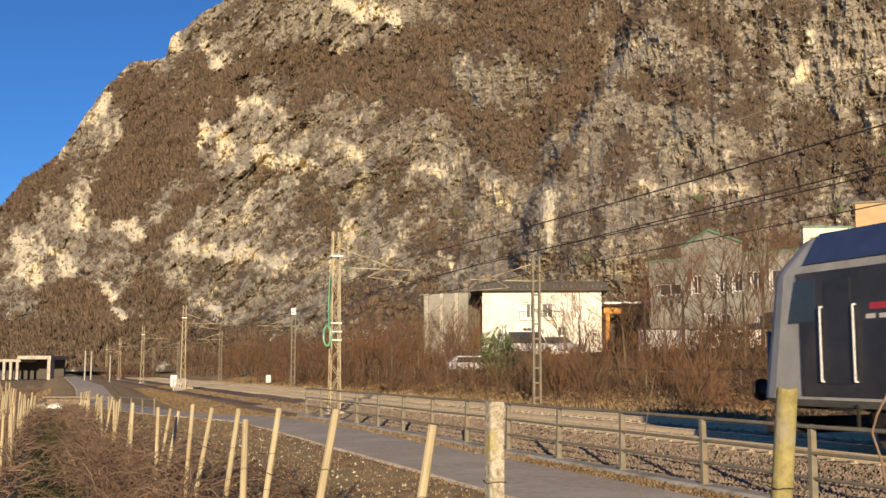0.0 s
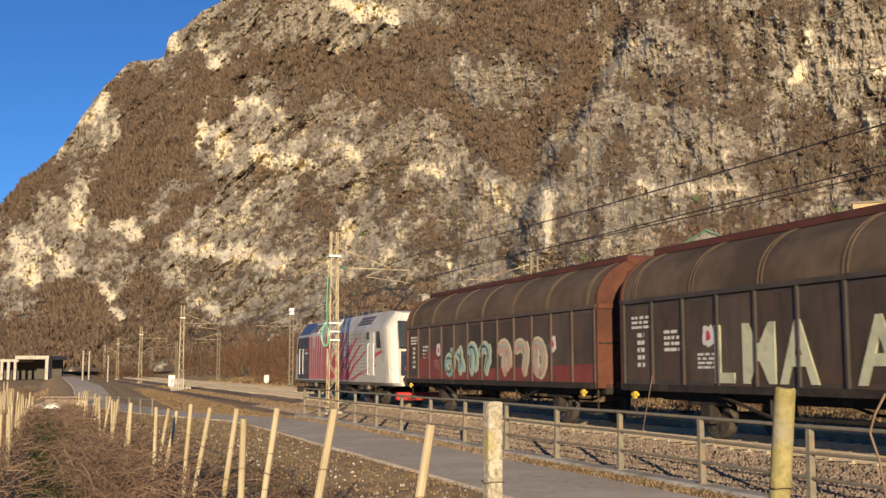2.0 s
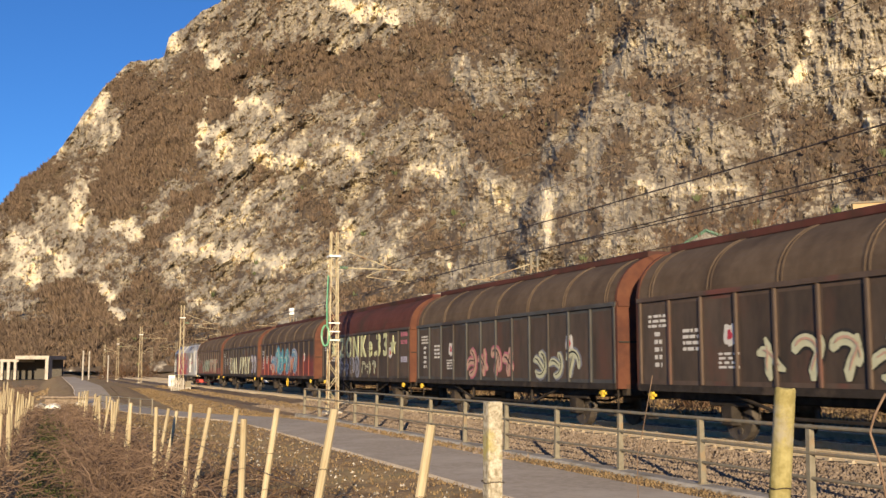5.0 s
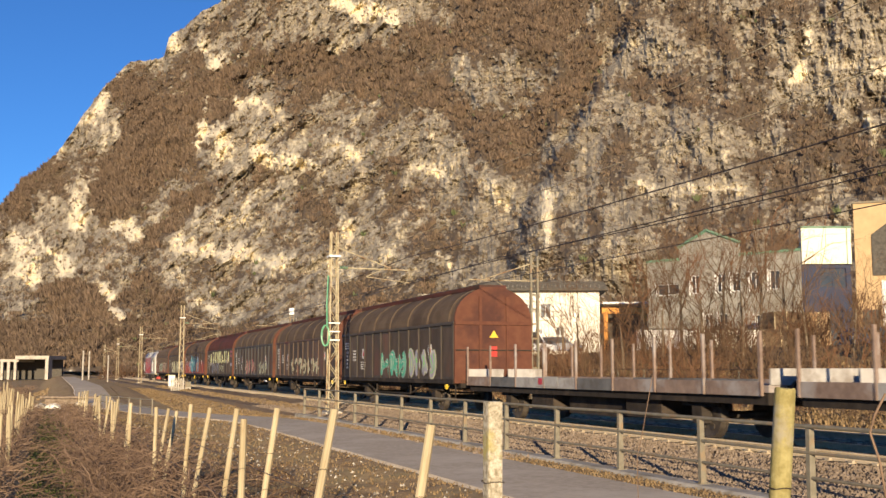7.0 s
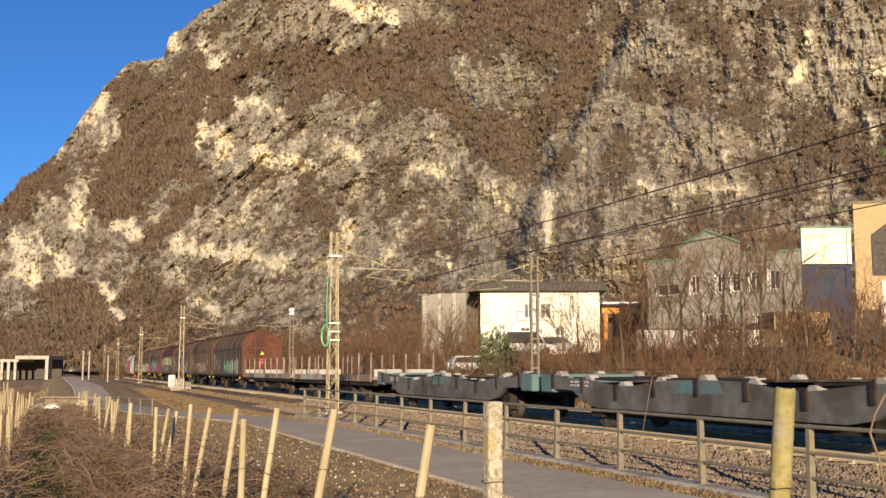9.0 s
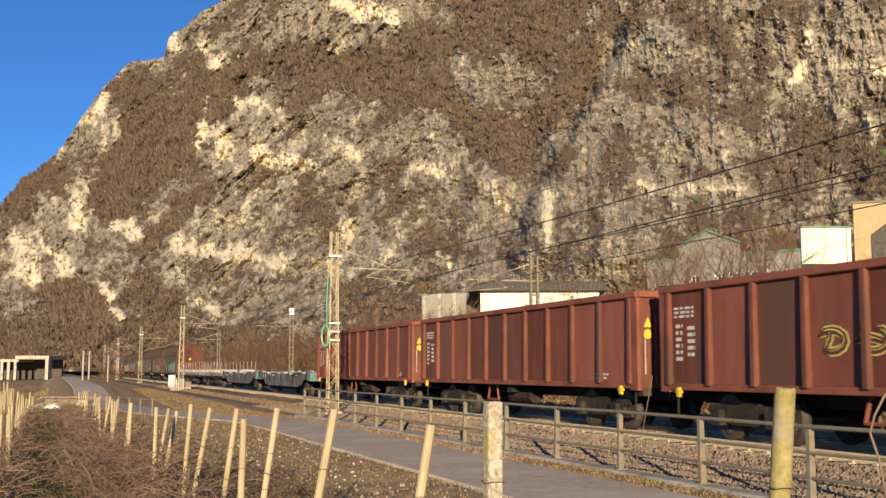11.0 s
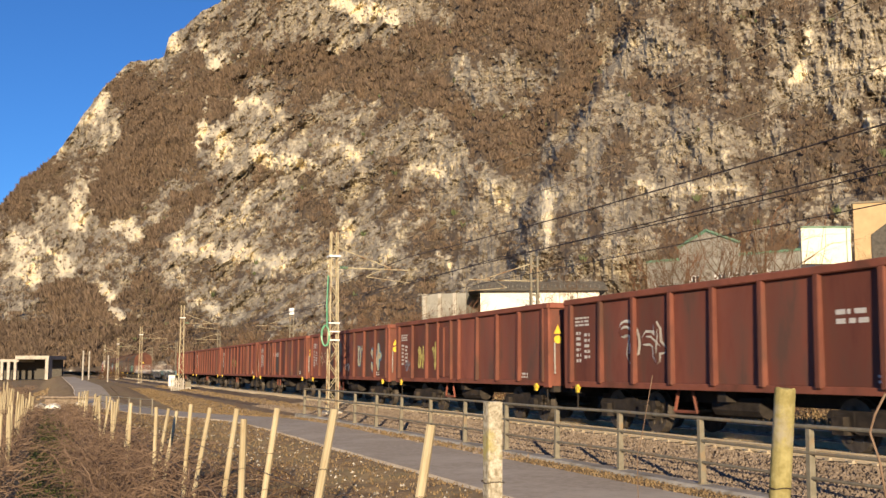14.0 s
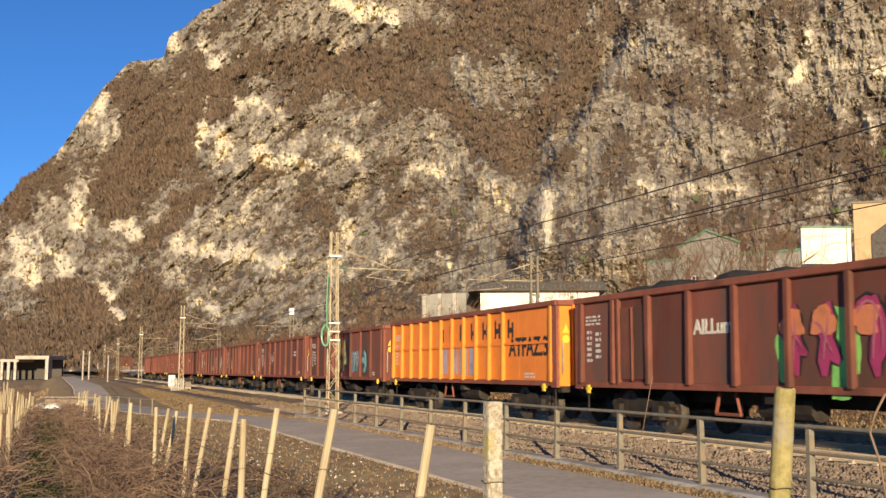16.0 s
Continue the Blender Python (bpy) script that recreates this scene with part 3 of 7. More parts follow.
    cracks = creased(B * 0.95 + 0.12 * E, E * 0.55, 5 + zero, 5, 0.66)
    blocks = creased(B * 2.1, E * 2.4, 15 + zero, 3, 0.7)
    fine = creased(B * 5.5, E * 5.0, 9 + zero, 2, 0.7)
    fade = smooth(V / 0.05)
    R = R + fade * (R / 380) * (-7.5 * ridged - steep * (3.4 * cracks + 1.1 * blocks + 0.3 * fine) - (1 - steep) * (1.2 * cracks + 0.4 * blocks + 0.2 * fine))
    Z = 1.0 + R * np.tan(np.radians(E))
    a = np.radians(B + AXIS)
    X, Y = R * np.sin(a), R * np.cos(a)
    back = np.stack([X[:, -1] * 1.8, Y[:, -1] * 1.8, Z[:, -1] * 0.9], -1)
    P = np.concatenate([np.stack([X, Y, Z], -1), back[:, None, :]], axis=1)
    n, k = P.shape[:2]
    ob = tagged(raw("mountain", P.reshape(-1, 3), grid_faces(n, k), MAT["mountain"]), "steep limestone mountainside with pale cliffs and brown scrub", "mountain", kind="structure")
    for key, q in (("bare_rock", bare), ("pale_rock", pale)):
        at = ob.data.attributes.new(key, "FLOAT", "POINT")
        at.data.foreach_set("value", np.concatenate([q, q[:, -1:]], axis=1).ravel().astype(np.float32))

    def spots(count, weight, jitter):
        w = (weight * (np.abs(B) < 26) * (R / 300) * (V > 0.01) * (V < 0.997)).ravel()
        pick = rng.choice(w.size, count, p=w / w.sum())
        base = np.stack([X.ravel()[pick], Y.ravel()[pick], Z.ravel()[pick]], -1)
        return base + rng.normal(0, jitter, (count, 3)) * (1, 1, 0.2)

    # low scrub on ledges, bare trees in the woods
    base = spots(50000, np.clip(0.42 - bare, 0.07, 0.7), 0.7)
    size = rng.uniform(0.3, 0.8, len(base)) * (1.2 + 1.2 * rng.random(len(base))) * np.clip(np.linalg.norm(base[:, :2], axis=1) / 380, 0.55, 1.5)
    tufts("mountain_scrub", base, size, 7, MAT["scrub"], "bare brown winter scrub clinging to the slopes", "scrub", 0.8)
    base = spots(9000, np.clip(0.5 * wood + 0.6 * low - bare, 0.0, 1.0) ** 1.5, 1.0)
    size = rng.uniform(1.3, 2.8, len(base)) * np.clip(np.linalg.norm(base[:, :2], axis=1) / 420, 0.6, 1.4)
    tufts("mountain_trees", base, size, 22, MAT["thicket"], "leafless grey-brown trees in the ravines of the mountain", "trees", 0.75)
    base = spots(150, np.clip(0.5 - bare, 0, 0.7), 0.5)
    tufts("mountain_evergreens", base, rng.uniform(1.2, 2.6, len(base)), 14, MAT["evergreen"], "scattered dark green evergreen bushes on the slopes", "bush", 0.6)


def tufts(name, base, size, blades, material, label, category, spread=0.6, lean=None):
    """Clumps of thin upright blades."""
    n = len(base)
    a = rng.uniform(0, 2 * math.pi, (n, blades))
    out = rng.uniform(0.15, 1.0, (n, blades)) * spread
    hgt = rng.uniform(0.5, 1.1, (n, blades))
    s = size[:, None]
    cx, cy = np.cos(a) * out * s, np.sin(a) * out * s
    tip = np.stack([base[:, None, 0] + cx * 1.3, base[:, None, 1] + cy * 1.3, base[:, None, 2] + hgt * s], -1)
    w = 0.13 * s
    t = rng.uniform(0, math.pi, (n, blades))
    px, py = np.cos(t) * w, np.sin(t) * w
    mid = np.stack([base[:, None, 0] + cx * 0.8, base[:, None, 1] + cy * 0.8, base[:, None, 2] + 0.35 * hgt * s], -1)
    low = np.stack([base[:, None, 0] + cx * 0.3, base[:, None, 1] + cy * 0.3, base[:, None, 2] - 0.15 * s + 0 * cx], -1)
    side = np.stack([px, py, 0.2 * w * np.ones_like(px)], -1)
    v = np.stack([low, mid + side, tip, mid - side], axis=2)
    f = np.arange(n * blades * 4).reshape(-1, 4)
    return tagged(raw(name, v.reshape(-1, 3), f, material), label, category, kind="stuff")


mountain()

# ---- dry grass and scrub near the railway ----


def blades(name, x0, x1, s0, s1, count, height, material, label, width=0.012, power=1.5):
    x, s = rng.uniform(x0, x1, count), s0 + (s1 - s0) * rng.random(count) ** power
    keep = (x < road_centre(s) - 1.30) | (x > road_centre(s) + 0.98)
    x, s = x[keep], s[keep]
    z = ground_height(x, s)
    base = np.stack([x, s, z - 0.01], -1)
    n = len(x)
    h = height * rng.uniform(0.4, 1.2, n)
    a = rng.uniform(0, 2 * math.pi, n)
    d = np.stack([np.cos(a), np.sin(a), 0 * a], -1)
    w = np.stack([-np.sin(a), np.cos(a), 0 * a], -1) * (width * (0.7 + 0.03 * s))[:, None]
    mid = base + d * (0.25 * h)[:, None] + np.stack([0 * h, 0 * h, 0.6 * h], -1)
    tip = base + d * (0.7 * h)[:, None] + np.stack([0 * h, 0 * h, 0.85 * h], -1)
    v = np.stack([base - w, base + w, mid + 0.7 * w, tip, mid - 0.7 * w], axis=1)
    k = 5 * np.arange(n)[:, None]
    f = np.concatenate([k + np.array([[0, 1, 2]]), k + np.array([[0, 2, 4]]), k + np.array([[4, 2, 3]])])
    tagged(raw(name, v.reshape(-1, 3), f, material), label, "grass", kind="stuff")


blades("dry_grass", 2.4, 6.4, 5, 60, 14000, 0.07, MAT["dry_grass"], "withered yellow grass on the bank below the lane")
blades("dry_grass", 8.5, 9.14, 8, 60, 9000, 0.06, MAT["dry_grass"], "withered yellow grass along the verge of the lane")
blades("dry_grass", 21.3, 33, 20, 160, 40000, 0.28, MAT["dry_grass"], "tall withered grass on the far embankment", 0.02)
blades("dry_grass", 6.5, 11.2, 43, 120, 16000, 0.10, MAT["dry_grass"], "withered grass on the railway bank")
blades("green_grass", -0.5, 0.6, 8, 60, 16000, 0.07, MAT["green_grass"], "short green grass on the vineyard path")
blades("dry_grass", -14, -0.4, 14, 120, 9000, 0.10, MAT["dry_grass"], "withered grass between the vine rows", 0.02)


def twiggy(name, places, heights, stems, material, label, category, thick=0.012, spread=0.5, kind="stuff", depth=2):
    """Bare woody clumps: stems that fork into finer twigs, as three-sided strands."""
    V, F = [], []

    def strand(p, q, r0, r1):
        k = len(V)
        d = q - p
        side = np.cross(d, (0.3, 0.9, 0.2))
        side = side / (np.linalg.norm(side) + 1e-9)
        up = np.cross(d, side)
        up = up / (np.linalg.norm(up) + 1e-9)
        for c, r in ((p, r0), (q, r1)):
            for t in range(3):
                g = 2.1 * t
                V.append(c + r * (math.cos(g) * side + math.sin(g) * up))
        for t in range(3):
            u = (t + 1) % 3
            F.append((k + t, k + u, k + 3 + u, k + 3 + t))

    def grow(p, d, length, r, level):
        q = p + d * length * 0.5
        d2 = d + rng.normal(0, 0.22, 3)
        d2 = d2 / np.linalg.norm(d2)
        e = q + d2 * length * 0.5
        strand(p, q, r, r * 0.75)
        strand(q, e, r * 0.75, r * 0.45)
        if level:
            for _ in range(3):
                t = rng.uniform(0.2, 1)
                o = p + (q - p) * t if rng.random() < 0.35 else q + (e - q) * t
                n = d2 + rng.normal(0, 0.55, 3) + np.array((0, 0, 0.15))
                grow(o, n / np.linalg.norm(n), length * rng.uniform(0.45, 0.7), r * 0.5, level - 1)

    for (x, y, z), h in zip(places, heights):
        for _ in range(stems):
            d = np.array((rng.normal(0, spread), rng.normal(0, spread), 1.0))
            grow(np.array((x + rng.normal(0, 0.1 * h), y + rng.normal(0, 0.1 * h), z - 0.05)), d / np.linalg.norm(d), h * rng.uniform(0.45, 0.75), thick * h, depth)
    return tagged(raw(name, V, F, material), label, category, kind=kind)


def canes(name, count, x0, x1, s0, s1, height, length, material, label, thick=0.006, power=1.3):
    """Arching pruned canes, each a bent three-sided strand."""
    V, F = [], []
    for _ in range(count):
        x, y = rng.uniform(x0, x1), s0 + (s1 - s0) * rng.random() ** power
        z = float(ground_height(x, y))
        a, l, h = rng.uniform(0, 2 * math.pi), length * rng.uniform(0.5, 1.3), height * rng.uniform(0.2, 1.1)
        up = rng.uniform(0.3, 0.9)
        pts = []
        for k in range(7):
            t = k / 6
            pts.append(np.array((x + math.cos(a + 0.8 * t) * l * t, y + math.sin(a + 0.8 * t) * l * t, z + h * (1 - ((t - up) / max(up, 1 - up)) ** 2) + rng.normal(0, 0.015))))
        r = thick * rng.uniform(0.6, 1.3) * (1 + y * 0.012)
        k0 = len(V)
        for k, q in enumerate(pts):
            for g in range(3):
                rr = r * (1 - 0.09 * k)
                V.append(q + (rr * math.cos(2.1 * g) * -math.sin(a), rr * math.cos(2.1 * g) * math.cos(a), rr * math.sin(2.1 * g)))
        for k in range(6):
            for g in range(3):
                u = (g + 1) % 3
                F.append((k0 + 3 * k + g, k0 + 3 * k + u, k0 + 3 * k + 3 + u, k0 + 3 * k + 3 + g))
    return tagged(raw(name, V, F, material), label, "vines", kind="stuff")


def strewn(count, x0, x1, s0, s1, lo, hi):
    x, s = rng.uniform(x0, x1, count), rng.uniform(s0, s1, count)
    return list(zip(x, s, ground_height(x, s))), rng.uniform(lo, hi, count)


canes("bramble", 2600, 21.8, 31, 24, 120, 0.6, 1.1, MAT["branch"], "low dead bramble on the embankment", 0.010)
p, h = strewn(420, 22.5, 36, 30, 130, 1.0, 3.2)
twiggy("embankment_scrub", p, h, 6, MAT["branch"], "leafless reddish-brown scrub on the railway embankment", "scrub", 0.010, 0.4)
p, h = strewn(240, 25, 48, 90, 240, 3.0, 7.0)
twiggy("embankment_scrub", p, h, 4, MAT["branch"], "leafless tall brown thicket beyond the tracks", "scrub", 0.013, 0.35)
p, h = strewn(60, 9.0, 20, 215, 260, 1.5, 4.0)
twiggy("embankment_scrub", p, h, 4, MAT["branch"], "leafless thicket around the far line", "scrub", 0.014, 0.35)


p, h = strewn(130, 26, 40, 36, 62, 1.8, 3.4)
twiggy("embankment_scrub", p, h, 6, MAT["branch"], "leafless dark bramble thicket before the yard", "scrub", 0.009, 0.5)


def place_at(px, depth, side=0.0):
    """A point on the ground by bearing (degrees right of the view) and distance ahead."""
    a = radians(px)
    x, y = depth * (math.sin(a + radians(AXIS)) / math.cos(a)), depth * (math.cos(a + radians(AXIS)) / math.cos(a))
    return x, y, float(ground_height(x, y))


def bare_tree(bearing, depth, height, stems=2, label="leafless young tree with fine spreading twigs"):
    x, y, z = place_at(bearing, depth)
    ob = tagged(empty("bare_tree", pose(x, y, z)), label, "tree", "leafless trees before the buildings")
    bm = bmesh.new()
    r = height * 0.010
    top = Vector((rng.normal(0, 0.2), rng.normal(0, 0.2), height * 0.45))
    rod(bm, (0, 0, -0.1), top * 0.5 + Vector((0.08, 0.05, 0)), r * 1.3, r, 7)
    rod(bm, top * 0.5 + Vector((0.08, 0.05, -0.03)), top, r, r * 0.7, 7)
    part("trunk", bm, MAT["bark"], ob)
    places = [tuple(top * f) for f in (0.35, 0.55, 0.75, 0.95, 1.0)]
    t = twiggy("crown", places, [height * q for q in (0.4, 0.5, 0.55, 0.6, 0.6)], 4, MAT["branch"], "", "", 0.0062, 0.55, "", 3)
    t.parent = ob
    return ob


for bearing, depth, height in ((6.4, 70, 7.5), (7.2, 74, 6.5), (9.6, 62, 7.0), (10.6, 66, 8.0), (11.6, 60, 7.5), (12.6, 64, 8.5), (13.7, 58, 8.0), (14.7, 60, 8.8), (15.7, 55, 8.0), (16.6, 60, 9.0), (17.8, 52, 8.0),
                               (18.9, 50, 5.5), (8.4, 68, 5.0), (21.0, 48, 5.0), (-1.5, 82, 6.0), (-2.9, 90, 7.5), (-4.4, 95, 7.0), (0.2, 78, 5.5), (1.6, 85, 6.0)):
    bare_tree(bearing, depth, height)

# evergreen shrub before the white building
x, y, z = place_at(2.8, 72)
shrub = tagged(empty("evergreen_shrub", pose(x, y, z)), "bushy dark green evergreen shrub before the white building", "shrub")
q = rng.normal(0, 1, (420, 3))
q = q / np.linalg.norm(q, axis=1)[:, None] * rng.uniform(0.45, 1.0, (420, 1)) ** 0.5 * (1.25, 1.25, 1.9) * (1 + 0.25 * np.sin(q[:, :1] * 5))
t = tufts("leaves", q + (0, 0, 1.9), rng.uniform(0.2, 0.4, 420), 5, MAT["evergreen"], "", "", 0.8)
t.parent = shrub
part("trunk", rods([((0, 0, -0.1), (0.1, 0, 2.2))], 0.07), MAT["bark"], shrub)

# ---- vineyard ----


def post_mesh(kind):
    bm = bmesh.new()
    if kind == "concrete":
        box(bm, -0.042, -0.042, -0.2, 0.042, 0.042, 1.72)
        soften(bm, 0.012, 2)
    elif kind == "round":
        rod(bm, (0, 0, -0.2), (0, 0, 1.76), 0.048, 0.044, 14)
        for v in bm.verts:
            if v.co.z > 1:
                v.co.z += 0.012 * math.sin(v.co.x * 90)
        soften(bm, 0.006)
    else:
        rod(bm, (0, 0, -0.2), (0, 0, 0.9), 0.032, 0.030, 9)
        rod(bm, (0, 0, 0.9), (0.006, 0, 1.6), 0.030, 0.028, 9)
    return bm


def vine_post(kind, x, y, top, lean_x=0.0, lean_y=0.0, tie=True):
    z = float(ground_height(x, y))
    x, y = x - math.tan(radians(lean_y)) * (top - z), y + math.tan(radians(lean_x)) * (top - z)
    length = {"concrete": 1.72, "round": 1.772, "stake": 1.6}[kind]
    label = {"concrete": "speckled square concrete vineyard post", "round": "round concrete post with yellow lichen", "stake": "pale wooden vineyard stake, slightly leaning"}[kind]
    ob = tagged(empty("vineyard_post" if kind != "stake" else "vineyard_stake", pose(x, y, z, lean_x, lean_y, 0)), label, "post", "posts of the vineyard")
    if kind not in POST_MESH:
        POST_MESH[kind] = part("shaft", post_mesh(kind), MAT[{"concrete": "post_concrete", "round": "post_lichen", "stake": "stake"}[kind]], ob)
        p = POST_MESH[kind]
    else:
        p = new("shaft", POST_MESH[kind].data)
        p.parent = ob
    p.location.z = top - z - length
    if tie:
        r = {"concrete": 0.062, "round": 0.062, "stake": 0.038}[kind]
        for q in (0.42, 0.75):
            ring = [(r * math.cos(a), r * math.sin(a), top - z - q + 0.006 * math.sin(3 * a)) for a in np.linspace(0, 2 * math.pi, 11)]
            part("wire_tie", tube(ring, 0.0022, 4), MAT["wire"], ob, "twisted wire tie")
    return ob


POST_MESH = {}
vine_post("round", 2.88, 3.72, 1.395, 0, 6.0)
vine_post("concrete", 2.20, 5.27, 1.285, 0, 0.4)
for x, y, top, lx, ly in ((2.10, 5.98, 1.15, 0, 9), (1.86, 7.35, 1.20, 2, 9), (1.97, 9.95, 1.11, 2, 7), (1.55, 9.3, 1.03, 0, 0.5), (1.86, 11.6, 1.05, 0, 7), (1.93, 14.2, 0.98, 0, 9), (1.80, 15.2, 0.98, 1, 3), (1.45, 16.5, 0.90, 0, 0),
                          (1.86, 17.5, 0.82, 1, 9), (1.9, 19.2, 0.80, 2, 8), (1.35, 20.5, 0.85, 0, 1), (1.5, 23, 0.78, 1, 4), (1.3, 25, 0.75, 0, 1), (1.5, 27.5, 0.74, 2, 5)):
    vine_post("stake", x, y, top, lx, ly)
for i in range(16):
    vine_post("stake", 1.45 + rng.normal(0, 0.12), 29 + 1.9 * i + rng.normal(0, 0.2), 0.68 - 0.018 * i + rng.normal(0, 0.05), rng.normal(1, 2), rng.normal(3, 3), False)
for row, x in enumerate((-0.95, -2.3, -4.0, -5.8, -7.6)):
    for i in range(20 if row else 26):
        y = (13.0 if row == 0 else 24 + 18 * row) + (1.55 if row < 2 else 2.6) * i + rng.normal(0, 0.15)
        vine_post("stake", x + rng.normal(0, 0.06), y, float(ground_height(x, y)) + 1.25 + rng.normal(0, 0.09), rng.normal(0, 2), rng.normal(1, 2), False)


canes("vine_canes", 1500, 0.55, 1.9, 6.0, 24, 0.85, 1.1, MAT["twig"], "tangle of bare reddish-brown pruned vine canes")
canes("vine_canes", 900, 0.2, 1.8, 18, 60, 0.75, 1.0, MAT["twig"], "bare vine canes along the stakes", 0.008)
canes("vine_canes", 900, -1.3, -0.7, 14, 60, 0.7, 0.8, MAT["twig"], "bare vines trained along a row of stakes", 0.008)
canes("vine_canes", 1300, -9.0, -2.0, 26, 130, 0.7, 0.9, MAT["twig"], "bare vines of the rows further off", 0.012)
canes("loose_twigs", 900, 1.5, 4.2, 6.5, 22, 0.18, 0.6, MAT["branch"], "thin grey prunings lying on the bank", 0.005)
canes("weed_stems", 160, 2.2, 4.8, 5, 20, 0.3, 0.35, MAT["twig"], "sparse dead weed stems on the bank", 0.004)


def stem(pts, r, label):
    tagged(part("briar_stem", tube(pts, r * 0.8, 6), MAT["twig"]), label, "plant")


def along(px, py, depth):
    """A point by its sideways and upward tangents seen from the eye's level line, and depth."""
    f, r = Vector((math.sin(radians(AXIS)), math.cos(radians(AXIS)), 0)), Vector((math.cos(radians(AXIS)), -math.sin(radians(AXIS)), 0))
    return Vector(EYE) + depth * (f + px * r + Vector((0, 0, py)))


stem([along(0.412, -0.47, 4.0), along(0.410, -0.125, 4.0), along(0.405, -0.085, 4.0), along(0.397, -0.058, 4.0), along(0.402, -0.042, 4.0), along(0.413, -0.022, 4.0)], 0.006, "single thorny red briar stem rising beside the post")
stem([along(0.182, -0.36, 5.6), along(0.180, -0.08, 5.6), along(0.186, -0.055, 5.6), along(0.190, -0.035, 5.6), along(0.196, -0.005, 5.6)], 0.0028, "thin dry stem standing in front of the railing")

for x, z, s0, s1 in ((1.9, 0.55, 5.3, 30), (1.7, 0.20, 5.3, 40), (-0.95, 0.2, 13, 55), (-0.95, -0.1, 13, 55)):
    tagged(part("vineyard_wire", rods([((x, s0, z), (x - 0.25, s1, z - 0.2))], 0.004, 5), MAT["wire"]), "thin rusty wire strung between vineyard stakes", "wire", "wires of the vineyard")

# ---- buildings beyond the railway ----
RIGHT, AHEAD = Vector((math.cos(radians(AXIS)), -math.sin(radians(AXIS)), 0)), Vector((math.sin(radians(AXIS)), math.cos(radians(AXIS)), 0))


def spot(side, ahead, turn=0.0):
    """A pose on the ground by distance aside and ahead of the eye, its front towards the eye."""
    p = RIGHT * side + AHEAD * ahead
    return pose(p.x, p.y, 0, 0, 0, -AXIS + turn)


def wall_with_openings(w, h0, h1, holes, thick=0.3):
    """A wall in x and z, its outer face at y = 0, with real openings (x0, z0, x1, z1)."""
    bm = bmesh.new()
    xs_ = sorted({0.0, w, *[q for o in holes for q in (o[0], o[2])]})
    zs_ = sorted({h0, h1, *[q for o in holes for q in (o[1], o[3])]})
    for a, b in zip(xs_, xs_[1:]):
        for c, d in zip(zs_, zs_[1:]):
            if not any(o[0] <= a and b <= o[2] and o[1] <= c and d <= o[3] for o in holes):
                box(bm, a, 0, c, b, thick, d)
    bmesh.ops.remove_doubles(bm, verts=bm.verts, dist=0.0005)
    return bm


def window(parent, x0, z0, x1, z1, frame_mat="white_metal", deep=0.14, bars=1):
    w = empty("window")
    w.parent = parent
    f = 0.07
    part("frame", boxes((x0, deep, z0, x0 + f, deep + 0.08, z1), (x1 - f, deep, z0, x1, deep + 0.08, z1), (x0 + f, deep, z0, x1 - f, deep + 0.08, z0 + f), (x0 + f, deep, z1 - f, x1 - f, deep + 0.08, z1),
                        *[(x0 + (x1 - x0) * k / (bars + 1) - 0.03, deep, z0 + f, x0 + (x1 - x0) * k / (bars + 1) + 0.03, deep + 0.08, z1 - f) for k in range(1, bars + 1)]), MAT[frame_mat], w)
    part("pane", boxes((x0 + f, deep + 0.03, z0 + f, x1 - f, deep + 0.05, z1 - f)), MAT["window_dark"], w, "dark glass")
    return w


def white_building():
    ob = tagged(empty("white_building", spot(3.95, 112, -3)), "white plastered two-storey house with dark flat roof", "building")
    w, d, h = 12.5, 11.0, 9.7
    holes = [(4.2, 5.0, 5.2, 5.9), (6.0, 5.1, 6.5, 5.8), (7.9, 5.0, 8.8, 6.0), (1.2, 3.6, 2.0, 4.6), (4.6, 6.9, 5.5, 8.4), (6.3, 6.9, 7.4, 8.4), (3.2, 2.4, 5.6, 4.3)]
    part("wall", wall_with_openings(w, 1.8, h, holes), MAT["white_plaster"], ob)
    bm = boxes((0, 0.3, 1.8, 0.3, d, h), (w - 0.3, 0.3, 1.8, w, d, h), (0.3, d - 0.3, 1.8, w - 0.3, d, h))
    part("side_wall", bm, MAT["white_plaster"], ob)
    for o in holes:
        window(ob, *o)
    bm = bmesh.new()
    box(bm, -1.3, -1.0, h, w + 0.8, d + 0.6, h + 0.22)
    for v in box(bm, -1.3, -1.0, h + 0.22, w + 0.8, d + 0.6, h + 1.0):
        if v.co.z > h + 0.6:
            v.co.x += 1.5 if v.co.x < 0 else -0.4
            v.co.y += 0.8 if v.co.y < 1 else -0.5
    part("roof", bm, MAT["dark_roof"], ob, "dark overhanging metal roof")
    part("seam", boxes(*[(-0.2 + 0.45 * k, -0.95, h + 0.23, -0.17 + 0.45 * k, -0.9, h + 0.6) for k in range(29)]), MAT["grey_plaster"], ob)
    part("ledge", boxes((3.9, -0.35, 6.65, 8.6, 0, 6.8)), MAT["white_plaster"], ob)
    part("balcony_rail", rods([((3.9, -0.3, 7.6), (8.6, -0.3, 7.6))] + [((3.9 + 0.47 * k, -0.3, 6.8), (3.9 + 0.47 * k, -0.3, 7.6)) for k in range(11)], 0.025, 4), MAT["galvanised"], ob)
    part("chimney", boxes((8.3, 3, h + 0.9, 8.7, 3.4, h + 2.0)), MAT["dark_roof"], ob)
    return ob


white_building()


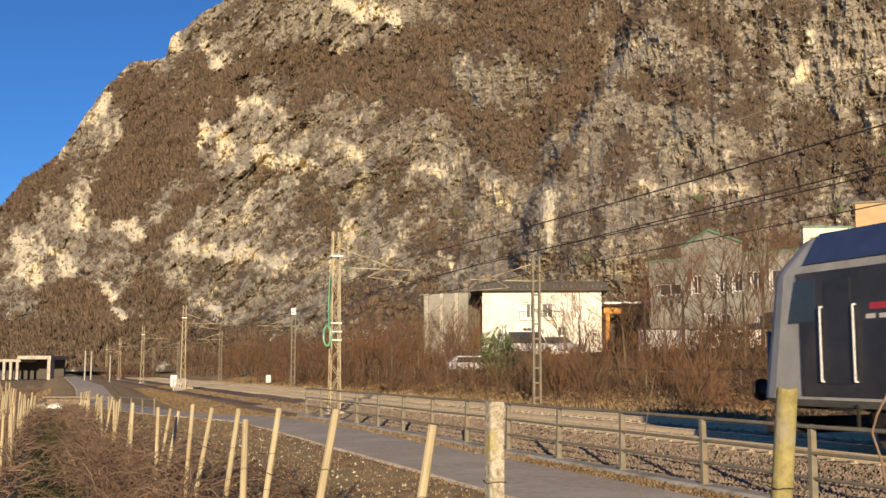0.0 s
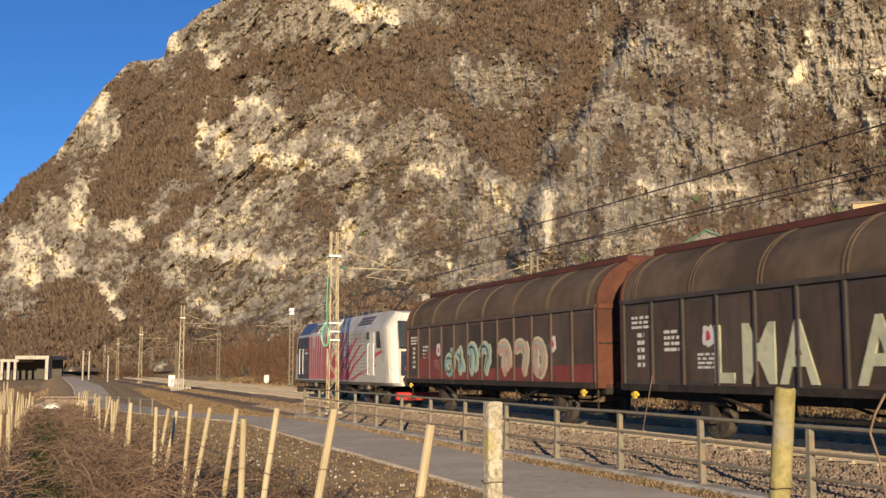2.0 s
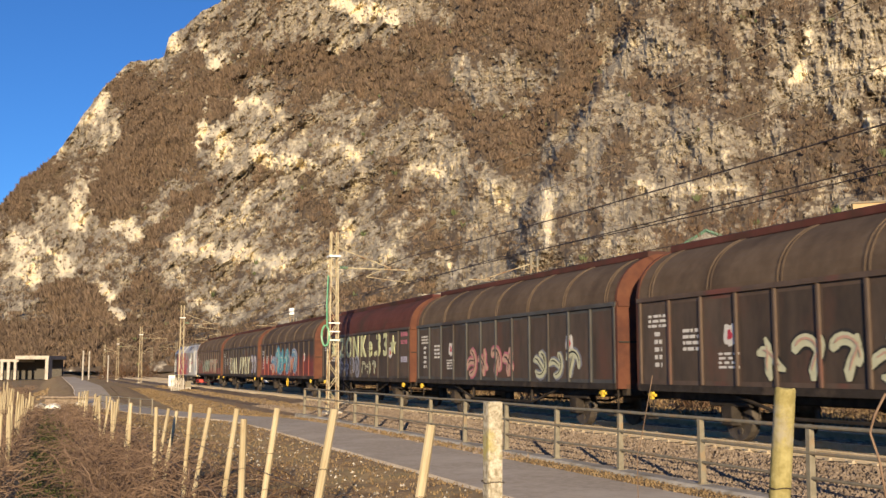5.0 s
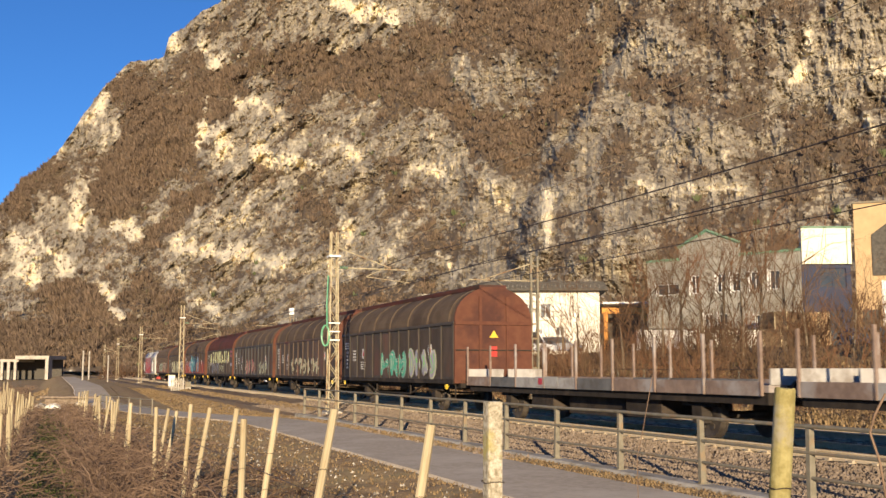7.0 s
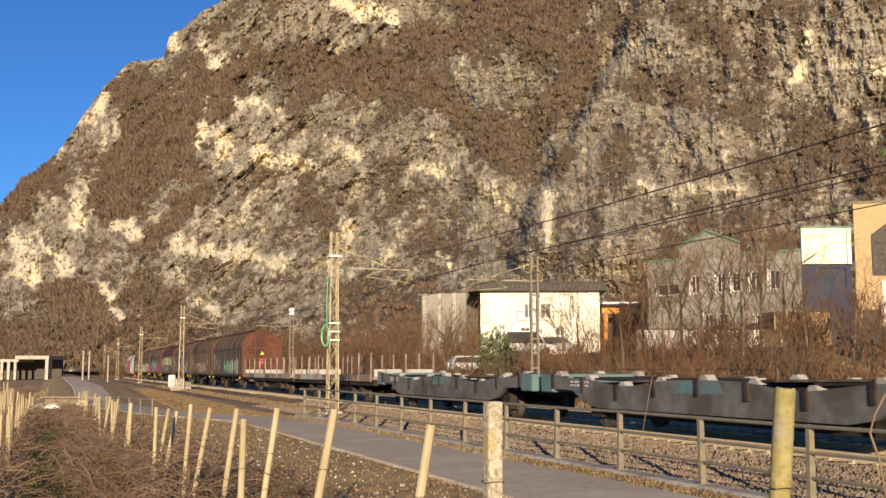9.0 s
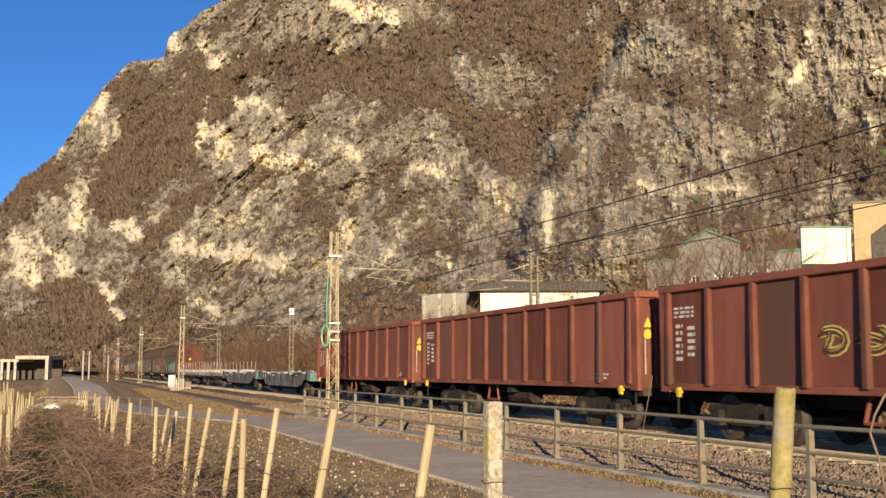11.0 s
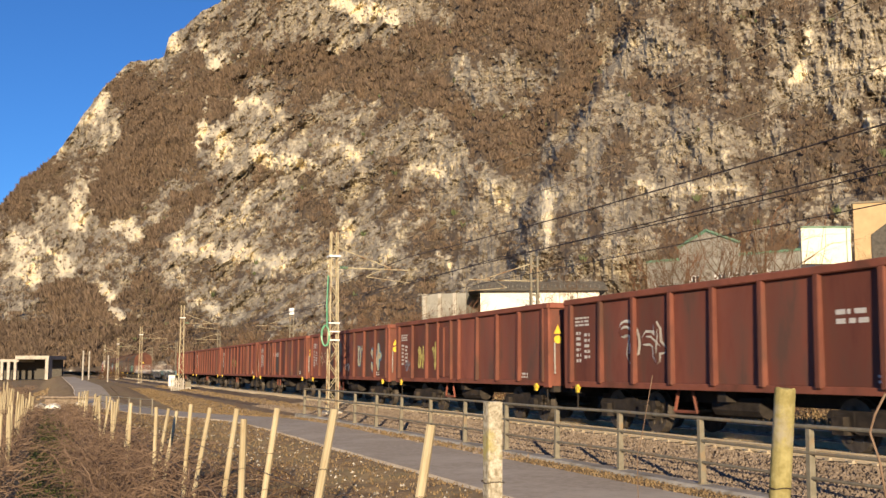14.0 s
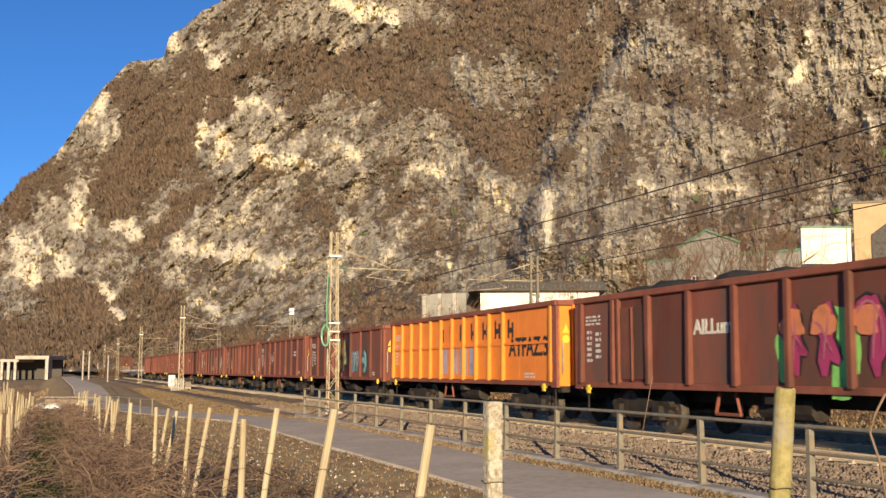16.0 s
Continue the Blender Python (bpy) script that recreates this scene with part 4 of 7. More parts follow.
def grey_building():
    # near corner, long side running away almost along the railway
    ob = tagged(empty("industrial_building", spot(28.8, 85, 46)), "grey industrial hall with cream and blue front, green trim", "building")
    h, length, w = 12.8, 14.5, 4.0
    side = empty("side_wall")
    side.parent = ob
    side.matrix_local = Matrix.Rotation(radians(-90), 4, "Z") @ Matrix.Translation((-length, 0, 0))
    holes = [(1.0, 8.0, 3.2, 9.0), (4.4, 8.0, 5.2, 9.6), (6.9, 8.0, 7.7, 9.6), (8.3, 8.0, 9.1, 9.6), (10.0, 8.0, 10.9, 9.6), (11.7, 8.0, 12.6, 9.6), (5.6, 5.2, 6.4, 6.2), (7.0, 5.2, 7.8, 6.2), (10.4, 5.0, 11.4, 6.0)]
    eave = 11.0
    part("wall", wall_with_openings(length, 1.8, eave, holes, 0.35), MAT["grey_plaster"], side)
    for o in holes:
        window(side, *o)
        part("reveal", boxes((o[0] - 0.16, -0.05, o[1] - 0.1, o[0] - 0.02, 0.0, o[3] + 0.1)), MAT["white_metal"], side)
    bm = bmesh.new()
    prism(bm, [(3.3, eave + 0.004), (9.0, eave + 0.004), (9.0, eave + 1.1), (6.0, eave + 2.3), (3.3, eave + 1.1)], 0.02, 0.33)
    part("gable", bm, MAT["grey_plaster"], side)
    for a, b in (((3.1, eave + 1.1), (6.0, eave + 2.42)), ((6.0, eave + 2.42), (9.2, eave + 1.1))):
        bm = bmesh.new()
        rod(bm, (a[0], 0.0, a[1]), (b[0], 0.0, b[1]), 0.14, None, 4)
        part("gable_roof", bm, MAT["green_trim"], side, "green sheet-metal verge")
    part("gutter", boxes((0, -0.12, eave, 3.2, 0.4, eave + 0.2)), MAT["green_trim"], side, "green gutter")
    part("gutter", boxes((9.1, -0.12, eave, length, 0.4, eave + 0.2)), MAT["green_trim"], side, "green gutter")
    front = empty("front")
    front.parent = ob
    front.rotation_euler.z = radians(-46)
    ob_hall, ob = ob, front
    part("upper_front", boxes((0, -0.3, 9.9, w, 0.2, h), bevel=0.03), MAT["cream_cladding"], ob, "cream upper cladding")
    part("front_trim", boxes((-0.05, -0.36, h, w, 0.25, h + 0.14), (3.6, -0.33, 9.9, 3.68, -0.3, h)), MAT["green_trim"], ob)
    holes = [(1.5, 8.0, 3.6, 9.6), (1.2, 3.2, 3.2, 6.2)]
    part("lower_front", wall_with_openings(w, 1.8, 9.9, holes, 0.3), MAT["blue_cladding"], ob, "dark blue lower cladding")
    for o in holes:
        window(ob, *o, frame_mat="blue_cladding")
    ob = ob_hall
    part("roof", boxes((0.4, 0.4, 10.6, w, length, 10.9)), MAT["dark_roof"], ob)
    part("rear_wall", boxes((0.35, length - 0.3, 1.8, w, length, 10.6), (w - 0.3, 0.3, 1.8, w, length - 0.3, 10.6)), MAT["grey_plaster"], ob)
    return ob


grey_building()


def tan_building():
    ob = tagged(empty("tan_building", spot(33.0, 84.6, -22)), "tall tan clad hall with dark angled panel", "building")
    part("wall", boxes((0, 0, 1.6, 14, 16, 14.75), bevel=0.04), MAT["tan_cladding"], ob)
    bm = bmesh.new()
    prism(bm, [(1.3, 8.9), (7.8, 8.9), (7.8, 13.7), (2.4, 13.0), (1.3, 12.2)], -0.12, 0.0)
    part("panel", bm, MAT["dark_roof"], ob, "dark angled panel")
    part("door", boxes((1.9, -0.1, 3.6, 7.2, 0, 8.5)), MAT["white_metal"], ob, "white roller door")
    part("plinth", boxes((0.4, -0.08, 1.6, 1.7, 0, 6.2)), MAT["dark_roof"], ob)
    part("roof_edge", boxes((-0.1, -0.1, 14.75, 14.1, 16.1, 14.9)), MAT["galvanised"], ob)


tan_building()


def annex():
    ob = tagged(empty("porch", spot(16.6, 111)), "open porch with orange timber beams beside the white house", "porch")
    part("roof", boxes((0, -0.4, 8.3, 4.9, 6, 8.5)), MAT["white_metal"], ob)
    part("beam", boxes((0, -0.2, 7.3, 4.9, 0.1, 7.9)), MAT["orange_beam"], ob, "orange timber beam")
    for x in (0.2, 4.3):
        part("post", boxes((x, -0.15, 2.2, x + 0.4, 0.2, 7.3)), MAT["orange_beam"], ob, "orange timber post")
    part("back_wall", boxes((0, 4.5, 2.2, 4.9, 4.8, 8.3)), MAT["dark_roof"], ob)
    ob = tagged(empty("concrete_building", spot(-2.4, 119, -24)), "bare concrete shed against the rock foot", "building")
    part("wall", boxes((0, 0, 1.8, 5.4, 10, 9.9), bevel=0.05), MAT["grey_plaster"], ob)
    for k in range(3):
        part("pilaster", boxes((0.3 + 1.8 * k, -0.2, 1.8, 0.7 + 1.8 * k, 0, 9.9)), MAT["concrete"], ob)
    ob = tagged(empty("boundary_wall", spot(14.6, 80, 4)), "long low white wall with darker coping", "wall")
    part("wall", boxes((0, 0, 1.5, 9.4, 0.3, 4.45)), MAT["white_plaster"], ob)
    part("coping", boxes((-0.05, -0.06, 4.45, 9.45, 0.36, 4.55)), MAT["dark_roof"], ob)
    for k in range(4):
        part("joint", boxes((1.8 + 1.9 * k, -0.02, 1.5, 1.83 + 1.9 * k, 0, 4.45)), MAT["grey_plaster"], ob)


annex()


def crate(side, ahead, w, d, h, z, label, turn=0, wood="crate_wood"):
    m = spot(side, ahead, turn)
    ob = tagged(empty("wooden_crate", m @ Matrix.Translation((0, 0, z))), label, "crate", "stacked crates")
    part("body", boxes((0.03, 0.03, 0, w - 0.03, d, h)), MAT[wood], ob)
    n = int(h / 0.24)
    for k in range(n):
        part("plank", boxes((0, 0, k * h / n + 0.01, w, 0.03, (k + 1) * h / n - 0.01)), MAT[wood], ob)
    for x in (0, w / 2 - 0.05, w - 0.1):
        part("batten", boxes((x, -0.04, 0, x + 0.1, 0, h)), MAT["stake"], ob)


# the two left crates take the darker wood, which carries their shade
crate(24.6, 82, 3.2, 2.4, 1.45, 3.1, "wooden crate coloured dark for shade, under another", 12, "shaded_wood")
crate(25.6, 82.2, 2.2, 2.2, 1.4, 4.55, "brown wooden crate coloured dark for shade, on another", 12, "shaded_wood")
crate(27.6, 80.5, 1.75, 1.6, 1.4, 4.4, "bright new plank crate on a stack", 4)
crate(27.5, 80.4, 1.85, 1.8, 1.4, 3.0, "wooden crate at the stack's foot", 4)
tagged(part("yard_slab", boxes((22, 0, 2.2, 40, 9, 3.0)), MAT["concrete"]), "raised concrete yard edge", "slab", kind="structure").matrix_world = spot(0, 80, 0)


def parked_car(side, ahead, z, turn, paint, label, van=False):
    ob = tagged(empty("car", spot(side, ahead, turn) @ Matrix.Translation((0, 0, float(ground_height((RIGHT * side + AHEAD * ahead).x, (RIGHT * side + AHEAD * ahead).y))))), label, "car", "parked cars")
    L, W, H = (4.9, 1.9, 1.95) if van else (4.2, 1.75, 1.45)
    bm = bmesh.new()
    a = 0.35
    prof = [(-L / 2, 0.3), (L / 2, 0.3), (L / 2, 0.75), (L / 2 - 0.9, 0.9), (L / 2 - 1.5, H), (-L / 2 + (0.15 if van else 0.7), H), (-L / 2, 0.9)]
    prism(bm, prof, -W / 2, W / 2)
    soften(bm, 0.07, 2)
    part("body", bm, MAT[paint], ob)
    bm = bmesh.new()
    prism(bm, [(L / 2 - 1.05, 0.92), (L / 2 - 1.55, H - 0.1), (-L / 2 + 0.8, H - 0.1), (-L / 2 + 0.5, 0.92)], -W / 2 - 0.012, W / 2 + 0.012)
    part("window", bm, MAT["window_dark"], ob, "dark side glass")
    for x in (-L * 0.31, L * 0.31):
        for s in (-1, 1):
            bm = bmesh.new()
            rod(bm, (x, s * (W / 2 - 0.18), 0.31), (x, s * (W / 2 + 0.01), 0.31), 0.31, None, 14)
            wheel = part("tyre", bm, MAT["rubber"], ob)
            bm = bmesh.new()
            rod(bm, (x, s * (W / 2), 0.31), (x, s * (W / 2 + 0.02), 0.31), 0.19, None, 10)
            part("rim", bm, MAT["galvanised"], wheel)


parked_car(2.3, 86, 2.55, 8, "car_white", "white hatchback parked behind the shrub")
parked_car(6.8, 88, 2.6, 5, "car_white", "white van parked before the white house", True)
parked_car(9.6, 90, 2.6, 0, "car_blue", "dark blue car parked before the house")
parked_car(27.6, 68, 2.5, 10, "car_blue", "dark blue car parked by the tan hall")

# chain of fence posts at the top of the embankment
fence = tagged(empty("mesh_fence", pose(27.5, 0, 0)), "low wire fence along the top of the embankment", "fence")
for k in range(40):
    y = 36 + 2.6 * k
    z = float(ground_height(27.5, y))
    part("post", boxes((-0.03, y - 0.03, z - 0.1, 0.03, y + 0.03, z + 1.25)), MAT["galvanised"], fence)
for zz in (0.4, 1.2):
    part("strand", rods([((0, 36, float(ground_height(27.5, 36)) + zz), (0, 137, float(ground_height(27.5, 137)) + zz))], 0.02, 4), MAT["wire"], fence)

# ---- far left: road gallery, culvert, line-side boxes ----
gallery = tagged(empty("road_gallery", spot(-105, 245, 3)), "pale concrete avalanche gallery over the road", "gallery")
part("roof", boxes((-6, 0, 3.3, 7.5, 12, 3.9)), MAT["concrete"], gallery)
part("portal_roof", boxes((7.0, -1.0, 3.9, 14.6, 12, 4.7)), MAT["concrete"], gallery)
part("portal_wall", boxes((13.8, -1, -0.8, 14.5, 2, 3.9)), MAT["concrete"], gallery)
for k in range(9):
    part("pier", boxes((-5.6 + 1.5 * k, 0, -0.8, -5.0 + 1.5 * k, 0.8, 3.3)), MAT["concrete"], gallery)
part("back_wall", boxes((-6, 11, -0.8, 14, 12, 3.9)), MAT["dark_roof"], gallery)

culvert = tagged(empty("culvert", spot(-25.8, 68, -6)), "concrete culvert headwall with pale broken slabs", "culvert")
part("slab", boxes((0.2, 0, -0.35, 4.0, 0.6, -0.2), bevel=0.03), MAT["stone"], culvert)
part("headwall", boxes((0.4, 0.3, -1.2, 2.6, 0.8, -0.35), bevel=0.04), MAT["stone"], culvert)
for k in range(9):
    bm = bmesh.new()
    bmesh.ops.create_icosphere(bm, subdivisions=1, radius=rng.uniform(0.2, 0.45))
    for v in bm.verts:
        v.co = Vector((v.co.x * rng.uniform(0.8, 1.3), v.co.y * rng.uniform(0.8, 1.3), v.co.z * rng.uniform(0.5, 0.9)))
    o = part("boulder", bm, MAT["white_plaster"] if k % 3 == 0 else MAT["concrete"])
    p = RIGHT * (-25.0 + rng.uniform(-0.6, 4.6)) + AHEAD * (66.5 + rng.uniform(-1.5, 3))
    o.location = (p.x, p.y, float(ground_height(p.x, p.y)) + 0.1)
    tagged(o, "pale broken limestone block beside the culvert", "rock", "blocks at the culvert")
railing2 = tagged(empty("lane_railing", pose(0, 0, 0)), "short rusty steel railing beside the culvert", "railing")
for k in range(6):
    y = 52 + 2.2 * k
    x = float(road_centre(y)) - 1.55
    z = float(ground_height(x, y))
    part("post", boxes((x - 0.03, y - 0.03, z - 0.1, x + 0.03, y + 0.03, z + 0.8)), MAT["galvanised"], railing2)
for zz in (0.4, 0.75):
    pts = [(float(road_centre(52 + 2.2 * k)) - 1.55, 52 + 2.2 * k, float(ground_height(float(road_centre(52 + 2.2 * k)) - 1.55, 52 + 2.2 * k)) + zz) for k in range(6)]
    part("rail", rods(list(zip(pts, pts[1:])), 0.03, 6), MAT["galvanised"], railing2)


def line_box(x, y, w, h, label, material="white_metal", base=None):
    z = float(ground_height(x, y)) if base is None else base
    ob = tagged(empty("relay_cabinet", pose(x, y, z)), label, "cabinet", "line-side boxes")
    part("body", boxes((-w / 2, -w / 2, 0.15, w / 2, w / 2, h), bevel=0.015), MAT[material], ob)
    part("plinth", boxes((-w / 2, -w / 2, -0.2, w / 2, w / 2, 0.15)), MAT["concrete"], ob)
    part("lid", boxes((-w / 2 - 0.03, -w / 2 - 0.03, h, w / 2 + 0.03, w / 2 + 0.03, h + 0.05)), MAT["galvanised"], ob)


line_box(10.9, 108, 0.6, 1.2, "white line-side relay cabinet on the bank")
line_box(11.2, 97, 0.5, 0.6, "small grey line-side box beside the mast", "galvanised")
line_box(22.5, 120, 0.5, 1.1, "white line-side cabinet beyond the tracks")
picket = tagged(empty("picket_screen", pose(10.3, 97.5, float(ground_height(10.3, 97.5)))), "short pale picket screen on the bank", "fence")
for k in range(6):
    part("slat", boxes((-0.5 + 0.2 * k, 0, -0.1, -0.38 + 0.2 * k, 0.05, 1.15)), MAT["concrete"], picket)
part("rail", boxes((-0.55, 0.05, 0.3, 0.68, 0.1, 0.4), (-0.55, 0.05, 0.85, 0.68, 0.1, 0.95)), MAT["concrete"], picket)
for x, y, h in ((3.6, 150, 4.0), (4.6, 158, 4.0), (8.6, 190, 4.5)):
    o = tagged(part("telegraph_pole", rods([((0, 0, -0.2), (0, 0, h))], 0.11, 8), MAT["concrete"]), "plain concrete pole beside the far lane", "pole", "far poles")
    o.location = (x, y, float(ground_height(x, y)))

# ---- the train ----
mat("wagon_brown", (0.072, 0.051, 0.038), (0.106, 0.075, 0.056), 2.5, 0.6, 0.15, c3=(0.145, 0.051, 0.038), scale3=0.35, amount3=0.3, stretch=(1, 1, 0.6), depth=0.01)
mat("wagon_dark", (0.043, 0.037, 0.031), (0.069, 0.056, 0.046), 2.5, 0.6, 0.15, c3=(0.079, 0.047, 0.037), scale3=0.4, amount3=0.3, stretch=(1, 1, 0.6), depth=0.01)
mat("wagon_red", (0.168, 0.040, 0.032), (0.216, 0.056, 0.042), 2.0, 0.6, 0.15, c3=(0.096, 0.052, 0.040), scale3=0.3, amount3=0.6, stretch=(1, 1, 0.6), depth=0.01)
mat("wagon_grey", (0.055, 0.055, 0.052), (0.077, 0.074, 0.069), 2.0, 0.6, 0.15, c3=(0.050, 0.036, 0.028), scale3=0.4, amount3=0.5, stretch=(1, 1, 0.6), depth=0.01)
mat("end_rust", (0.092, 0.033, 0.020), (0.120, 0.048, 0.027), 3.0, 0.75, 0.2, c3=(0.060, 0.024, 0.018), scale3=0.6, depth=0.008)
mat("roof_red", (0.081, 0.030, 0.025), (0.106, 0.042, 0.035), 1.5, 0.9, 0.1, c3=(0.055, 0.035, 0.027), scale3=0.4)
mat("roof_brown", (0.086, 0.061, 0.043), (0.122, 0.090, 0.065), 1.5, 0.9, 0.1, c3=(0.065, 0.047, 0.036), scale3=0.4)
mat("open_rust", (0.136, 0.046, 0.032), (0.186, 0.066, 0.043), 2.6, 0.8, 0.35, c3=(0.093, 0.046, 0.033), scale3=0.45, amount3=0.55, stretch=(1, 1, 0.55), depth=0.012, vary=0.12)
mat("open_orange", (0.70, 0.20, 0.018), (0.78, 0.24, 0.025), 2.6, 0.55, 0.15, c3=(0.600, 0.190, 0.020), scale3=0.5, amount3=0.3)
mat("rust_rim", (0.202, 0.068, 0.043), (0.259, 0.090, 0.058), 4, 0.8, 0.3, c3=(0.137, 0.054, 0.036), scale3=1.0)
mat("underframe", (0.019, 0.015, 0.012), (0.040, 0.032, 0.026), 4, 0.8, 0.3, c3=(0.062, 0.046, 0.034), scale3=1.0, amount3=0.35)
mat("wheel_steel", (0.06, 0.048, 0.04), (0.12, 0.10, 0.08), 5, 0.6, 0.1, metal=0.4)
mat("loco_silver", (0.36, 0.345, 0.305), (0.43, 0.415, 0.365), 2.5, 0.45, 0.08, c3=(0.275, 0.257, 0.226), scale3=0.5, amount3=0.5)
mat("loco_white", (0.52, 0.50, 0.44), (0.62, 0.60, 0.53), 2.5, 0.42, 0.05, c3=(0.56, 0.53, 0.46), scale3=0.7, amount3=0.4)
mat("loco_black", (0.022, 0.022, 0.024), (0.04, 0.038, 0.038), 2.5, 0.4, 0.05, c3=(0.06, 0.05, 0.045), scale3=0.6, amount3=0.4)
mat("loco_blue", (0.03, 0.045, 0.10), (0.045, 0.062, 0.13), 2.5, 0.4, 0.05)
mat("stripe_red", (0.378, 0.027, 0.041), (0.450, 0.041, 0.054), 3, 0.5, 0.05, c3=(0.306, 0.036, 0.045), scale3=1.0, amount3=0.4)
mat("plough_red", (0.40, 0.03, 0.022), (0.48, 0.045, 0.03), 3, 0.5, 0.0)
mat("deck_grey", (0.10, 0.10, 0.098), (0.165, 0.162, 0.155), 3, 0.65, 0.15, c3=(0.086, 0.072, 0.058), scale3=0.7, amount3=0.5)
mat("turquoise", (0.085, 0.150, 0.158), (0.125, 0.205, 0.215), 3, 0.6, 0.1, c3=(0.117, 0.163, 0.169), scale3=0.8, amount3=0.5)
mat("board_white", (0.312, 0.300, 0.282), (0.396, 0.384, 0.360), 4, 0.7, 0.1, c3=(0.216, 0.192, 0.168), scale3=1.2, amount3=0.5)
mat("board_brown", (0.17, 0.12, 0.095), (0.26, 0.19, 0.15), 4, 0.8, 0.2, c3=(0.32, 0.29, 0.27), scale3=0.9, amount3=0.5)
mat("marking_white", (0.496, 0.480, 0.448), (0.592, 0.576, 0.544), 20, 0.7, 0.0)
mat("lever_yellow", (0.62, 0.42, 0.03), (0.72, 0.50, 0.05), 8, 0.5, 0.0)
for key, a in (("spray_white", (0.62, 0.60, 0.52)), ("spray_cream", (0.52, 0.52, 0.36)), ("spray_lime", (0.50, 0.52, 0.30)), ("spray_grey", (0.18, 0.19, 0.23)), ("spray_green", (0.06, 0.42, 0.28)), ("spray_cyan", (0.12, 0.40, 0.46)),
               ("spray_blue", (0.10, 0.24, 0.36)), ("spray_mint", (0.30, 0.44, 0.38)), ("spray_peach", (0.50, 0.32, 0.24)), ("spray_orange", (0.62, 0.22, 0.10)), ("spray_magenta", (0.38, 0.05, 0.14)), ("spray_yellow", (0.58, 0.52, 0.16)),
               ("spray_black", (0.03, 0.028, 0.026)), ("spray_leaf", (0.25, 0.62, 0.15)), ("spray_lilac", (0.36, 0.34, 0.42)), ("spray_pink", (0.42, 0.14, 0.18))):
    mat(key, tuple(0.85 * q for q in a), a, 6, 0.6, 0.0, c3=tuple(0.6 * q for q in a), scale3=1.5, amount3=0.35)
red = MAT["spray_magenta"]


def soot_above(key, line, blur, soot):
    """Grime that has settled on the upper part of a painted side, with a ragged lower edge."""
    m = MAT[key]
    n, link = m.node_tree.nodes, m.node_tree.links.new
    b = n["Principled BSDF"]
    colour = b.inputs["Base Color"].links[0].from_socket
    tc, sep = n.new("ShaderNodeTexCoord"), n.new("ShaderNodeSeparateXYZ")
    link(tc.outputs["Object"], sep.inputs[0])
    g = n.new("ShaderNodeTexNoise")
    g.inputs["Scale"].default_value, g.inputs["Detail"].default_value = 0.5, 6
    link(tc.outputs["Object"], g.inputs["Vector"])
    add = n.new("ShaderNodeMath")
    add.operation = "MULTIPLY_ADD"
    link(g.outputs[0], add.inputs[0])
    add.inputs[1].default_value = 1.5
    link(sep.outputs[2], add.inputs[2])
    r = n.new("ShaderNodeMapRange")
    r.inputs["From Min"].default_value, r.inputs["From Max"].default_value = line + 0.75 - blur, line + 0.75 + blur
    link(add.outputs[0], r.inputs["Value"])
    x = n.new("ShaderNodeMix")
    x.data_type = "RGBA"
    link(r.outputs[0], x.inputs[0])
    link(colour, x.inputs[6])
    x.inputs[7].default_value = (*soot, 1)
    link(x.outputs[2], b.inputs["Base Color"])


soot_above("wagon_red", 2.15, 0.25, (0.066, 0.047, 0.035))
mat("open_panel", (0.135, 0.046, 0.033), (0.225, 0.074, 0.048), 1.6, 0.8, 0.35, c3=(0.105, 0.056, 0.042), scale3=0.8, amount3=0.6, stretch=(1, 1, 0.3), depth=0.012, vary=0.30)
mat("covered_panel", (0.052, 0.040, 0.031), (0.088, 0.064, 0.048), 2.2, 0.7, 0.2, c3=(0.105, 0.056, 0.040), scale3=0.5, amount3=0.35, stretch=(1, 1, 0.4), depth=0.01, vary=0.22)
mat("red_panel", (0.150, 0.036, 0.029), (0.205, 0.052, 0.040), 2.2, 0.65, 0.2, c3=(0.085, 0.042, 0.033), scale3=0.5, amount3=0.45, stretch=(1, 1, 0.4), depth=0.01, vary=0.12)
soot_above("red_panel", 2.05, 0.25, (0.050, 0.037, 0.029))
WHEELS, TRAIN, WRITING = [], [], []
SIDE = 1.405


def plates(parent, name, polys, x, material, label="", thick=0.006):
    """Flat pieces of paint or sheet on the near side: outlines in y and z."""
    bm = bmesh.new()
    for poly in polys:
        a = [bm.verts.new((x, y, z)) for y, z in poly]
        b = [bm.verts.new((x - thick, y, z)) for y, z in poly]
        n = len(a)
        bm.faces.new(b)
        for i in range(n):
            bm.faces.new((a[i], a[(i + 1) % n], b[(i + 1) % n], b[i]))
    bmesh.ops.remove_doubles(bm, verts=bm.verts, dist=0.0004)
    bmesh.ops.recalc_face_normals(bm, faces=bm.faces)
    return part(name, bm, MAT[material], parent, label)


def bar_writing(parent, y, z, width, rows, pitch=0.11, x=-SIDE, material="marking_white"):
    """Small lettering that cannot be read, as bars."""
    polys = []
    for r in range(rows):
        a = y
        while a > y - width:
            l = rng.uniform(0.08, 0.28)
            e = max(a - l, y - width)
            zz = z - r * pitch
            polys.append([(a, zz), (e, zz), (e, zz + pitch * 0.55), (a, zz + pitch * 0.55)])
            a = e - rng.uniform(0.04, 0.10)
    tagged(plates(parent, "lettering", polys, x, material, "faded white lettering", 0.004), kind="stuff")


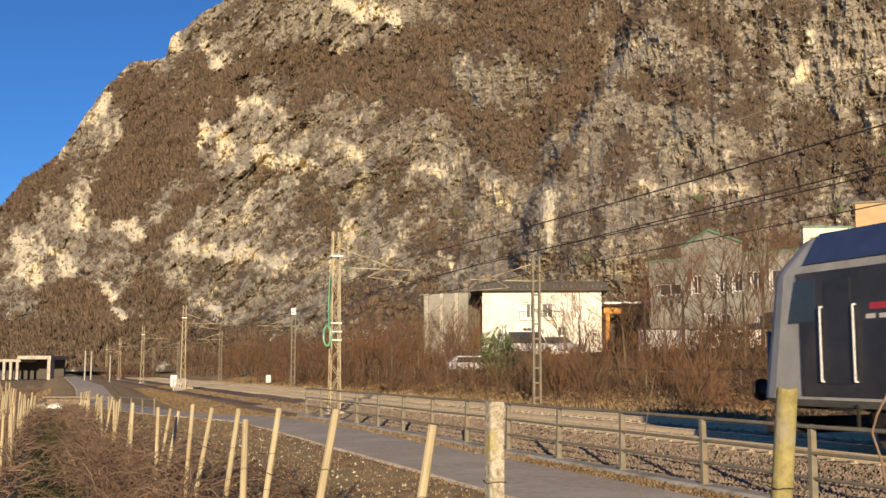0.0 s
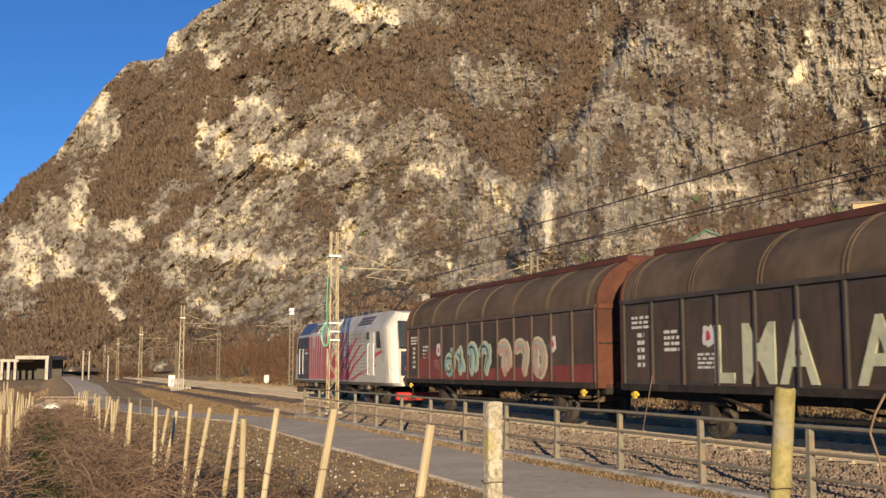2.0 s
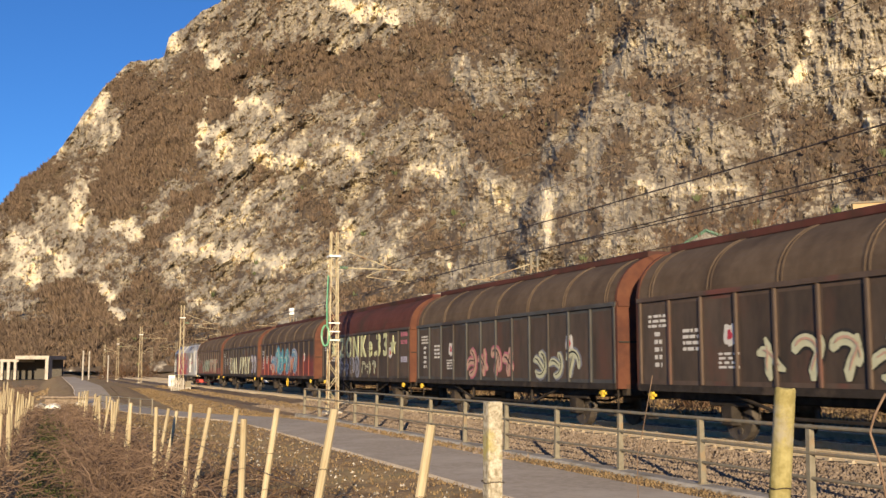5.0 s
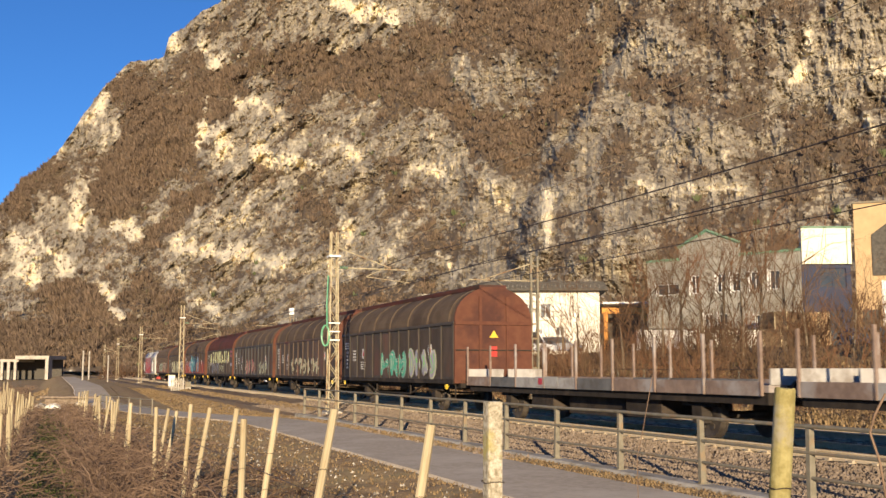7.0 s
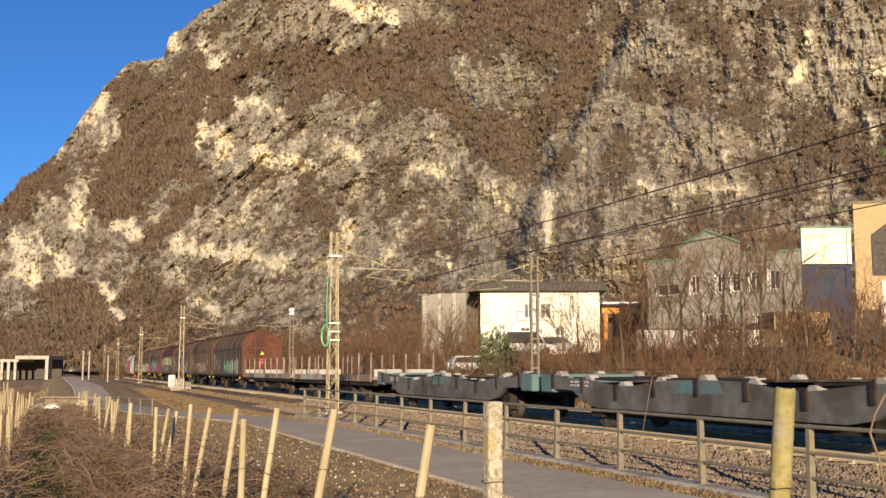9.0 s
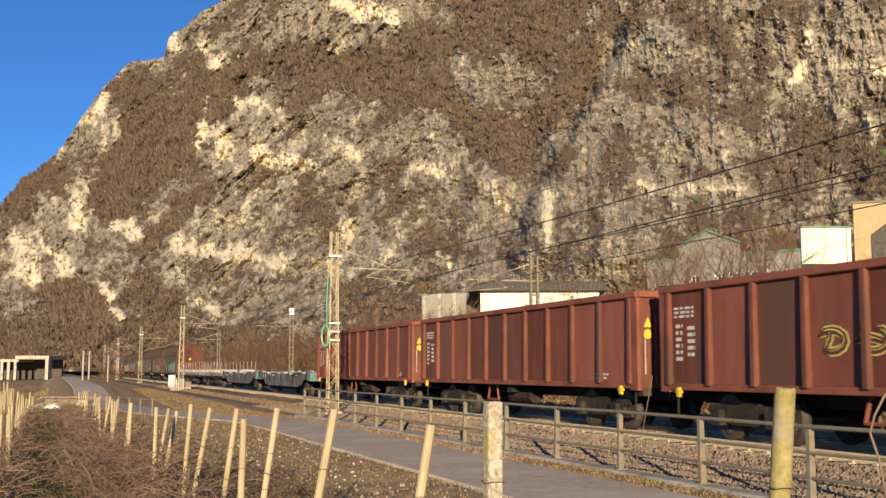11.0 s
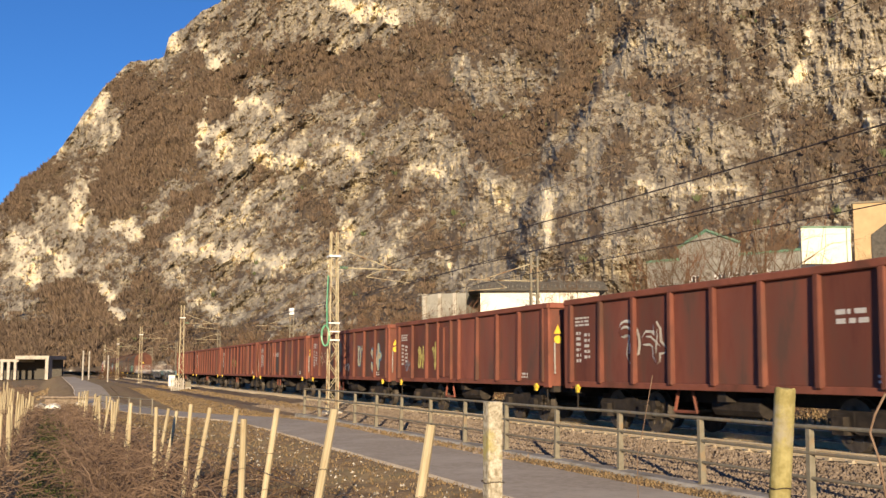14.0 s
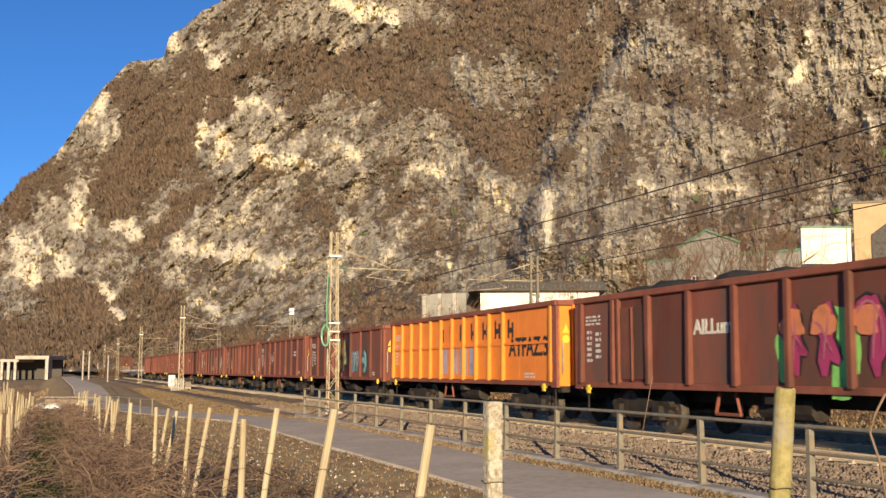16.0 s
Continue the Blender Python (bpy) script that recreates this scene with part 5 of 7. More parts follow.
def letters(parent, text, y, z, size, material, x=-SIDE, squeeze=1.0, fat=0.02, thick=0.02):
    cu = bpy.data.curves.new("lettering", "FONT")
    cu.body, cu.size, cu.extrude, cu.offset = text, size, thick, fat
    ob = new("lettering", cu)
    ob.parent = parent
    ob.matrix_local = Matrix(((0, 0, -1, x), (-squeeze, 0, 0, y), (0, 1, 0, z), (0, 0, 0, 1)))
    WRITING.append((ob, MAT[material]))


def star(parent, y, z, r, material, x=-SIDE):
    pts = [(y - math.sin(k * math.pi / 5) * (r if k % 2 == 0 else r * 0.42), z + math.cos(k * math.pi / 5) * (r if k % 2 == 0 else r * 0.42)) for k in range(10)]
    plates(parent, "painted_star", [pts], x, material, "sprayed star", 0.03)


def blob(y, z, w, h, seed, lobes=3):
    r = random.Random(seed)
    ph = [r.uniform(0, 6.28) for _ in range(3)]
    out = []
    for k in range(22):
        a = k * 2 * math.pi / 22
        m = 1 + 0.16 * math.sin(lobes * a + ph[0]) + 0.09 * math.sin(5 * a + ph[1]) + 0.05 * math.sin(9 * a + ph[2])
        c, s = math.cos(a), math.sin(a)
        out.append((y + w / 2 * m * math.copysign(abs(c) ** 0.7, c), z + h / 2 * m * math.copysign(abs(s) ** 0.7, s)))
    return out


def ribbon(pts, w0, w1):
    """A sprayed stroke: a band of changing width along a bent line, with rounded ends."""
    left, right = [], []
    n = len(pts)
    for i, (y, z) in enumerate(pts):
        (ya, za), (yb, zb) = pts[max(i - 1, 0)], pts[min(i + 1, n - 1)]
        l = math.hypot(yb - ya, zb - za) + 1e-6
        t = i / (n - 1)
        w = (w0 + (w1 - w0) * t) * (0.45 if i in (0, n - 1) else 1.0) / 2
        ny, nz = -(zb - za) / l * w, (yb - ya) / l * w
        left.append((y + ny, z + nz))
        right.append((y - ny, z - nz))
    return [[left[i], left[i + 1], right[i + 1], right[i]] for i in range(n - 1)]


def throw_up(parent, y, z, width, height, count, fill, edge, extra=None, x=-SIDE, seed=1):
    """Abstract sprayed shapes: bent fat strokes with an edge, a fill over it and thin bright strokes on top."""
    w = width / count
    r = random.Random(seed)
    outer, inner, thin = [], [], []
    for k in range(count):
        c = y - w * (k + 0.5)
        kind = r.choice(("bow", "bow", "stem", "hook", "slash"))
        strokes = []
        if kind in ("bow", "hook"):
            a0, a1 = (r.uniform(0.2, 0.8), r.uniform(3.2, 5.4)) if kind == "bow" else (r.uniform(1.2, 2.0), r.uniform(5.0, 6.4))
            strokes.append([(c + 0.36 * w * math.cos(a0 + (a1 - a0) * i / 9), z + height * (0.5 + 0.38 * math.sin(a0 + (a1 - a0) * i / 9))) for i in range(10)])
        if kind in ("stem", "bow", "slash"):
            q, lean = c + r.uniform(-0.3, 0.3) * w, r.uniform(-0.25, 0.25) * w
            strokes.append([(q + lean * i / 5 + 0.05 * w * math.sin(i * 1.3), z + height * (0.06 + 0.9 * i / 5)) for i in range(6)])
        if kind in ("stem", "slash", "hook"):
            q, dz = c, r.uniform(-0.5, 0.5)
            strokes.append([(q + w * (0.42 - 0.84 * i / 5), z + height * (0.5 + dz * (i / 5 - 0.5) + 0.12 * math.sin(i))) for i in range(6)])
        fat = min(0.34 * w, 0.26 * height) * r.uniform(0.85, 1.15)
        for q in strokes:
            outer.append(ribbon(q, fat * 1.5, fat * 1.35))
            inner.append(ribbon(q, fat * 1.05, fat * 0.8))
            off = r.uniform(-0.2, 0.2) * fat
            thin += ribbon([(a + off, b + 0.12 * fat) for a, b in q[1:-1]], fat * 0.25, fat * 0.12)
    for k, q in enumerate(outer):
        plates(parent, "graffiti", q, x - 0.0006 * k, edge, "sprayed graffiti outline", 0.002)
    for k, q in enumerate(inner):
        plates(parent, "graffiti", q, x - 0.014 - 0.0006 * k, fill, "sprayed graffiti fill", 0.002)
    tagged(plates(parent, "graffiti_stroke", thin, x - 0.030, extra or edge, "sprayed inner strokes", 0.002), kind="stuff")


def wheelset(parent, y, radius=0.48):
    bm = bmesh.new()
    for sx in (-1, 1):
        rod(bm, (sx * 0.68, 0, 0), (sx * 0.83, 0, 0), radius, radius * 0.985, 20)
        rod(bm, (sx * 0.66, 0, 0), (sx * 0.69, 0, 0), radius + 0.03, None, 20)
        rod(bm, (sx * 0.83, 0, 0), (sx * 0.95, 0, 0), 0.13, None, 10)
        for k in range(5):
            a = k * 2 * math.pi / 5
            rod(bm, (sx * 0.835, math.cos(a) * radius * 0.6, math.sin(a) * radius * 0.6), (sx * 0.86, math.cos(a) * radius * 0.6, math.sin(a) * radius * 0.6), 0.07, None, 6)
    rod(bm, (-0.7, 0, 0), (0.7, 0, 0), 0.09, None, 8)
    if radius not in SETS:
        SETS[radius] = part("wheelset", bm, MAT["wheel_steel"], parent)
        ob = SETS[radius]
    else:
        bm.free()
        ob = new("wheelset", SETS[radius].data)
        ob.parent = parent
    WHEELS.append((ob, y, radius))
    return ob


SETS = {}


def bogie(thing, y, base=1.8, radius=0.48, material="underframe"):
    """A two-axle bogie frame with its two turning wheelsets."""
    bm = bmesh.new()
    for sx in (-1, 1):
        x = sx * 1.02
        prism_y = [(-base / 2 - 0.45, 0.62), (-base / 2 - 0.35, 0.74), (base / 2 + 0.35, 0.74), (base / 2 + 0.45, 0.62), (base / 2 + 0.2, 0.46), (0.5, 0.34), (-0.5, 0.34), (-base / 2 - 0.2, 0.46)]
        a = [bm.verts.new((x - 0.07, q, z)) for q, z in prism_y]
        b = [bm.verts.new((x + 0.07, q, z)) for q, z in prism_y]
        for i in range(len(a)):
            j = (i + 1) % len(a)
            bm.faces.new((a[i], a[j], b[j], b[i]))
        bm.faces.new(a[::-1])
        bm.faces.new(b)
        for k in (-1, 1):
            box(bm, x - 0.14 - 0.06, k * base / 2 - 0.15, radius - 0.16, x + 0.14 - 0.06, k * base / 2 + 0.15, radius + 0.16)
            for t in (-1, 1):
                rod(bm, (x - sx * 0.0, k * base / 2 + t * 0.27, 0.38), (x, k * base / 2 + t * 0.27, 0.72), 0.08, None, 8)
    box(bm, -1.0, -0.3, 0.45, 1.0, 0.3, 0.8)
    bmesh.ops.recalc_face_normals(bm, faces=bm.faces)
    ob = part("bogie", bm, MAT[material], thing)
    ob.location.y = y
    for k in (-1, 1):
        wheelset(ob, k * base / 2, radius)
    return ob


def buffers(thing, half, z=1.06):
    for sy in (-1, 1):
        for sx in (-1, 1):
            bm = bmesh.new()
            rod(bm, (sx * 0.87, sy * half, z), (sx * 0.87, sy * (half + 0.45), z), 0.10, None, 10)
            rod(bm, (sx * 0.87, sy * (half + 0.45), z), (sx * 0.87, sy * (half + 0.52), z), 0.22, None, 14)
            part("buffer", bm, MAT["underframe"], thing)
        part("coupling", rods([((0, sy * half, 0.95), (0, sy * (half + 0.5), 0.85))], 0.07), MAT["underframe"], thing)


def start_thing(name, front, rear, label, category, group="wagons of the train"):
    ob = tagged(empty(name, pose(TRACK, (front + rear) / 2, 0)), label, category, group)
    TRAIN.append((ob, (front + rear) / 2))
    return ob, (front - rear) / 2


ROOF = [(1.40, 3.02), (1.395, 3.18), (1.365, 3.36), (1.30, 3.54), (1.20, 3.71), (1.07, 3.86), (0.91, 3.99), (0.73, 4.10), (0.52, 4.19), (0.30, 4.26)]


def covered_wagon(front, rear, body, end, roof, label, panels=12, arcs=True, doors=()):
    ob, h = start_thing("covered_wagon", front, rear, label, "wagon")
    half = ROOF + [(-x, z) for x, z in ROOF[::-1]]
    bm = bmesh.new()
    prism(bm, [(-1.40, 1.12), (1.40, 1.12), (1.40, 3.02), (-1.40, 3.02)], -h + 0.12, h - 0.12)
    part("body", bm, MAT[body], ob)
    bm = bmesh.new()
    prism(bm, half, -h + 0.1, h - 0.1)
    part("roof", bm, MAT[roof], ob, "curved sheet roof")
    part("ridge", boxes((-0.50, -h + 0.05, 4.20, 0.50, h - 0.05, 4.36), bevel=0.015), MAT["roof_red"], ob, "reddish ridge strip")
    for sx in (-1, 1):
        part("eaves_rail", boxes((sx * 1.38, -h + 0.06, 2.99, sx * 1.46, h - 0.06, 3.09)), MAT[body], ob)
        part("sill", boxes((sx * 1.36, -h + 0.1, 0.98, sx * 1.46, h - 0.1, 1.13)), MAT["underframe"], ob)
        rib = None
        for k in range(panels + 1):
            y = -h + 0.16 + (2 * h - 0.32) * k / panels
            if rib is None:
                bm = boxes((sx * 1.395, -0.045, 1.13, sx * 1.45, 0.045, 2.99), bevel=0.012)
                rib = part("rib", bm, MAT[body], ob)
                o = rib
            else:
                o = new("rib", rib.data)
                o.parent = ob
            o.location.y = y
        gap = (2 * h - 0.32) / panels
        first = None
        for k in range(panels):
            y = -h + 0.16 + gap * (k + 0.5)
            if first is None:
                first = part("panel", boxes((sx * 1.39, -gap / 2 + 0.10, 1.22, sx * 1.399, gap / 2 - 0.10, 2.90)), MAT["red_panel" if body == "wagon_red" else "covered_panel"], ob)
                o = first
            else:
                o = new("panel", first.data)
                o.parent = ob
            o.location.y = y
            o.location.x = sx * 0.003
    if arcs:
        first = None
        for k in range(panels // 2 + 1):
            for d in (-0.06, 0.06):
                y = -h + 0.6 + (2 * h - 1.2) * k / (panels // 2) + d
                if first is None:
                    bm = bmesh.new()
                    prism(bm, [(x * 1.012, z + 0.018) for x, z in half], -0.022, 0.022)
                    first = part("roof_rib", bm, MAT[roof], ob)
                    o = first
                else:
                    o = new("roof_rib", first.data)
                    o.parent = ob
                o.location.y = y
    for sy in (-1, 1):
        bm = bmesh.new()
        prism(bm, [(-1.43, 1.0), (1.43, 1.0), (1.43, 3.02)] + [(x * 1.02, z + 0.02) for x, z in half[1:-1]] + [(-1.43, 3.02)], sy * h - 0.10 * (sy > 0), sy * h + 0.10 * (sy < 0))
        e = part("end_wall", bm, MAT[end], ob, "rust-red end wall")
        y = sy * (h + 0.05)
        part("end_rib", boxes((-1.42, min(sy * h, y), 2.98, 1.42, max(sy * h, y), 3.10)), MAT[end], e)
        for x in (-0.5, 0.5):
            part("end_post", boxes((x - 0.05, min(sy * h, y), 0.9, x + 0.05, max(sy * h, y), 3.95)), MAT[end], e)
        part("cross_rib", boxes((-1.4, min(sy * h, y), 2.1, 1.4, max(sy * h, y), 2.14)), MAT["underframe"], e)
    part("warning_label", boxes((-0.12, -h - 0.012, 1.9, 0.12, -h - 0.002, 2.25)), MAT["plough_red"], ob, "red and yellow warning label")
    tri = bmesh.new()
    prism(tri, [(-0.16, 2.55), (0.16, 2.55), (0, 2.8)], -h - 0.014, -h - 0.002)
    part("warning_triangle", tri, MAT["lever_yellow"], ob, "yellow warning triangle")
    part("underframe", boxes((-1.1, -h + 0.2, 0.82, 1.1, h - 0.2, 1.0), (-0.3, -h, 0.75, 0.3, h, 0.98), (-1.2, -h, 0.85, 1.2, -h + 0.2, 1.1), (-1.2, h - 0.2, 0.85, 1.2, h, 1.1)), MAT["underframe"], ob)
    for sx in (-1, 1):
        part("truss", rods([((sx * 1.25, -h * 0.55, 0.98), (sx * 1.25, -h * 0.3, 0.55)), ((sx * 1.25, -h * 0.3, 0.55), (sx * 1.25, h * 0.3, 0.55)), ((sx * 1.25, h * 0.3, 0.55), (sx * 1.25, h * 0.55, 0.98)), ((sx * 1.25, -h * 0.3, 0.55), (sx * 1.25, -h * 0.3, 0.98)),
                            ((sx * 1.25, h * 0.3, 0.55), (sx * 1.25, h * 0.3, 0.98))], 0.035, 5), MAT["underframe"], ob)
        for sy in (-1, 1):
            y = sy * (h - 3.0)
            part("leaf_spring", boxes((sx * 1.0 - 0.06, y - 0.7, 0.70, sx * 1.0 + 0.06, y + 0.7, 0.82), (sx * 1.0 - 0.12, y - 0.18, 0.32, sx * 1.0 + 0.12, y + 0.18, 0.72), bevel=0.02), MAT["underframe"], ob)
            part("lever", boxes((sx * 1.44, sy * (h - 0.7) - 0.14, 0.86, sx * 1.49, sy * (h - 0.7) + 0.14, 0.92), (sx * 1.44, sy * (h - 0.7) - 0.05, 0.80, sx * 1.5, sy * (h - 0.7) + 0.05, 0.96)), MAT["lever_yellow"], ob, "yellow brake lever")
            part("step", boxes((sx * 1.2, sy * (h - 0.35) - 0.15, 0.35, sx * 1.45, sy * (h - 0.35) + 0.15, 0.39), (sx * 1.3, sy * (h - 0.35) - 0.15, 0.35, sx * 1.33, sy * (h - 0.35) - 0.12, 1.0)), MAT["underframe"], ob)
    for sy in (-1, 1):
        wheelset(ob, sy * (h - 3.0))
    buffers(ob, h)
    bar_writing(ob, h - 0.5, 2.62, 0.75, 3)
    bar_writing(ob, h - 0.75, 2.2, 0.3, 5, 0.17)
    bar_writing(ob, h - 1.9, 2.25, 0.6, 4, 0.13)
    bar_writing(ob, h - 3.2, 1.75, 0.7, 4, 0.09)
    for y in (h - 3.6, -h + 2.6):
        plates(ob, "sign_plate", [blob(y, 2.15, 0.36, 0.5, 3, 2)], -SIDE, "marking_white", "round white sign", 0.006)
        plates(ob, "sign_plate", [blob(y, 2.15, 0.15, 0.2, 5, 3)], -SIDE - 0.006, "stripe_red", "", 0.004)
    return ob, h


def open_wagon(front, rear, body, label, ribs=9, door=None, rim="rust_rim", top=3.15, skip=()):
    ob, h = start_thing("open_wagon", front, rear, label, "wagon")
    part("floor", boxes((-1.36, -h + 0.1, 1.10, 1.36, h - 0.1, 1.25)), MAT["underframe"], ob)
    for sx in (-1, 1):
        part("side_wall", boxes((sx * 1.34, -h + 0.06, 1.12, sx * 1.40, h - 0.06, top)), MAT[body], ob)
        part("top_rim", boxes((sx * 1.30, -h, top - 0.02, sx * 1.50, h, top + 0.13), bevel=0.02), MAT[rim], ob, "thick upper rim")
        part("sill", boxes((sx * 1.32, -h + 0.04, 1.02, sx * 1.47, h - 0.04, 1.16), bevel=0.01), MAT[rim], ob)
        first = None
        for k in range(ribs):
            y = -h + 0.35 + (2 * h - 0.7) * k / (ribs - 1)
            if k in skip or door and abs(y - door) < 0.7:
                continue
            if first is None:
                bm = bmesh.new()
                prism(bm, [(sx * 1.398, 1.12), (sx * 1.53, 1.12), (sx * 1.50, top), (sx * 1.398, top)], -0.075, 0.075)
                soften(bm, 0.018)
                first = part("rib", bm, MAT[body], ob)
                o = first
            else:
                o = new("rib", first.data)
                o.parent = ob
            o.location.y = y
        gap = (2 * h - 0.7) / (ribs - 1)
        first = None
        for k in range(ribs - 1):
            if first is None:
                first = part("panel", boxes((sx * 1.39, -gap / 2 + 0.06, 1.17, sx * 1.398, gap / 2 - 0.06, top - 0.03)), MAT["open_orange" if body == "open_orange" else "open_panel"], ob)
                o = first
            else:
                o = new("panel", first.data)
                o.parent = ob
            o.location = (sx * 0.005, -h + 0.35 + gap * (k + 0.5), 0)
        if door is not None:
            for d in (-0.62, 0.0):
                part("door", boxes((sx * 1.40, door + d + 0.02, 1.22, sx * 1.44, door + d + 0.60, top - 0.22), bevel=0.015), MAT[body], ob)
            for d in (-0.68, 0.62):
                part("door_post", boxes((sx * 1.40, door + d, 1.10, sx * 1.50, door + d + 0.09, top)), MAT[body], ob)
            part("door_bar", rods([((sx * 1.47, door + 0.02, 1.2), (sx * 1.47, door + 0.02, 2.9))], 0.025), MAT[body], ob)
    for sy in (-1, 1):
        a, b = sorted((sy * h, sy * (h - 0.08)))
        e = part("end_wall", boxes((-1.40, a, 1.02, 1.40, b, top)), MAT[body], ob)
        c, d = sorted((sy * h, sy * (h + 0.09)))
        for x in (-0.95, -0.32, 0.32, 0.95):
            part("end_rib", boxes((x - 0.06, c, 1.05, x + 0.06, d, top)), MAT[body], e)
        part("end_rim", boxes((-1.45, min(a, c), top - 0.02, 1.45, max(b, d), top + 0.13), bevel=0.02), MAT[rim], e)
        for sx in (-1, 1):
            part("corner_post", boxes((sx * 1.36, a - 0.25 * (sy > 0), 0.98, sx * 1.47, b + 0.25 * (sy < 0), top)), MAT[rim], e)
        for x in (-0.7, 0.7):
            part("handrail", rods([((x * 1.9, sy * (h + 0.12), 1.35), (x * 1.9, sy * (h + 0.12), 2.2))], 0.02), MAT["board_white"], e)
    sign = bmesh.new()
    prism(sign, [(-1.29, 2.44), (-1.07, 2.44), (-1.18, 2.68)], -h - 0.012, -h - 0.002)
    part("warning_triangle", sign, MAT["lever_yellow"], ob, "yellow warning triangle")
    sign = bmesh.new()
    rod(sign, (-1.18, -h - 0.012, 2.28), (-1.18, -h - 0.002, 2.28), 0.11, None, 12)
    part("warning_disc", sign, MAT["lever_yellow"], ob, "round yellow warning sign")
    part("underframe", boxes((-0.35, -h, 0.72, 0.35, h, 1.05), (-1.3, -h + 0.05, 0.85, 1.3, -h + 0.3, 1.05), (-1.3, h - 0.3, 0.85, 1.3, h - 0.05, 1.05), (-1.3, -0.15, 0.8, 1.3, 0.15, 1.05)), MAT["underframe"], ob)
    part("air_tank", rods([((-0.85, -0.9, 0.7), (-0.85, 0.7, 0.7))], 0.22, 10), MAT["underframe"], ob)
    part("brake_rigging", rods([((-1.2, 1.2, 1.0), (-1.2, 1.05, 0.55)), ((-1.2, 1.05, 0.55), (-1.2, 1.9, 0.55)), ((-1.2, 1.9, 0.55), (-1.2, 1.75, 1.0))], 0.035, 5), MAT[rim], ob)
    for sx in (-1, 1):
        for sy in (-1, 1):
            y = sy * (h - 0.75)
            part("lever", boxes((sx * 1.46, y - 0.11, 0.96, sx * 1.51, y + 0.11, 1.02), (sx * 1.46, y - 0.05, 0.88, sx * 1.52, y + 0.05, 1.08)), MAT["lever_yellow"], ob, "yellow shunting hook")
            part("step", boxes((sx * 1.2, y + sy * 0.35 - 0.15, 0.45, sx * 1.45, y + sy * 0.35 + 0.15, 0.49), (sx * 1.36, y + sy * 0.35 - 0.15, 0.45, sx * 1.39, y + sy * 0.35 - 0.12, 1.05)), MAT["underframe"], ob)
    for sy in (-1, 1):
        bogie(ob, sy * (h - 2.55))
    buffers(ob, h)
    bar_writing(ob, h - 0.5, 2.75, 0.75, 3, 0.09)
    bar_writing(ob, h - 0.55, 2.35, 0.25, 6, 0.14)
    bar_writing(ob, h - 1.0, 2.3, 0.28, 5, 0.14)
    bar_writing(ob, -h + 2.2, 1.32, 0.7, 2, 0.09)
    return ob, h


def flat_wagon(front, rear, label, seed):
    ob, h = start_thing("flat_wagon", front, rear, label, "wagon")
    r = random.Random(seed)
    part("deck", boxes((-1.36, -h, 1.02, 1.36, h, 1.16)), MAT["board_brown"], ob)
    part("frame", boxes((-1.3, -h + 0.1, 0.78, -1.1, h - 0.1, 1.02), (1.1, -h + 0.1, 0.78, 1.3, h - 0.1, 1.02), (-0.3, -h, 0.74, 0.3, h, 1.02)), MAT["underframe"], ob)
    for sx in (-1, 1):
        n = 8
        for k in range(n):
            y0, y1 = -h + 0.1 + (2 * h - 0.2) * k / n, -h + 0.1 + (2 * h - 0.2) * (k + 1) / n
            part("side_board", boxes((sx * 1.36, y0 + 0.04, 0.95, sx * 1.42, y1 - 0.04, 1.24), bevel=0.008), MAT[r.choice(("board_white", "board_brown", "board_brown", "deck_grey"))], ob)
        for k in range(n + 1):
            y = -h + 0.15 + (2 * h - 0.3) * k / n
            part("stanchion", boxes((sx * 1.38, y - 0.03, 0.95, sx * 1.44, y + 0.03, 2.2), bevel=0.006), MAT["board_brown"], ob, "upright steel stanchion")
    for sy in (-1, 1):
        for x in (-0.7, 0.7):
            part("end_board", boxes((x - 0.62, sy * h - 0.03, 1.16, x + 0.62, sy * h + 0.03, 1.48), bevel=0.008), MAT["board_white"], ob, "pale end flap")
        wheelset(ob, sy * (h - 2.8))
        for sx in (-1, 1):
            part("leaf_spring", boxes((sx * 1.0 - 0.06, sy * (h - 2.8) - 0.65, 0.68, sx * 1.0 + 0.06, sy * (h - 2.8) + 0.65, 0.80), (sx * 1.0 - 0.12, sy * (h - 2.8) - 0.18, 0.32, sx * 1.0 + 0.12, sy * (h - 2.8) + 0.18, 0.7)), MAT["underframe"], ob)
    part("brake_gear", boxes((-0.9, -1.6, 0.3, 0.5, 1.4, 0.75), (-1.1, 2.0, 0.35, 0.6, 3.4, 0.78), (-1.1, -3.6, 0.35, 0.8, -2.0, 0.78)), MAT["underframe"], ob)
    buffers(ob, h)
    plates(ob, "notice", [[(h - 5.4, 1.0), (h - 6.8, 1.0), (h - 6.8, 1.26), (h - 5.4, 1.26)]], -1.425, "board_white", "white notice board", 0.008)
    plates(ob, "notice_mark", [[(h - 5.6, 1.05), (h - 5.85, 1.05), (h - 5.85, 1.22), (h - 5.6, 1.22)]], -1.434, "stripe_red", "", 0.004)
    return ob


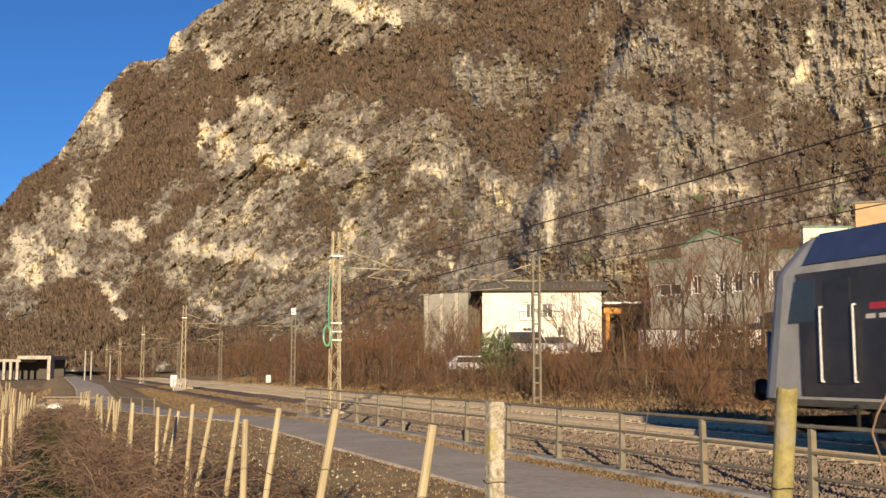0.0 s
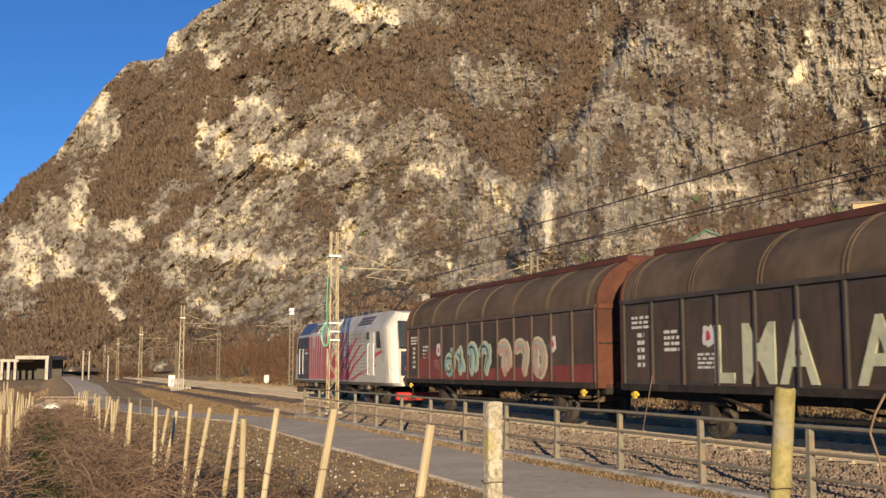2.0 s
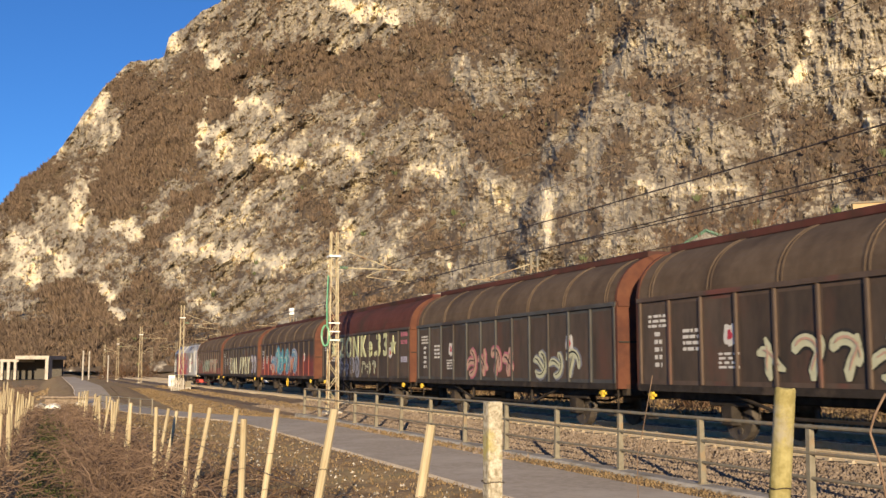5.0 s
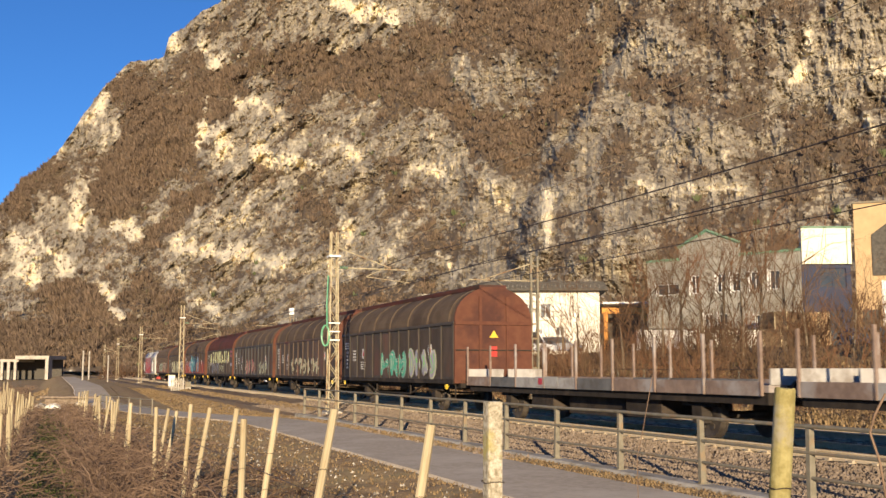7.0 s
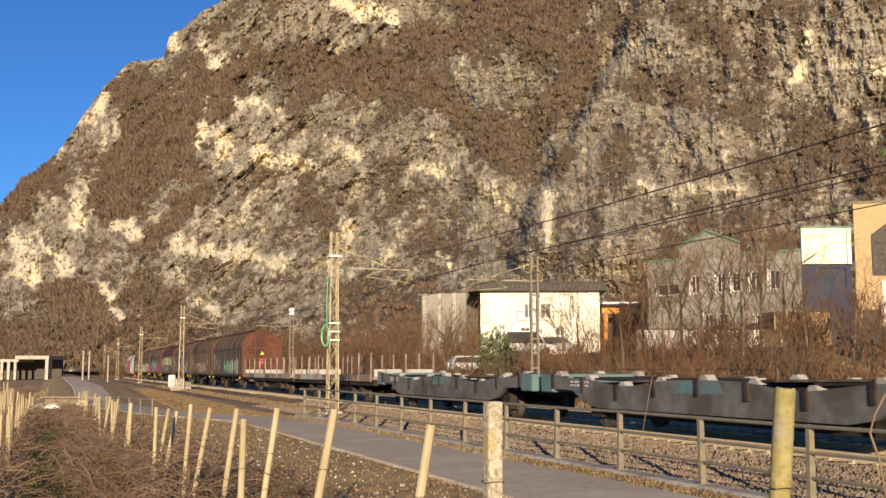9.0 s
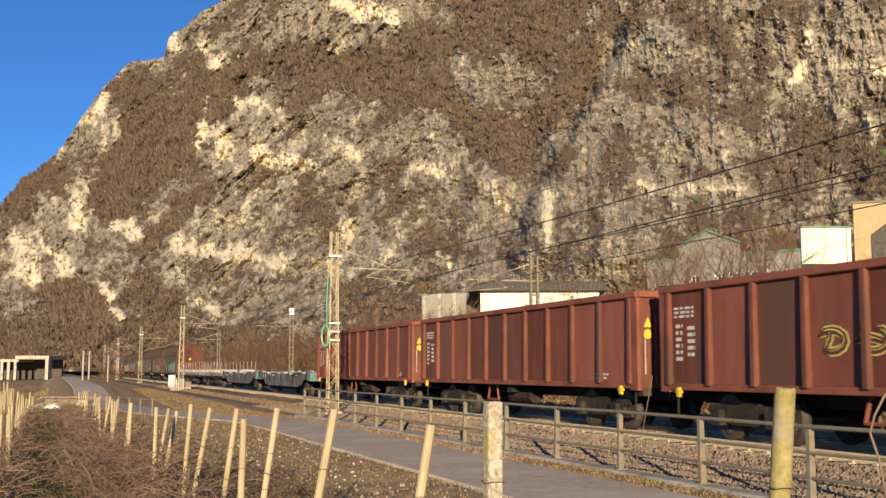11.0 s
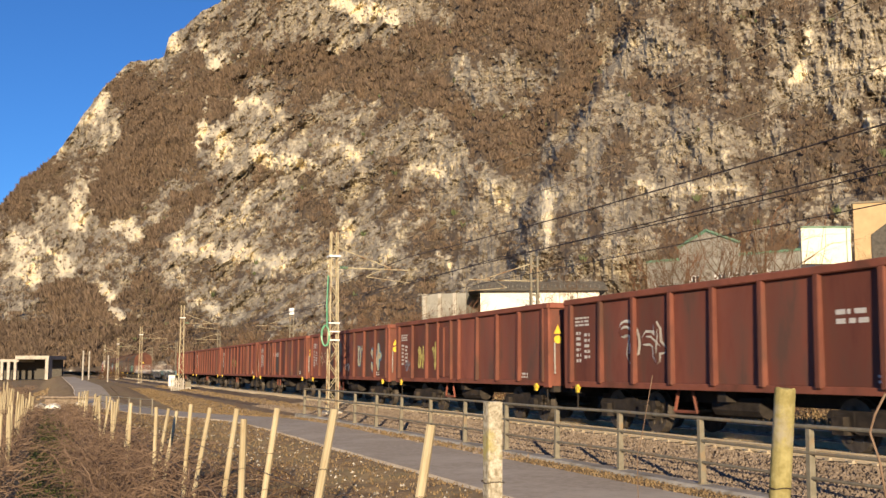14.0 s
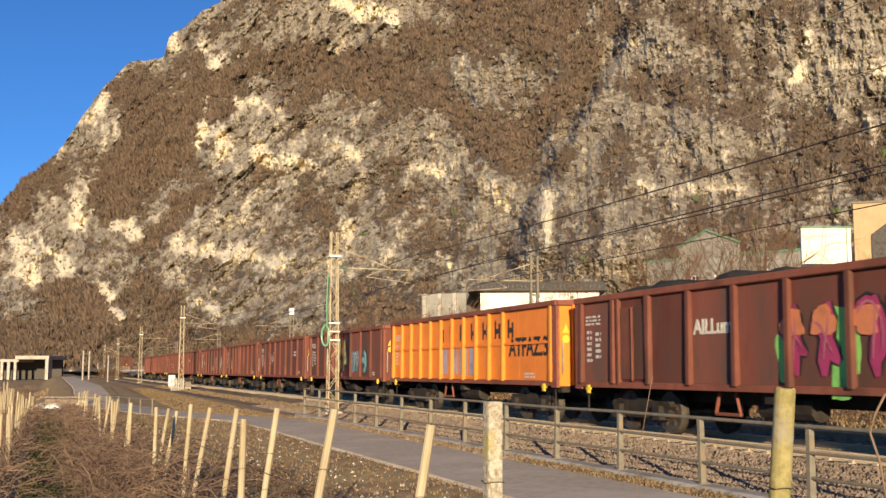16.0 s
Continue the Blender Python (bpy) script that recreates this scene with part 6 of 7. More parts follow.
def car_carrier(front, rear, label):
    ob, h = start_thing("car_carrier_wagon", front, rear, label, "wagon")
    n = 24
    ys = [-h + 2 * h * k / n for k in range(n + 1)]

    def top(y):
        u = abs(y) / h
        return 1.24 - 0.18 * math.exp(-((u - 0.42) / 0.18) ** 2) + 0.14 * smooth((u - 0.8) / 0.2)

    def low(y):
        u = abs(y) / h
        return 0.52 + 0.42 * smooth((u - 0.62) / 0.15)

    for sx in (-1, 1):
        bm = bmesh.new()
        for x in (sx * 1.30, sx * 1.42):
            for k in range(n):
                f = [bm.verts.new((x, ys[k], low(ys[k]))), bm.verts.new((x, ys[k + 1], low(ys[k + 1]))), bm.verts.new((x, ys[k + 1], top(ys[k + 1]))), bm.verts.new((x, ys[k], top(ys[k])))]
                bm.faces.new(f)
        for k in range(n):
            for g in (top, low):
                bm.faces.new([bm.verts.new((x, y, g(y))) for x, y in ((sx * 1.30, ys[k]), (sx * 1.42, ys[k]), (sx * 1.42, ys[k + 1]), (sx * 1.30, ys[k + 1]))])
        bmesh.ops.remove_doubles(bm, verts=bm.verts, dist=0.001)
        bmesh.ops.recalc_face_normals(bm, faces=bm.faces)
        part("side_beam", bm, MAT["deck_grey"], ob, "weathered grey-blue side beam")
        for k in range(9):
            y = -h + 0.8 + (2 * h - 1.6) * k / 8
            bm = bmesh.new()
            z = float(top(y))
            v = box(bm, sx * 1.05, y - 0.2, z - 0.02, sx * 1.28, y + 0.2, z + 0.11)
            for q in v:
                if q.co.z > z + 0.05:
                    q.co.y = y + (q.co.y - y) * 0.35
            part("wheel_chock", bm, MAT["board_white"], ob, "pale metal wheel chock")
            part("bracket", boxes((sx * 1.42, y - 0.06, z - 0.34, sx * 1.47, y + 0.06, z + 0.05)), MAT["underframe"], ob)
    for e in (-1, 1):
        for u, w in ((0.62, 0.36), (0.12, 0.36)):
            y = e * h * u
            bm = boxes((-1.2, y - h * w / 2, 1.14, 1.2, y + h * w / 2, 1.19))
            for v in bm.verts:
                v.co.z += 0.16 * (v.co.y - y) / h * e + 0.05
            part("deck_plate", bm, MAT["underframe"], ob, "dark ramped deck plate")
        part("end_panel", boxes((-1.43, e * h - 0.75 * (e > 0), 0.85, 1.43, e * h + 0.75 * (e < 0), 1.34), bevel=0.03), MAT["turquoise"], ob, "faded turquoise end panel")
        wheelset(ob, e * (h - 2.6), 0.42)
        for sx in (-1, 1):
            part("axle_guard", boxes((sx * 1.0 - 0.1, e * (h - 2.6) - 0.3, 0.28, sx * 1.0 + 0.1, e * (h - 2.6) + 0.3, 0.8)), MAT["underframe"], ob)
    part("centre_sill", boxes((-0.4, -h, 0.7, 0.4, h, 1.1), (-0.9, -h * 0.58, 0.30, 0.9, h * 0.58, 0.70)), MAT["underframe"], ob)
    plates(ob, "patch", [[(0.9, 0.95), (-0.9, 0.95), (-0.7, 1.22), (0.6, 1.22)]], -1.42, "turquoise", "faded turquoise patch", 0.006)
    buffers(ob, h)
    bar_writing(ob, h - 1.8, 1.12, 1.0, 2, 0.09, -1.42)
    return ob


def locomotive(front, rear):
    ob, h = start_thing("electric_locomotive", front, rear, "silver electric locomotive with red zebra stripes, pantograph raised", "locomotive", "locomotive of the train")
    prof = [(-1.30, 0.80), (-1.48, 0.93), (-1.48, 3.18), (-1.42, 3.32), (-0.98, 3.92), (0.98, 3.92), (1.42, 3.32), (1.48, 3.18), (1.48, 0.93), (1.30, 0.80)]

    def section(y, width, rake, direction, drop=0.0):
        out = []
        for x, z in prof:
            zz = z - drop * max(0, (z - 3.0))
            out.append((x * width, direction * (y - rake * max(0.0, zz - 1.95) - 0.18 * max(0.0, 1.3 - zz)), zz))
        return out

    steps = ((0.0, 0.74, 0.40, 0.16), (0.06, 0.82, 0.40, 0.13), (0.18, 0.895, 0.40, 0.10), (0.36, 0.945, 0.39, 0.07), (0.62, 0.98, 0.36, 0.03), (1.45, 1.0, 0.22, 0.0), (2.4, 1.0, 0.0, 0.0))
    rows = [section(h - back, width, rake, -1, drop) for back, width, rake, drop in steps] + [section(h - back, width, rake, 1, drop) for back, width, rake, drop in steps[::-1]]
    bm = bmesh.new()
    vs = [[bm.verts.new(p) for p in row] for row in rows]
    for a, b in zip(vs, vs[1:]):
        for i in range(len(a)):
            j = (i + 1) % len(a)
            bm.faces.new((a[i], a[j], b[j], b[i]))
    bm.faces.new(vs[0])
    bm.faces.new(vs[-1][::-1])
    bmesh.ops.triangulate(bm, faces=[f for f in bm.faces if len(f.verts) > 4])
    bmesh.ops.recalc_face_normals(bm, faces=bm.faces)
    part("body", bm, MAT["loco_silver"], ob)
    X = -1.482
    # cab ends
    part("rear_nose", nose_shell(rows[:4]), MAT["loco_white"], ob, "off-white rear cab nose")
    for e in (-1, 1):
        z0, z1 = 2.35, 3.45
        y0, y1 = e * (h - 0.40 * (z0 - 1.95) + 0.03), e * (h - 0.40 * (z1 - 1.95) + 0.03)
        bm = bmesh.new()
        f = [bm.verts.new(p) for p in ((-1.08, y0, z0), (1.08, y0, z0), (1.02, y1, z1), (-1.02, y1, z1))]
        bm.faces.new(f)
        r = bmesh.ops.extrude_face_region(bm, geom=list(bm.faces))
        bmesh.ops.translate(bm, verts=[v for v in r["geom"] if isinstance(v, bmesh.types.BMVert)], vec=(0, -e * 0.05, 0))
        bmesh.ops.recalc_face_normals(bm, faces=bm.faces)
        part("windscreen", bm, MAT["window_dark"], ob, "dark raked windscreen")
        part("lower_front", boxes((-1.05, e * (h - 0.02) - 0.02, 1.25, 1.05, e * (h + 0.02) + 0.02, 2.2), bevel=0.01), MAT["loco_blue"], ob, "dark blue lower front panel")
        for x in (-0.75, 0.75):
            bm = bmesh.new()
            rod(bm, (x, e * (h - 0.05), 1.5), (x, e * (h + 0.09), 1.5), 0.14, None, 14)
            part("headlight", bm, MAT["window_dark"] if e > 0 else MAT["stripe_red"], ob)
        part("plough", boxes((-1.2, e * (h - 0.3), 0.24, 1.2, e * (h - 0.02), 0.56), bevel=0.04), MAT["plough_red"] if e < 0 else MAT["underframe"], ob, "red snow plough" if e < 0 else "")
    # dark front cab side
    plates(ob, "cab_side", [[(h - 1.5, 0.98), (h - 4.1, 0.98), (h - 4.1, 3.18), (h - 1.45, 3.18), (h - 1.5, 2.6)]], X, "loco_black", "black front cab side")
    bm = bmesh.new()
    f = [bm.verts.new(p) for p in ((-1.43, h - 1.6, 3.33), (-1.43, h - 4.1, 3.33), (-0.995, h - 4.1, 3.925), (-0.995, h - 1.55, 3.925))]
    bm.faces.new(f)
    bmesh.ops.translate(bm, verts=bm.verts, vec=(-0.012, 0, 0.01))
    r = bmesh.ops.extrude_face_region(bm, geom=list(bm.faces))
    bmesh.ops.translate(bm, verts=[v for v in r["geom"] if isinstance(v, bmesh.types.BMVert)], vec=(0.006, 0, -0.006))
    bmesh.ops.recalc_face_normals(bm, faces=bm.faces)
    part("cab_roof", bm, MAT["loco_blue"], ob, "dark blue cab roof flank")
    plates(ob, "side_window", [[(h - 1.22, 2.3), (h - 1.95, 2.3), (h - 1.95, 3.05), (h - 1.42, 3.05)]], X - 0.006, "window_dark", "cab side window", 0.004)
    plates(ob, "side_window", [[(-h + 1.35, 2.35), (-h + 2.05, 2.35), (-h + 2.05, 3.05), (-h + 1.6, 3.05)]], X, "window_dark", "cab side window", 0.008)
    plates(ob, "cab_door", [[(h - 2.2, 1.2), (h - 2.85, 1.2), (h - 2.85, 3.0), (h - 2.2, 3.0)]], X - 0.006, "loco_black", "black cab door", 0.012)
    plates(ob, "cab_door", [[(-h + 2.35, 1.2), (-h + 3.0, 1.2), (-h + 3.0, 3.02), (-h + 2.35, 3.02)]], X, "loco_white", "pale cab door", 0.02)
    plates(ob, "mirror", [[(-h + 3.1, 2.75), (-h + 3.45, 2.75), (-h + 3.45, 3.05), (-h + 3.1, 3.05)]], X, "loco_black", "folded mirror", 0.03)
    for y in (h - 2.12, h - 2.95, -h + 2.25, -h + 3.1):
        part("handrail", rods([((X - 0.06, y, 1.25), (X - 0.06, y, 2.55)), ((X, y, 1.25), (X - 0.06, y, 1.25)), ((X, y, 2.55), (X - 0.06, y, 2.55))], 0.015), MAT["white_metal"], ob)
    bar_writing(ob, h - 3.2, 2.3, 0.7, 1, 0.14, X - 0.006)
    plates(ob, "emblem", [[(h - 3.3, 2.45), (h - 3.9, 2.45), (h - 3.9, 2.56), (h - 3.3, 2.56)]], X - 0.006, "stripe_red", "", 0.004)
    # stripes fanning over the fluted side
    for i in range(20):
        yb = h - 4.25 - 0.455 * i
        lean = 0.05 + 0.0105 * i * i
        zt = 3.16 if i < 15 else 3.16 - 0.30 * (i - 14)
        zb = 1.0
        w0, w1 = (0.30 + 0.010 * i) * (1 if i % 3 else 0.75), 0.22 + 0.004 * i
        if i % 4 == 2:
            zt -= 0.55
        m = 0.5
        ym = yb - lean * 0.36
        plates(ob, "stripe", [[(yb + w0 / 2, zb), (yb - w0 / 2, zb), (ym - (w0 + w1) / 4, zb + (zt - zb) * m), (yb - lean - w1 / 2, zt), (yb - lean + w1 / 2, zt), (ym + (w0 + w1) / 4, zb + (zt - zb) * m)]], X, "stripe_red", "", 0.005)
    plates(ob, "stripe", [[(-h + 2.25, 1.95), (-h + 1.25, 2.18), (-h + 1.2, 2.28), (-h + 2.25, 2.12)]], X, "stripe_red", "", 0.005)
    # raised dark strips: shadow lines of the fluting, put in as colour
    for k in range(12):
        z = 1.24 + 0.16 * k
        part("fluting", boxes((X - 0.007, -h + 3.6, z, X + 0.002, h - 4.12, z + 0.012)), MAT["wagon_grey"], ob, "thin dark strip drawn as the shade of a groove")
    # roof
    part("roof_edge", boxes((-1.46, -h + 2.4, 3.17, -1.40, h - 4.1, 3.22)), MAT["loco_black"], ob)
    for y in (h - 6.0, h - 9.6):
        part("roof_joint", rods([((-1.46, y, 3.30), (-0.99, y, 3.945))], 0.03, 5), MAT["loco_white"], ob)
    for y0 in (h - 4.3, -h + 3.2):
        g = empty("louvre")
        g.parent = ob
        for row in range(3):
            for k in range(6):
                t = 0.2 + 0.22 * row
                x, z = -1.43 + 0.44 * t, 3.33 + 0.6 * t
                o = part("slot", boxes((-0.02, -0.14, -0.05, 0.02, 0.14, 0.05)), MAT["loco_black"], g)
                o.location = (x, y0 - 0.2 - 0.36 * k if y0 > 0 else y0 + 0.2 + 0.36 * k, z)
                o.rotation_euler = (0, radians(36), 0)
    part("roof_rail", rods([((-0.9, -h + 3.0, 4.12), (-0.9, h - 4.0, 4.12))] + [((-0.9, -h + 3.0 + 1.1 * k, 3.9), (-0.9, -h + 3.0 + 1.1 * k, 4.12)) for k in range(11)], 0.02, 5), MAT["galvanised"], ob)
    for b in ((-0.6, -3.5, 3.92, 0.6, -1.5, 4.14), (-0.5, 0.5, 3.92, 0.6, 3.2, 4.08), (-0.3, 3.8, 3.92, 0.4, 4.8, 4.2)):
        part("roof_box", boxes(b, bevel=0.04), MAT["loco_black"], ob)
    for k in range(4):
        bm = bmesh.new()
        for j in range(4):
            rod(bm, (0.45, -4.4 + 2.1 * k, 3.92 + 0.08 * j), (0.45, -4.4 + 2.1 * k, 3.99 + 0.08 * j), 0.09, 0.06, 8)
        part("insulator", bm, MAT["end_rust"], ob)
    for yc, up in ((-h + 3.9, True), (h - 4.9, False)):
        zt = 5.04 if up else 4.28
        kn = 4.55 if up else 4.16
        p = part("pantograph", rods([((-0.45, yc + 0.7, 4.0), (0.45, yc + 0.7, 4.0)), ((0, yc + 0.7, 4.02), (0, yc - 1.1, kn)), ((-0.1, yc - 1.1, kn), (-0.42, yc + 0.2, zt)), ((0.1, yc - 1.1, kn), (0.42, yc + 0.2, zt)), ((-0.35, yc - 0.1, 4.0), (0.35, yc - 0.1, 4.0)),
                                          ((-0.35, yc - 0.1, 4.0), (-0.35, yc + 0.7, 4.0)), ((0.35, yc - 0.1, 4.0), (0.35, yc + 0.7, 4.0))], 0.035, 6), MAT["loco_black"], ob, "raised dark pantograph" if up else "folded dark pantograph")
        part("contact_strip", rods([((-0.55, yc + 0.2, zt), (0.55, yc + 0.2, zt)), ((-0.55, yc + 0.2, zt), (-0.8, yc + 0.2, zt - 0.2)), ((0.55, yc + 0.2, zt), (0.8, yc + 0.2, zt - 0.2)), ((-0.55, yc + 0.45, zt), (0.55, yc + 0.45, zt))], 0.03, 6), MAT["loco_black"], p)
    # running gear
    part("underframe", boxes((-1.2, -h + 0.6, 0.75, 1.2, h - 0.6, 1.0), (-1.25, -1.7, 0.35, 1.25, 1.7, 0.95)), MAT["underframe"], ob)
    for y in (h - 4.4, -h + 4.4):
        b = bogie(ob, y, 2.6, 0.58)
        part("damper", rods([((-1.28, -0.9, 0.5), (-1.28, 0.4, 0.75)), ((-1.28, 0.9, 0.5), (-1.28, 0.5, 0.95))], 0.06, 8), MAT["underframe"], b)
        for k in (-0.45, 0.45):
            part("coil_spring", rods([((-1.22, k, 0.62), (-1.22, k, 1.0))], 0.13, 10), MAT["wheel_steel"], b)
    for y in (h - 2.5, -h + 2.7):
        part("cab_steps", boxes((-1.45, y - 0.3, 0.45, -1.2, y + 0.3, 0.49), (-1.48, y - 0.3, 0.75, -1.2, y + 0.3, 0.79), (-1.4, y - 0.32, 0.45, -1.36, y - 0.28, 1.1)), MAT["underframe"], ob)
    buffers(ob, h)
    return ob


def nose_shell(rows):
    """A skin 6 mm outside the first body sections, from the nose back."""
    bm = bmesh.new()
    out = []
    for row in rows:
        out.append([bm.verts.new((x * 1.004 + math.copysign(0.003, x), y - 0.006, z + 0.004)) for x, y, z in row])
    for a, b in zip(out, out[1:]):
        for i in range(1, len(a) - 2):
            bm.faces.new((a[i], a[i + 1], b[i + 1], b[i]))
    a = out[0]
    cap = bm.faces.new([bm.verts.new(v.co) for v in a])
    bmesh.ops.triangulate(bm, faces=[cap])
    bmesh.ops.delete(bm, geom=[v for v in bm.verts if not v.link_faces], context="VERTS")
    bmesh.ops.recalc_face_normals(bm, faces=bm.faces)
    return bm


locomotive(17.4, -1.3)

w, h = covered_wagon(-3.15, -18.5, "wagon_brown", "end_rust", "roof_brown", "brown sliding-wall covered wagon with pale graffiti")
plates(w, "panel_paint", [[(h - 1.3, 1.16), (h - 3.9, 1.16), (h - 3.9, 1.75), (h - 3.0, 2.5), (h - 1.3, 1.7)]], -SIDE, "wagon_red", "worn red paint", 0.004)
plates(w, "panel_paint", [[(h - 3.9, 1.14), (-h + 0.3, 1.14), (-h + 0.3, 1.6), (h - 3.9, 1.42)]], -SIDE, "wagon_red", "worn red paint", 0.003)
throw_up(w, h - 4.2, 1.2, 4.2, 1.1, 4, "spray_mint", "spray_cream", "spray_black", seed=11)
throw_up(w, h - 8.8, 1.2, 3.6, 1.1, 3, "spray_peach", "spray_cream", "spray_mint", seed=21)
w, h = covered_wagon(-19.65, -35.1, "wagon_dark", "end_rust", "roof_brown", "dark brown sliding-wall covered wagon with white graffiti")
for ch, d in zip("LMAAPHY", (3.75, 4.7, 5.95, 8.0, 9.2, 10.3, 11.4)):
    letters(w, ch, h - d, 1.22, 1.62, "spray_cream", squeeze=0.92, fat=0.035)
throw_up(w, h - 12.6, 1.18, 2.4, 1.25, 2, "spray_lilac", "spray_black", "spray_white", seed=31)
w, h = covered_wagon(-36.2, -51.6, "wagon_red", "end_rust", "roof_brown", "red sliding-wall covered wagon with blue graffiti")
throw_up(w, h - 3.6, 1.22, 7.6, 1.0, 7, "spray_peach", "spray_orange", "spray_lilac", seed=41)
throw_up(w, h - 3.7, 1.25, 7.6, 1.35, 4, "spray_blue", "spray_lilac", "spray_white", x=-SIDE - 0.032, seed=47)
throw_up(w, h - 5.4, 1.3, 3.6, 1.45, 3, "spray_cyan", "spray_blue", "spray_white", x=-SIDE - 0.066, seed=49)
bm = bmesh.new()
ring = [(-1.5, -h + 6.4 + 0.22 * math.cos(a), 0.75 + 0.22 * math.sin(a)) for a in np.linspace(0, 2 * math.pi, 15)]
part("brake_wheel", rods(list(zip(ring, ring[1:])), 0.025, 5), MAT["lever_yellow"], w, "yellow brake handwheel")
w, h = covered_wagon(-53.3, -67.4, "wagon_dark", "end_rust", "roof_red", "dark covered wagon with maroon roof, pale sprayed letters", 10, False)
star(w, h - 2.30, 2.42, 0.42, "spray_lime")
for ch, d in zip("ZONKe.33", (3.40, 4.55, 5.75, 7.05, 8.25, 9.2, 9.5, 10.5)):
    letters(w, ch, h - d, 2.05, 1.27, "spray_lime", squeeze=1.05, fat=0.03)
star(w, -h + 2.2, 2.42, 0.42, "spray_lime")
throw_up(w, h - 2.6, 1.15, 4.3, 0.85, 5, "spray_grey", "spray_lilac", "spray_black", seed=51)
throw_up(w, h - 7.2, 1.25, 2.4, 0.6, 3, "spray_cream", "spray_black", "spray_black", seed=55)
bar_writing(w, -h + 1.2, 2.75, 0.8, 2, 0.3, -SIDE, "spray_pink")
bar_writing(w, -h + 1.2, 1.75, 0.8, 1, 0.4, -SIDE, "spray_lilac")
w, h = covered_wagon(-68.2, -83.3, "wagon_grey", "end_rust", "roof_brown", "grey-brown sliding-wall covered wagon with peach graffiti")
throw_up(w, h - 5.0, 1.2, 4.0, 0.95, 4, "spray_peach", "spray_pink", "spray_black", seed=61)
throw_up(w, h - 10.2, 1.2, 3.0, 0.8, 3, "spray_cream", "spray_grey", "spray_black", seed=65)
w, h = covered_wagon(-84.2, -99.2, "wagon_brown", "end_rust", "roof_brown", "brown sliding-wall covered wagon with cream graffiti")
throw_up(w, h - 4.4, 1.2, 7.0, 0.9, 7, "spray_cream", "spray_black", "spray_peach", seed=71)
w, h = covered_wagon(-100.2, -115.2, "wagon_dark", "end_rust", "roof_brown", "dark brown covered wagon with green and silver graffiti")
throw_up(w, h - 6.2, 1.18, 3.4, 1.0, 5, "spray_green", "spray_mint", "spray_white", seed=81)
throw_up(w, h - 9.8, 1.18, 3.2, 1.05, 4, "spray_lilac", "spray_cream", "spray_leaf", seed=85)

flat_wagon(-116.2, -131.9, "low flat wagon with upright steel stanchions, empty", 3)
flat_wagon(-132.7, -148.5, "low flat wagon with stanchions and pale boards, empty", 8)
car_carrier(-149.4, -164.7, "low grey-blue car carrier wagon, empty")
car_carrier(-165.3, -180.6, "low grey-blue car carrier wagon with turquoise ends, empty")

OPEN = [(-182.3, 15.5, "rust-brown open goods wagon", 11, None), (-198.8, 15.5, "bright rust-red open goods wagon", 11, None), (-215.3, 15.8, "rust-red open goods wagon with side doors", 11, -3.4),
        (-232.0, 14.0, "rust-red open goods wagon with faded grey patches", 9, 3.0), (-247.0, 14.0, "dark rust-red open wagon with worn grey patches", 9, None), (-262.0, 13.8, "rust-red open wagon with blue and white tags", 9, 1.4),
        (-276.8, 13.5, "rust-brown open wagon with thin white tags", 9, None), (-291.3, 13.6, "rust-red open wagon with yellow and teal graffiti", 9, 2.6)]
OPENS = []
for a, l, label, ribs, door in OPEN:
    OPENS.append(open_wagon(a, a - l, "open_rust", label, ribs, door))
(w, h) = OPENS[2]
throw_up(w, h - 5.0, 1.7, 2.0, 0.5, 2, "end_rust", "spray_yellow", seed=91)
(w, h) = OPENS[3]
plates(w, "worn_patch", [blob(2.6, 1.85, 1.1, 1.0, 4), blob(1.3, 1.8, 1.0, 1.0, 7)], -SIDE, "wagon_grey", "worn grey patch", 0.004)
bar_writing(w, 3.0, 2.25, 2.2, 1, 0.42)
(w, h) = OPENS[4]
plates(w, "worn_patch", [blob(h - 4.0, 2.1, 1.2, 1.3, 5), blob(h - 5.7, 2.1, 1.3, 1.3, 8)], -SIDE, "wagon_grey", "worn grey patch", 0.004)
throw_up(w, h - 2.0, 1.6, 1.6, 0.75, 2, "open_rust", "spray_peach", "spray_cream", seed=95)
throw_up(w, h - 9.2, 1.55, 1.0, 1.0, 2, "spray_cream", "spray_blue", "spray_peach", seed=97)
throw_up(w, h - 11.2, 1.35, 1.7, 1.25, 2, "spray_cream", "spray_blue", "spray_peach", seed=99)
throw_up(w, h - 6.6, 1.35, 1.2, 0.4, 2, "spray_white", "open_panel", seed=100)
(w, h) = OPENS[5]
throw_up(w, h - 2.5, 1.45, 0.9, 0.9, 2, "spray_yellow", "open_panel", seed=107)
throw_up(w, h - 4.1, 1.4, 1.1, 1.1, 2, "spray_yellow", "open_panel", seed=109)
throw_up(w, h - 1.0, 1.4, 0.9, 0.5, 2, "spray_grey", "open_panel", seed=103)
(w, h) = OPENS[6]
throw_up(w, 4.2, 1.55, 2.4, 1.0, 2, "open_rust", "spray_white", seed=111)
bar_writing(w, -3.6, 2.4, 0.8, 2, 0.16)
(w, h) = OPENS[7]
throw_up(w, h - 3.6, 1.7, 1.6, 0.7, 2, "open_rust", "spray_lilac", seed=121)
throw_up(w, h - 5.6, 1.3, 2.0, 1.6, 2, "spray_yellow", "spray_lime", seed=123)
throw_up(w, h - 8.0, 1.35, 1.8, 0.9, 2, "spray_grey", "spray_lilac", seed=125)
throw_up(w, -h + 4.9, 1.3, 2.2, 1.0, 3, "spray_cyan", "spray_black", "spray_white", seed=127)

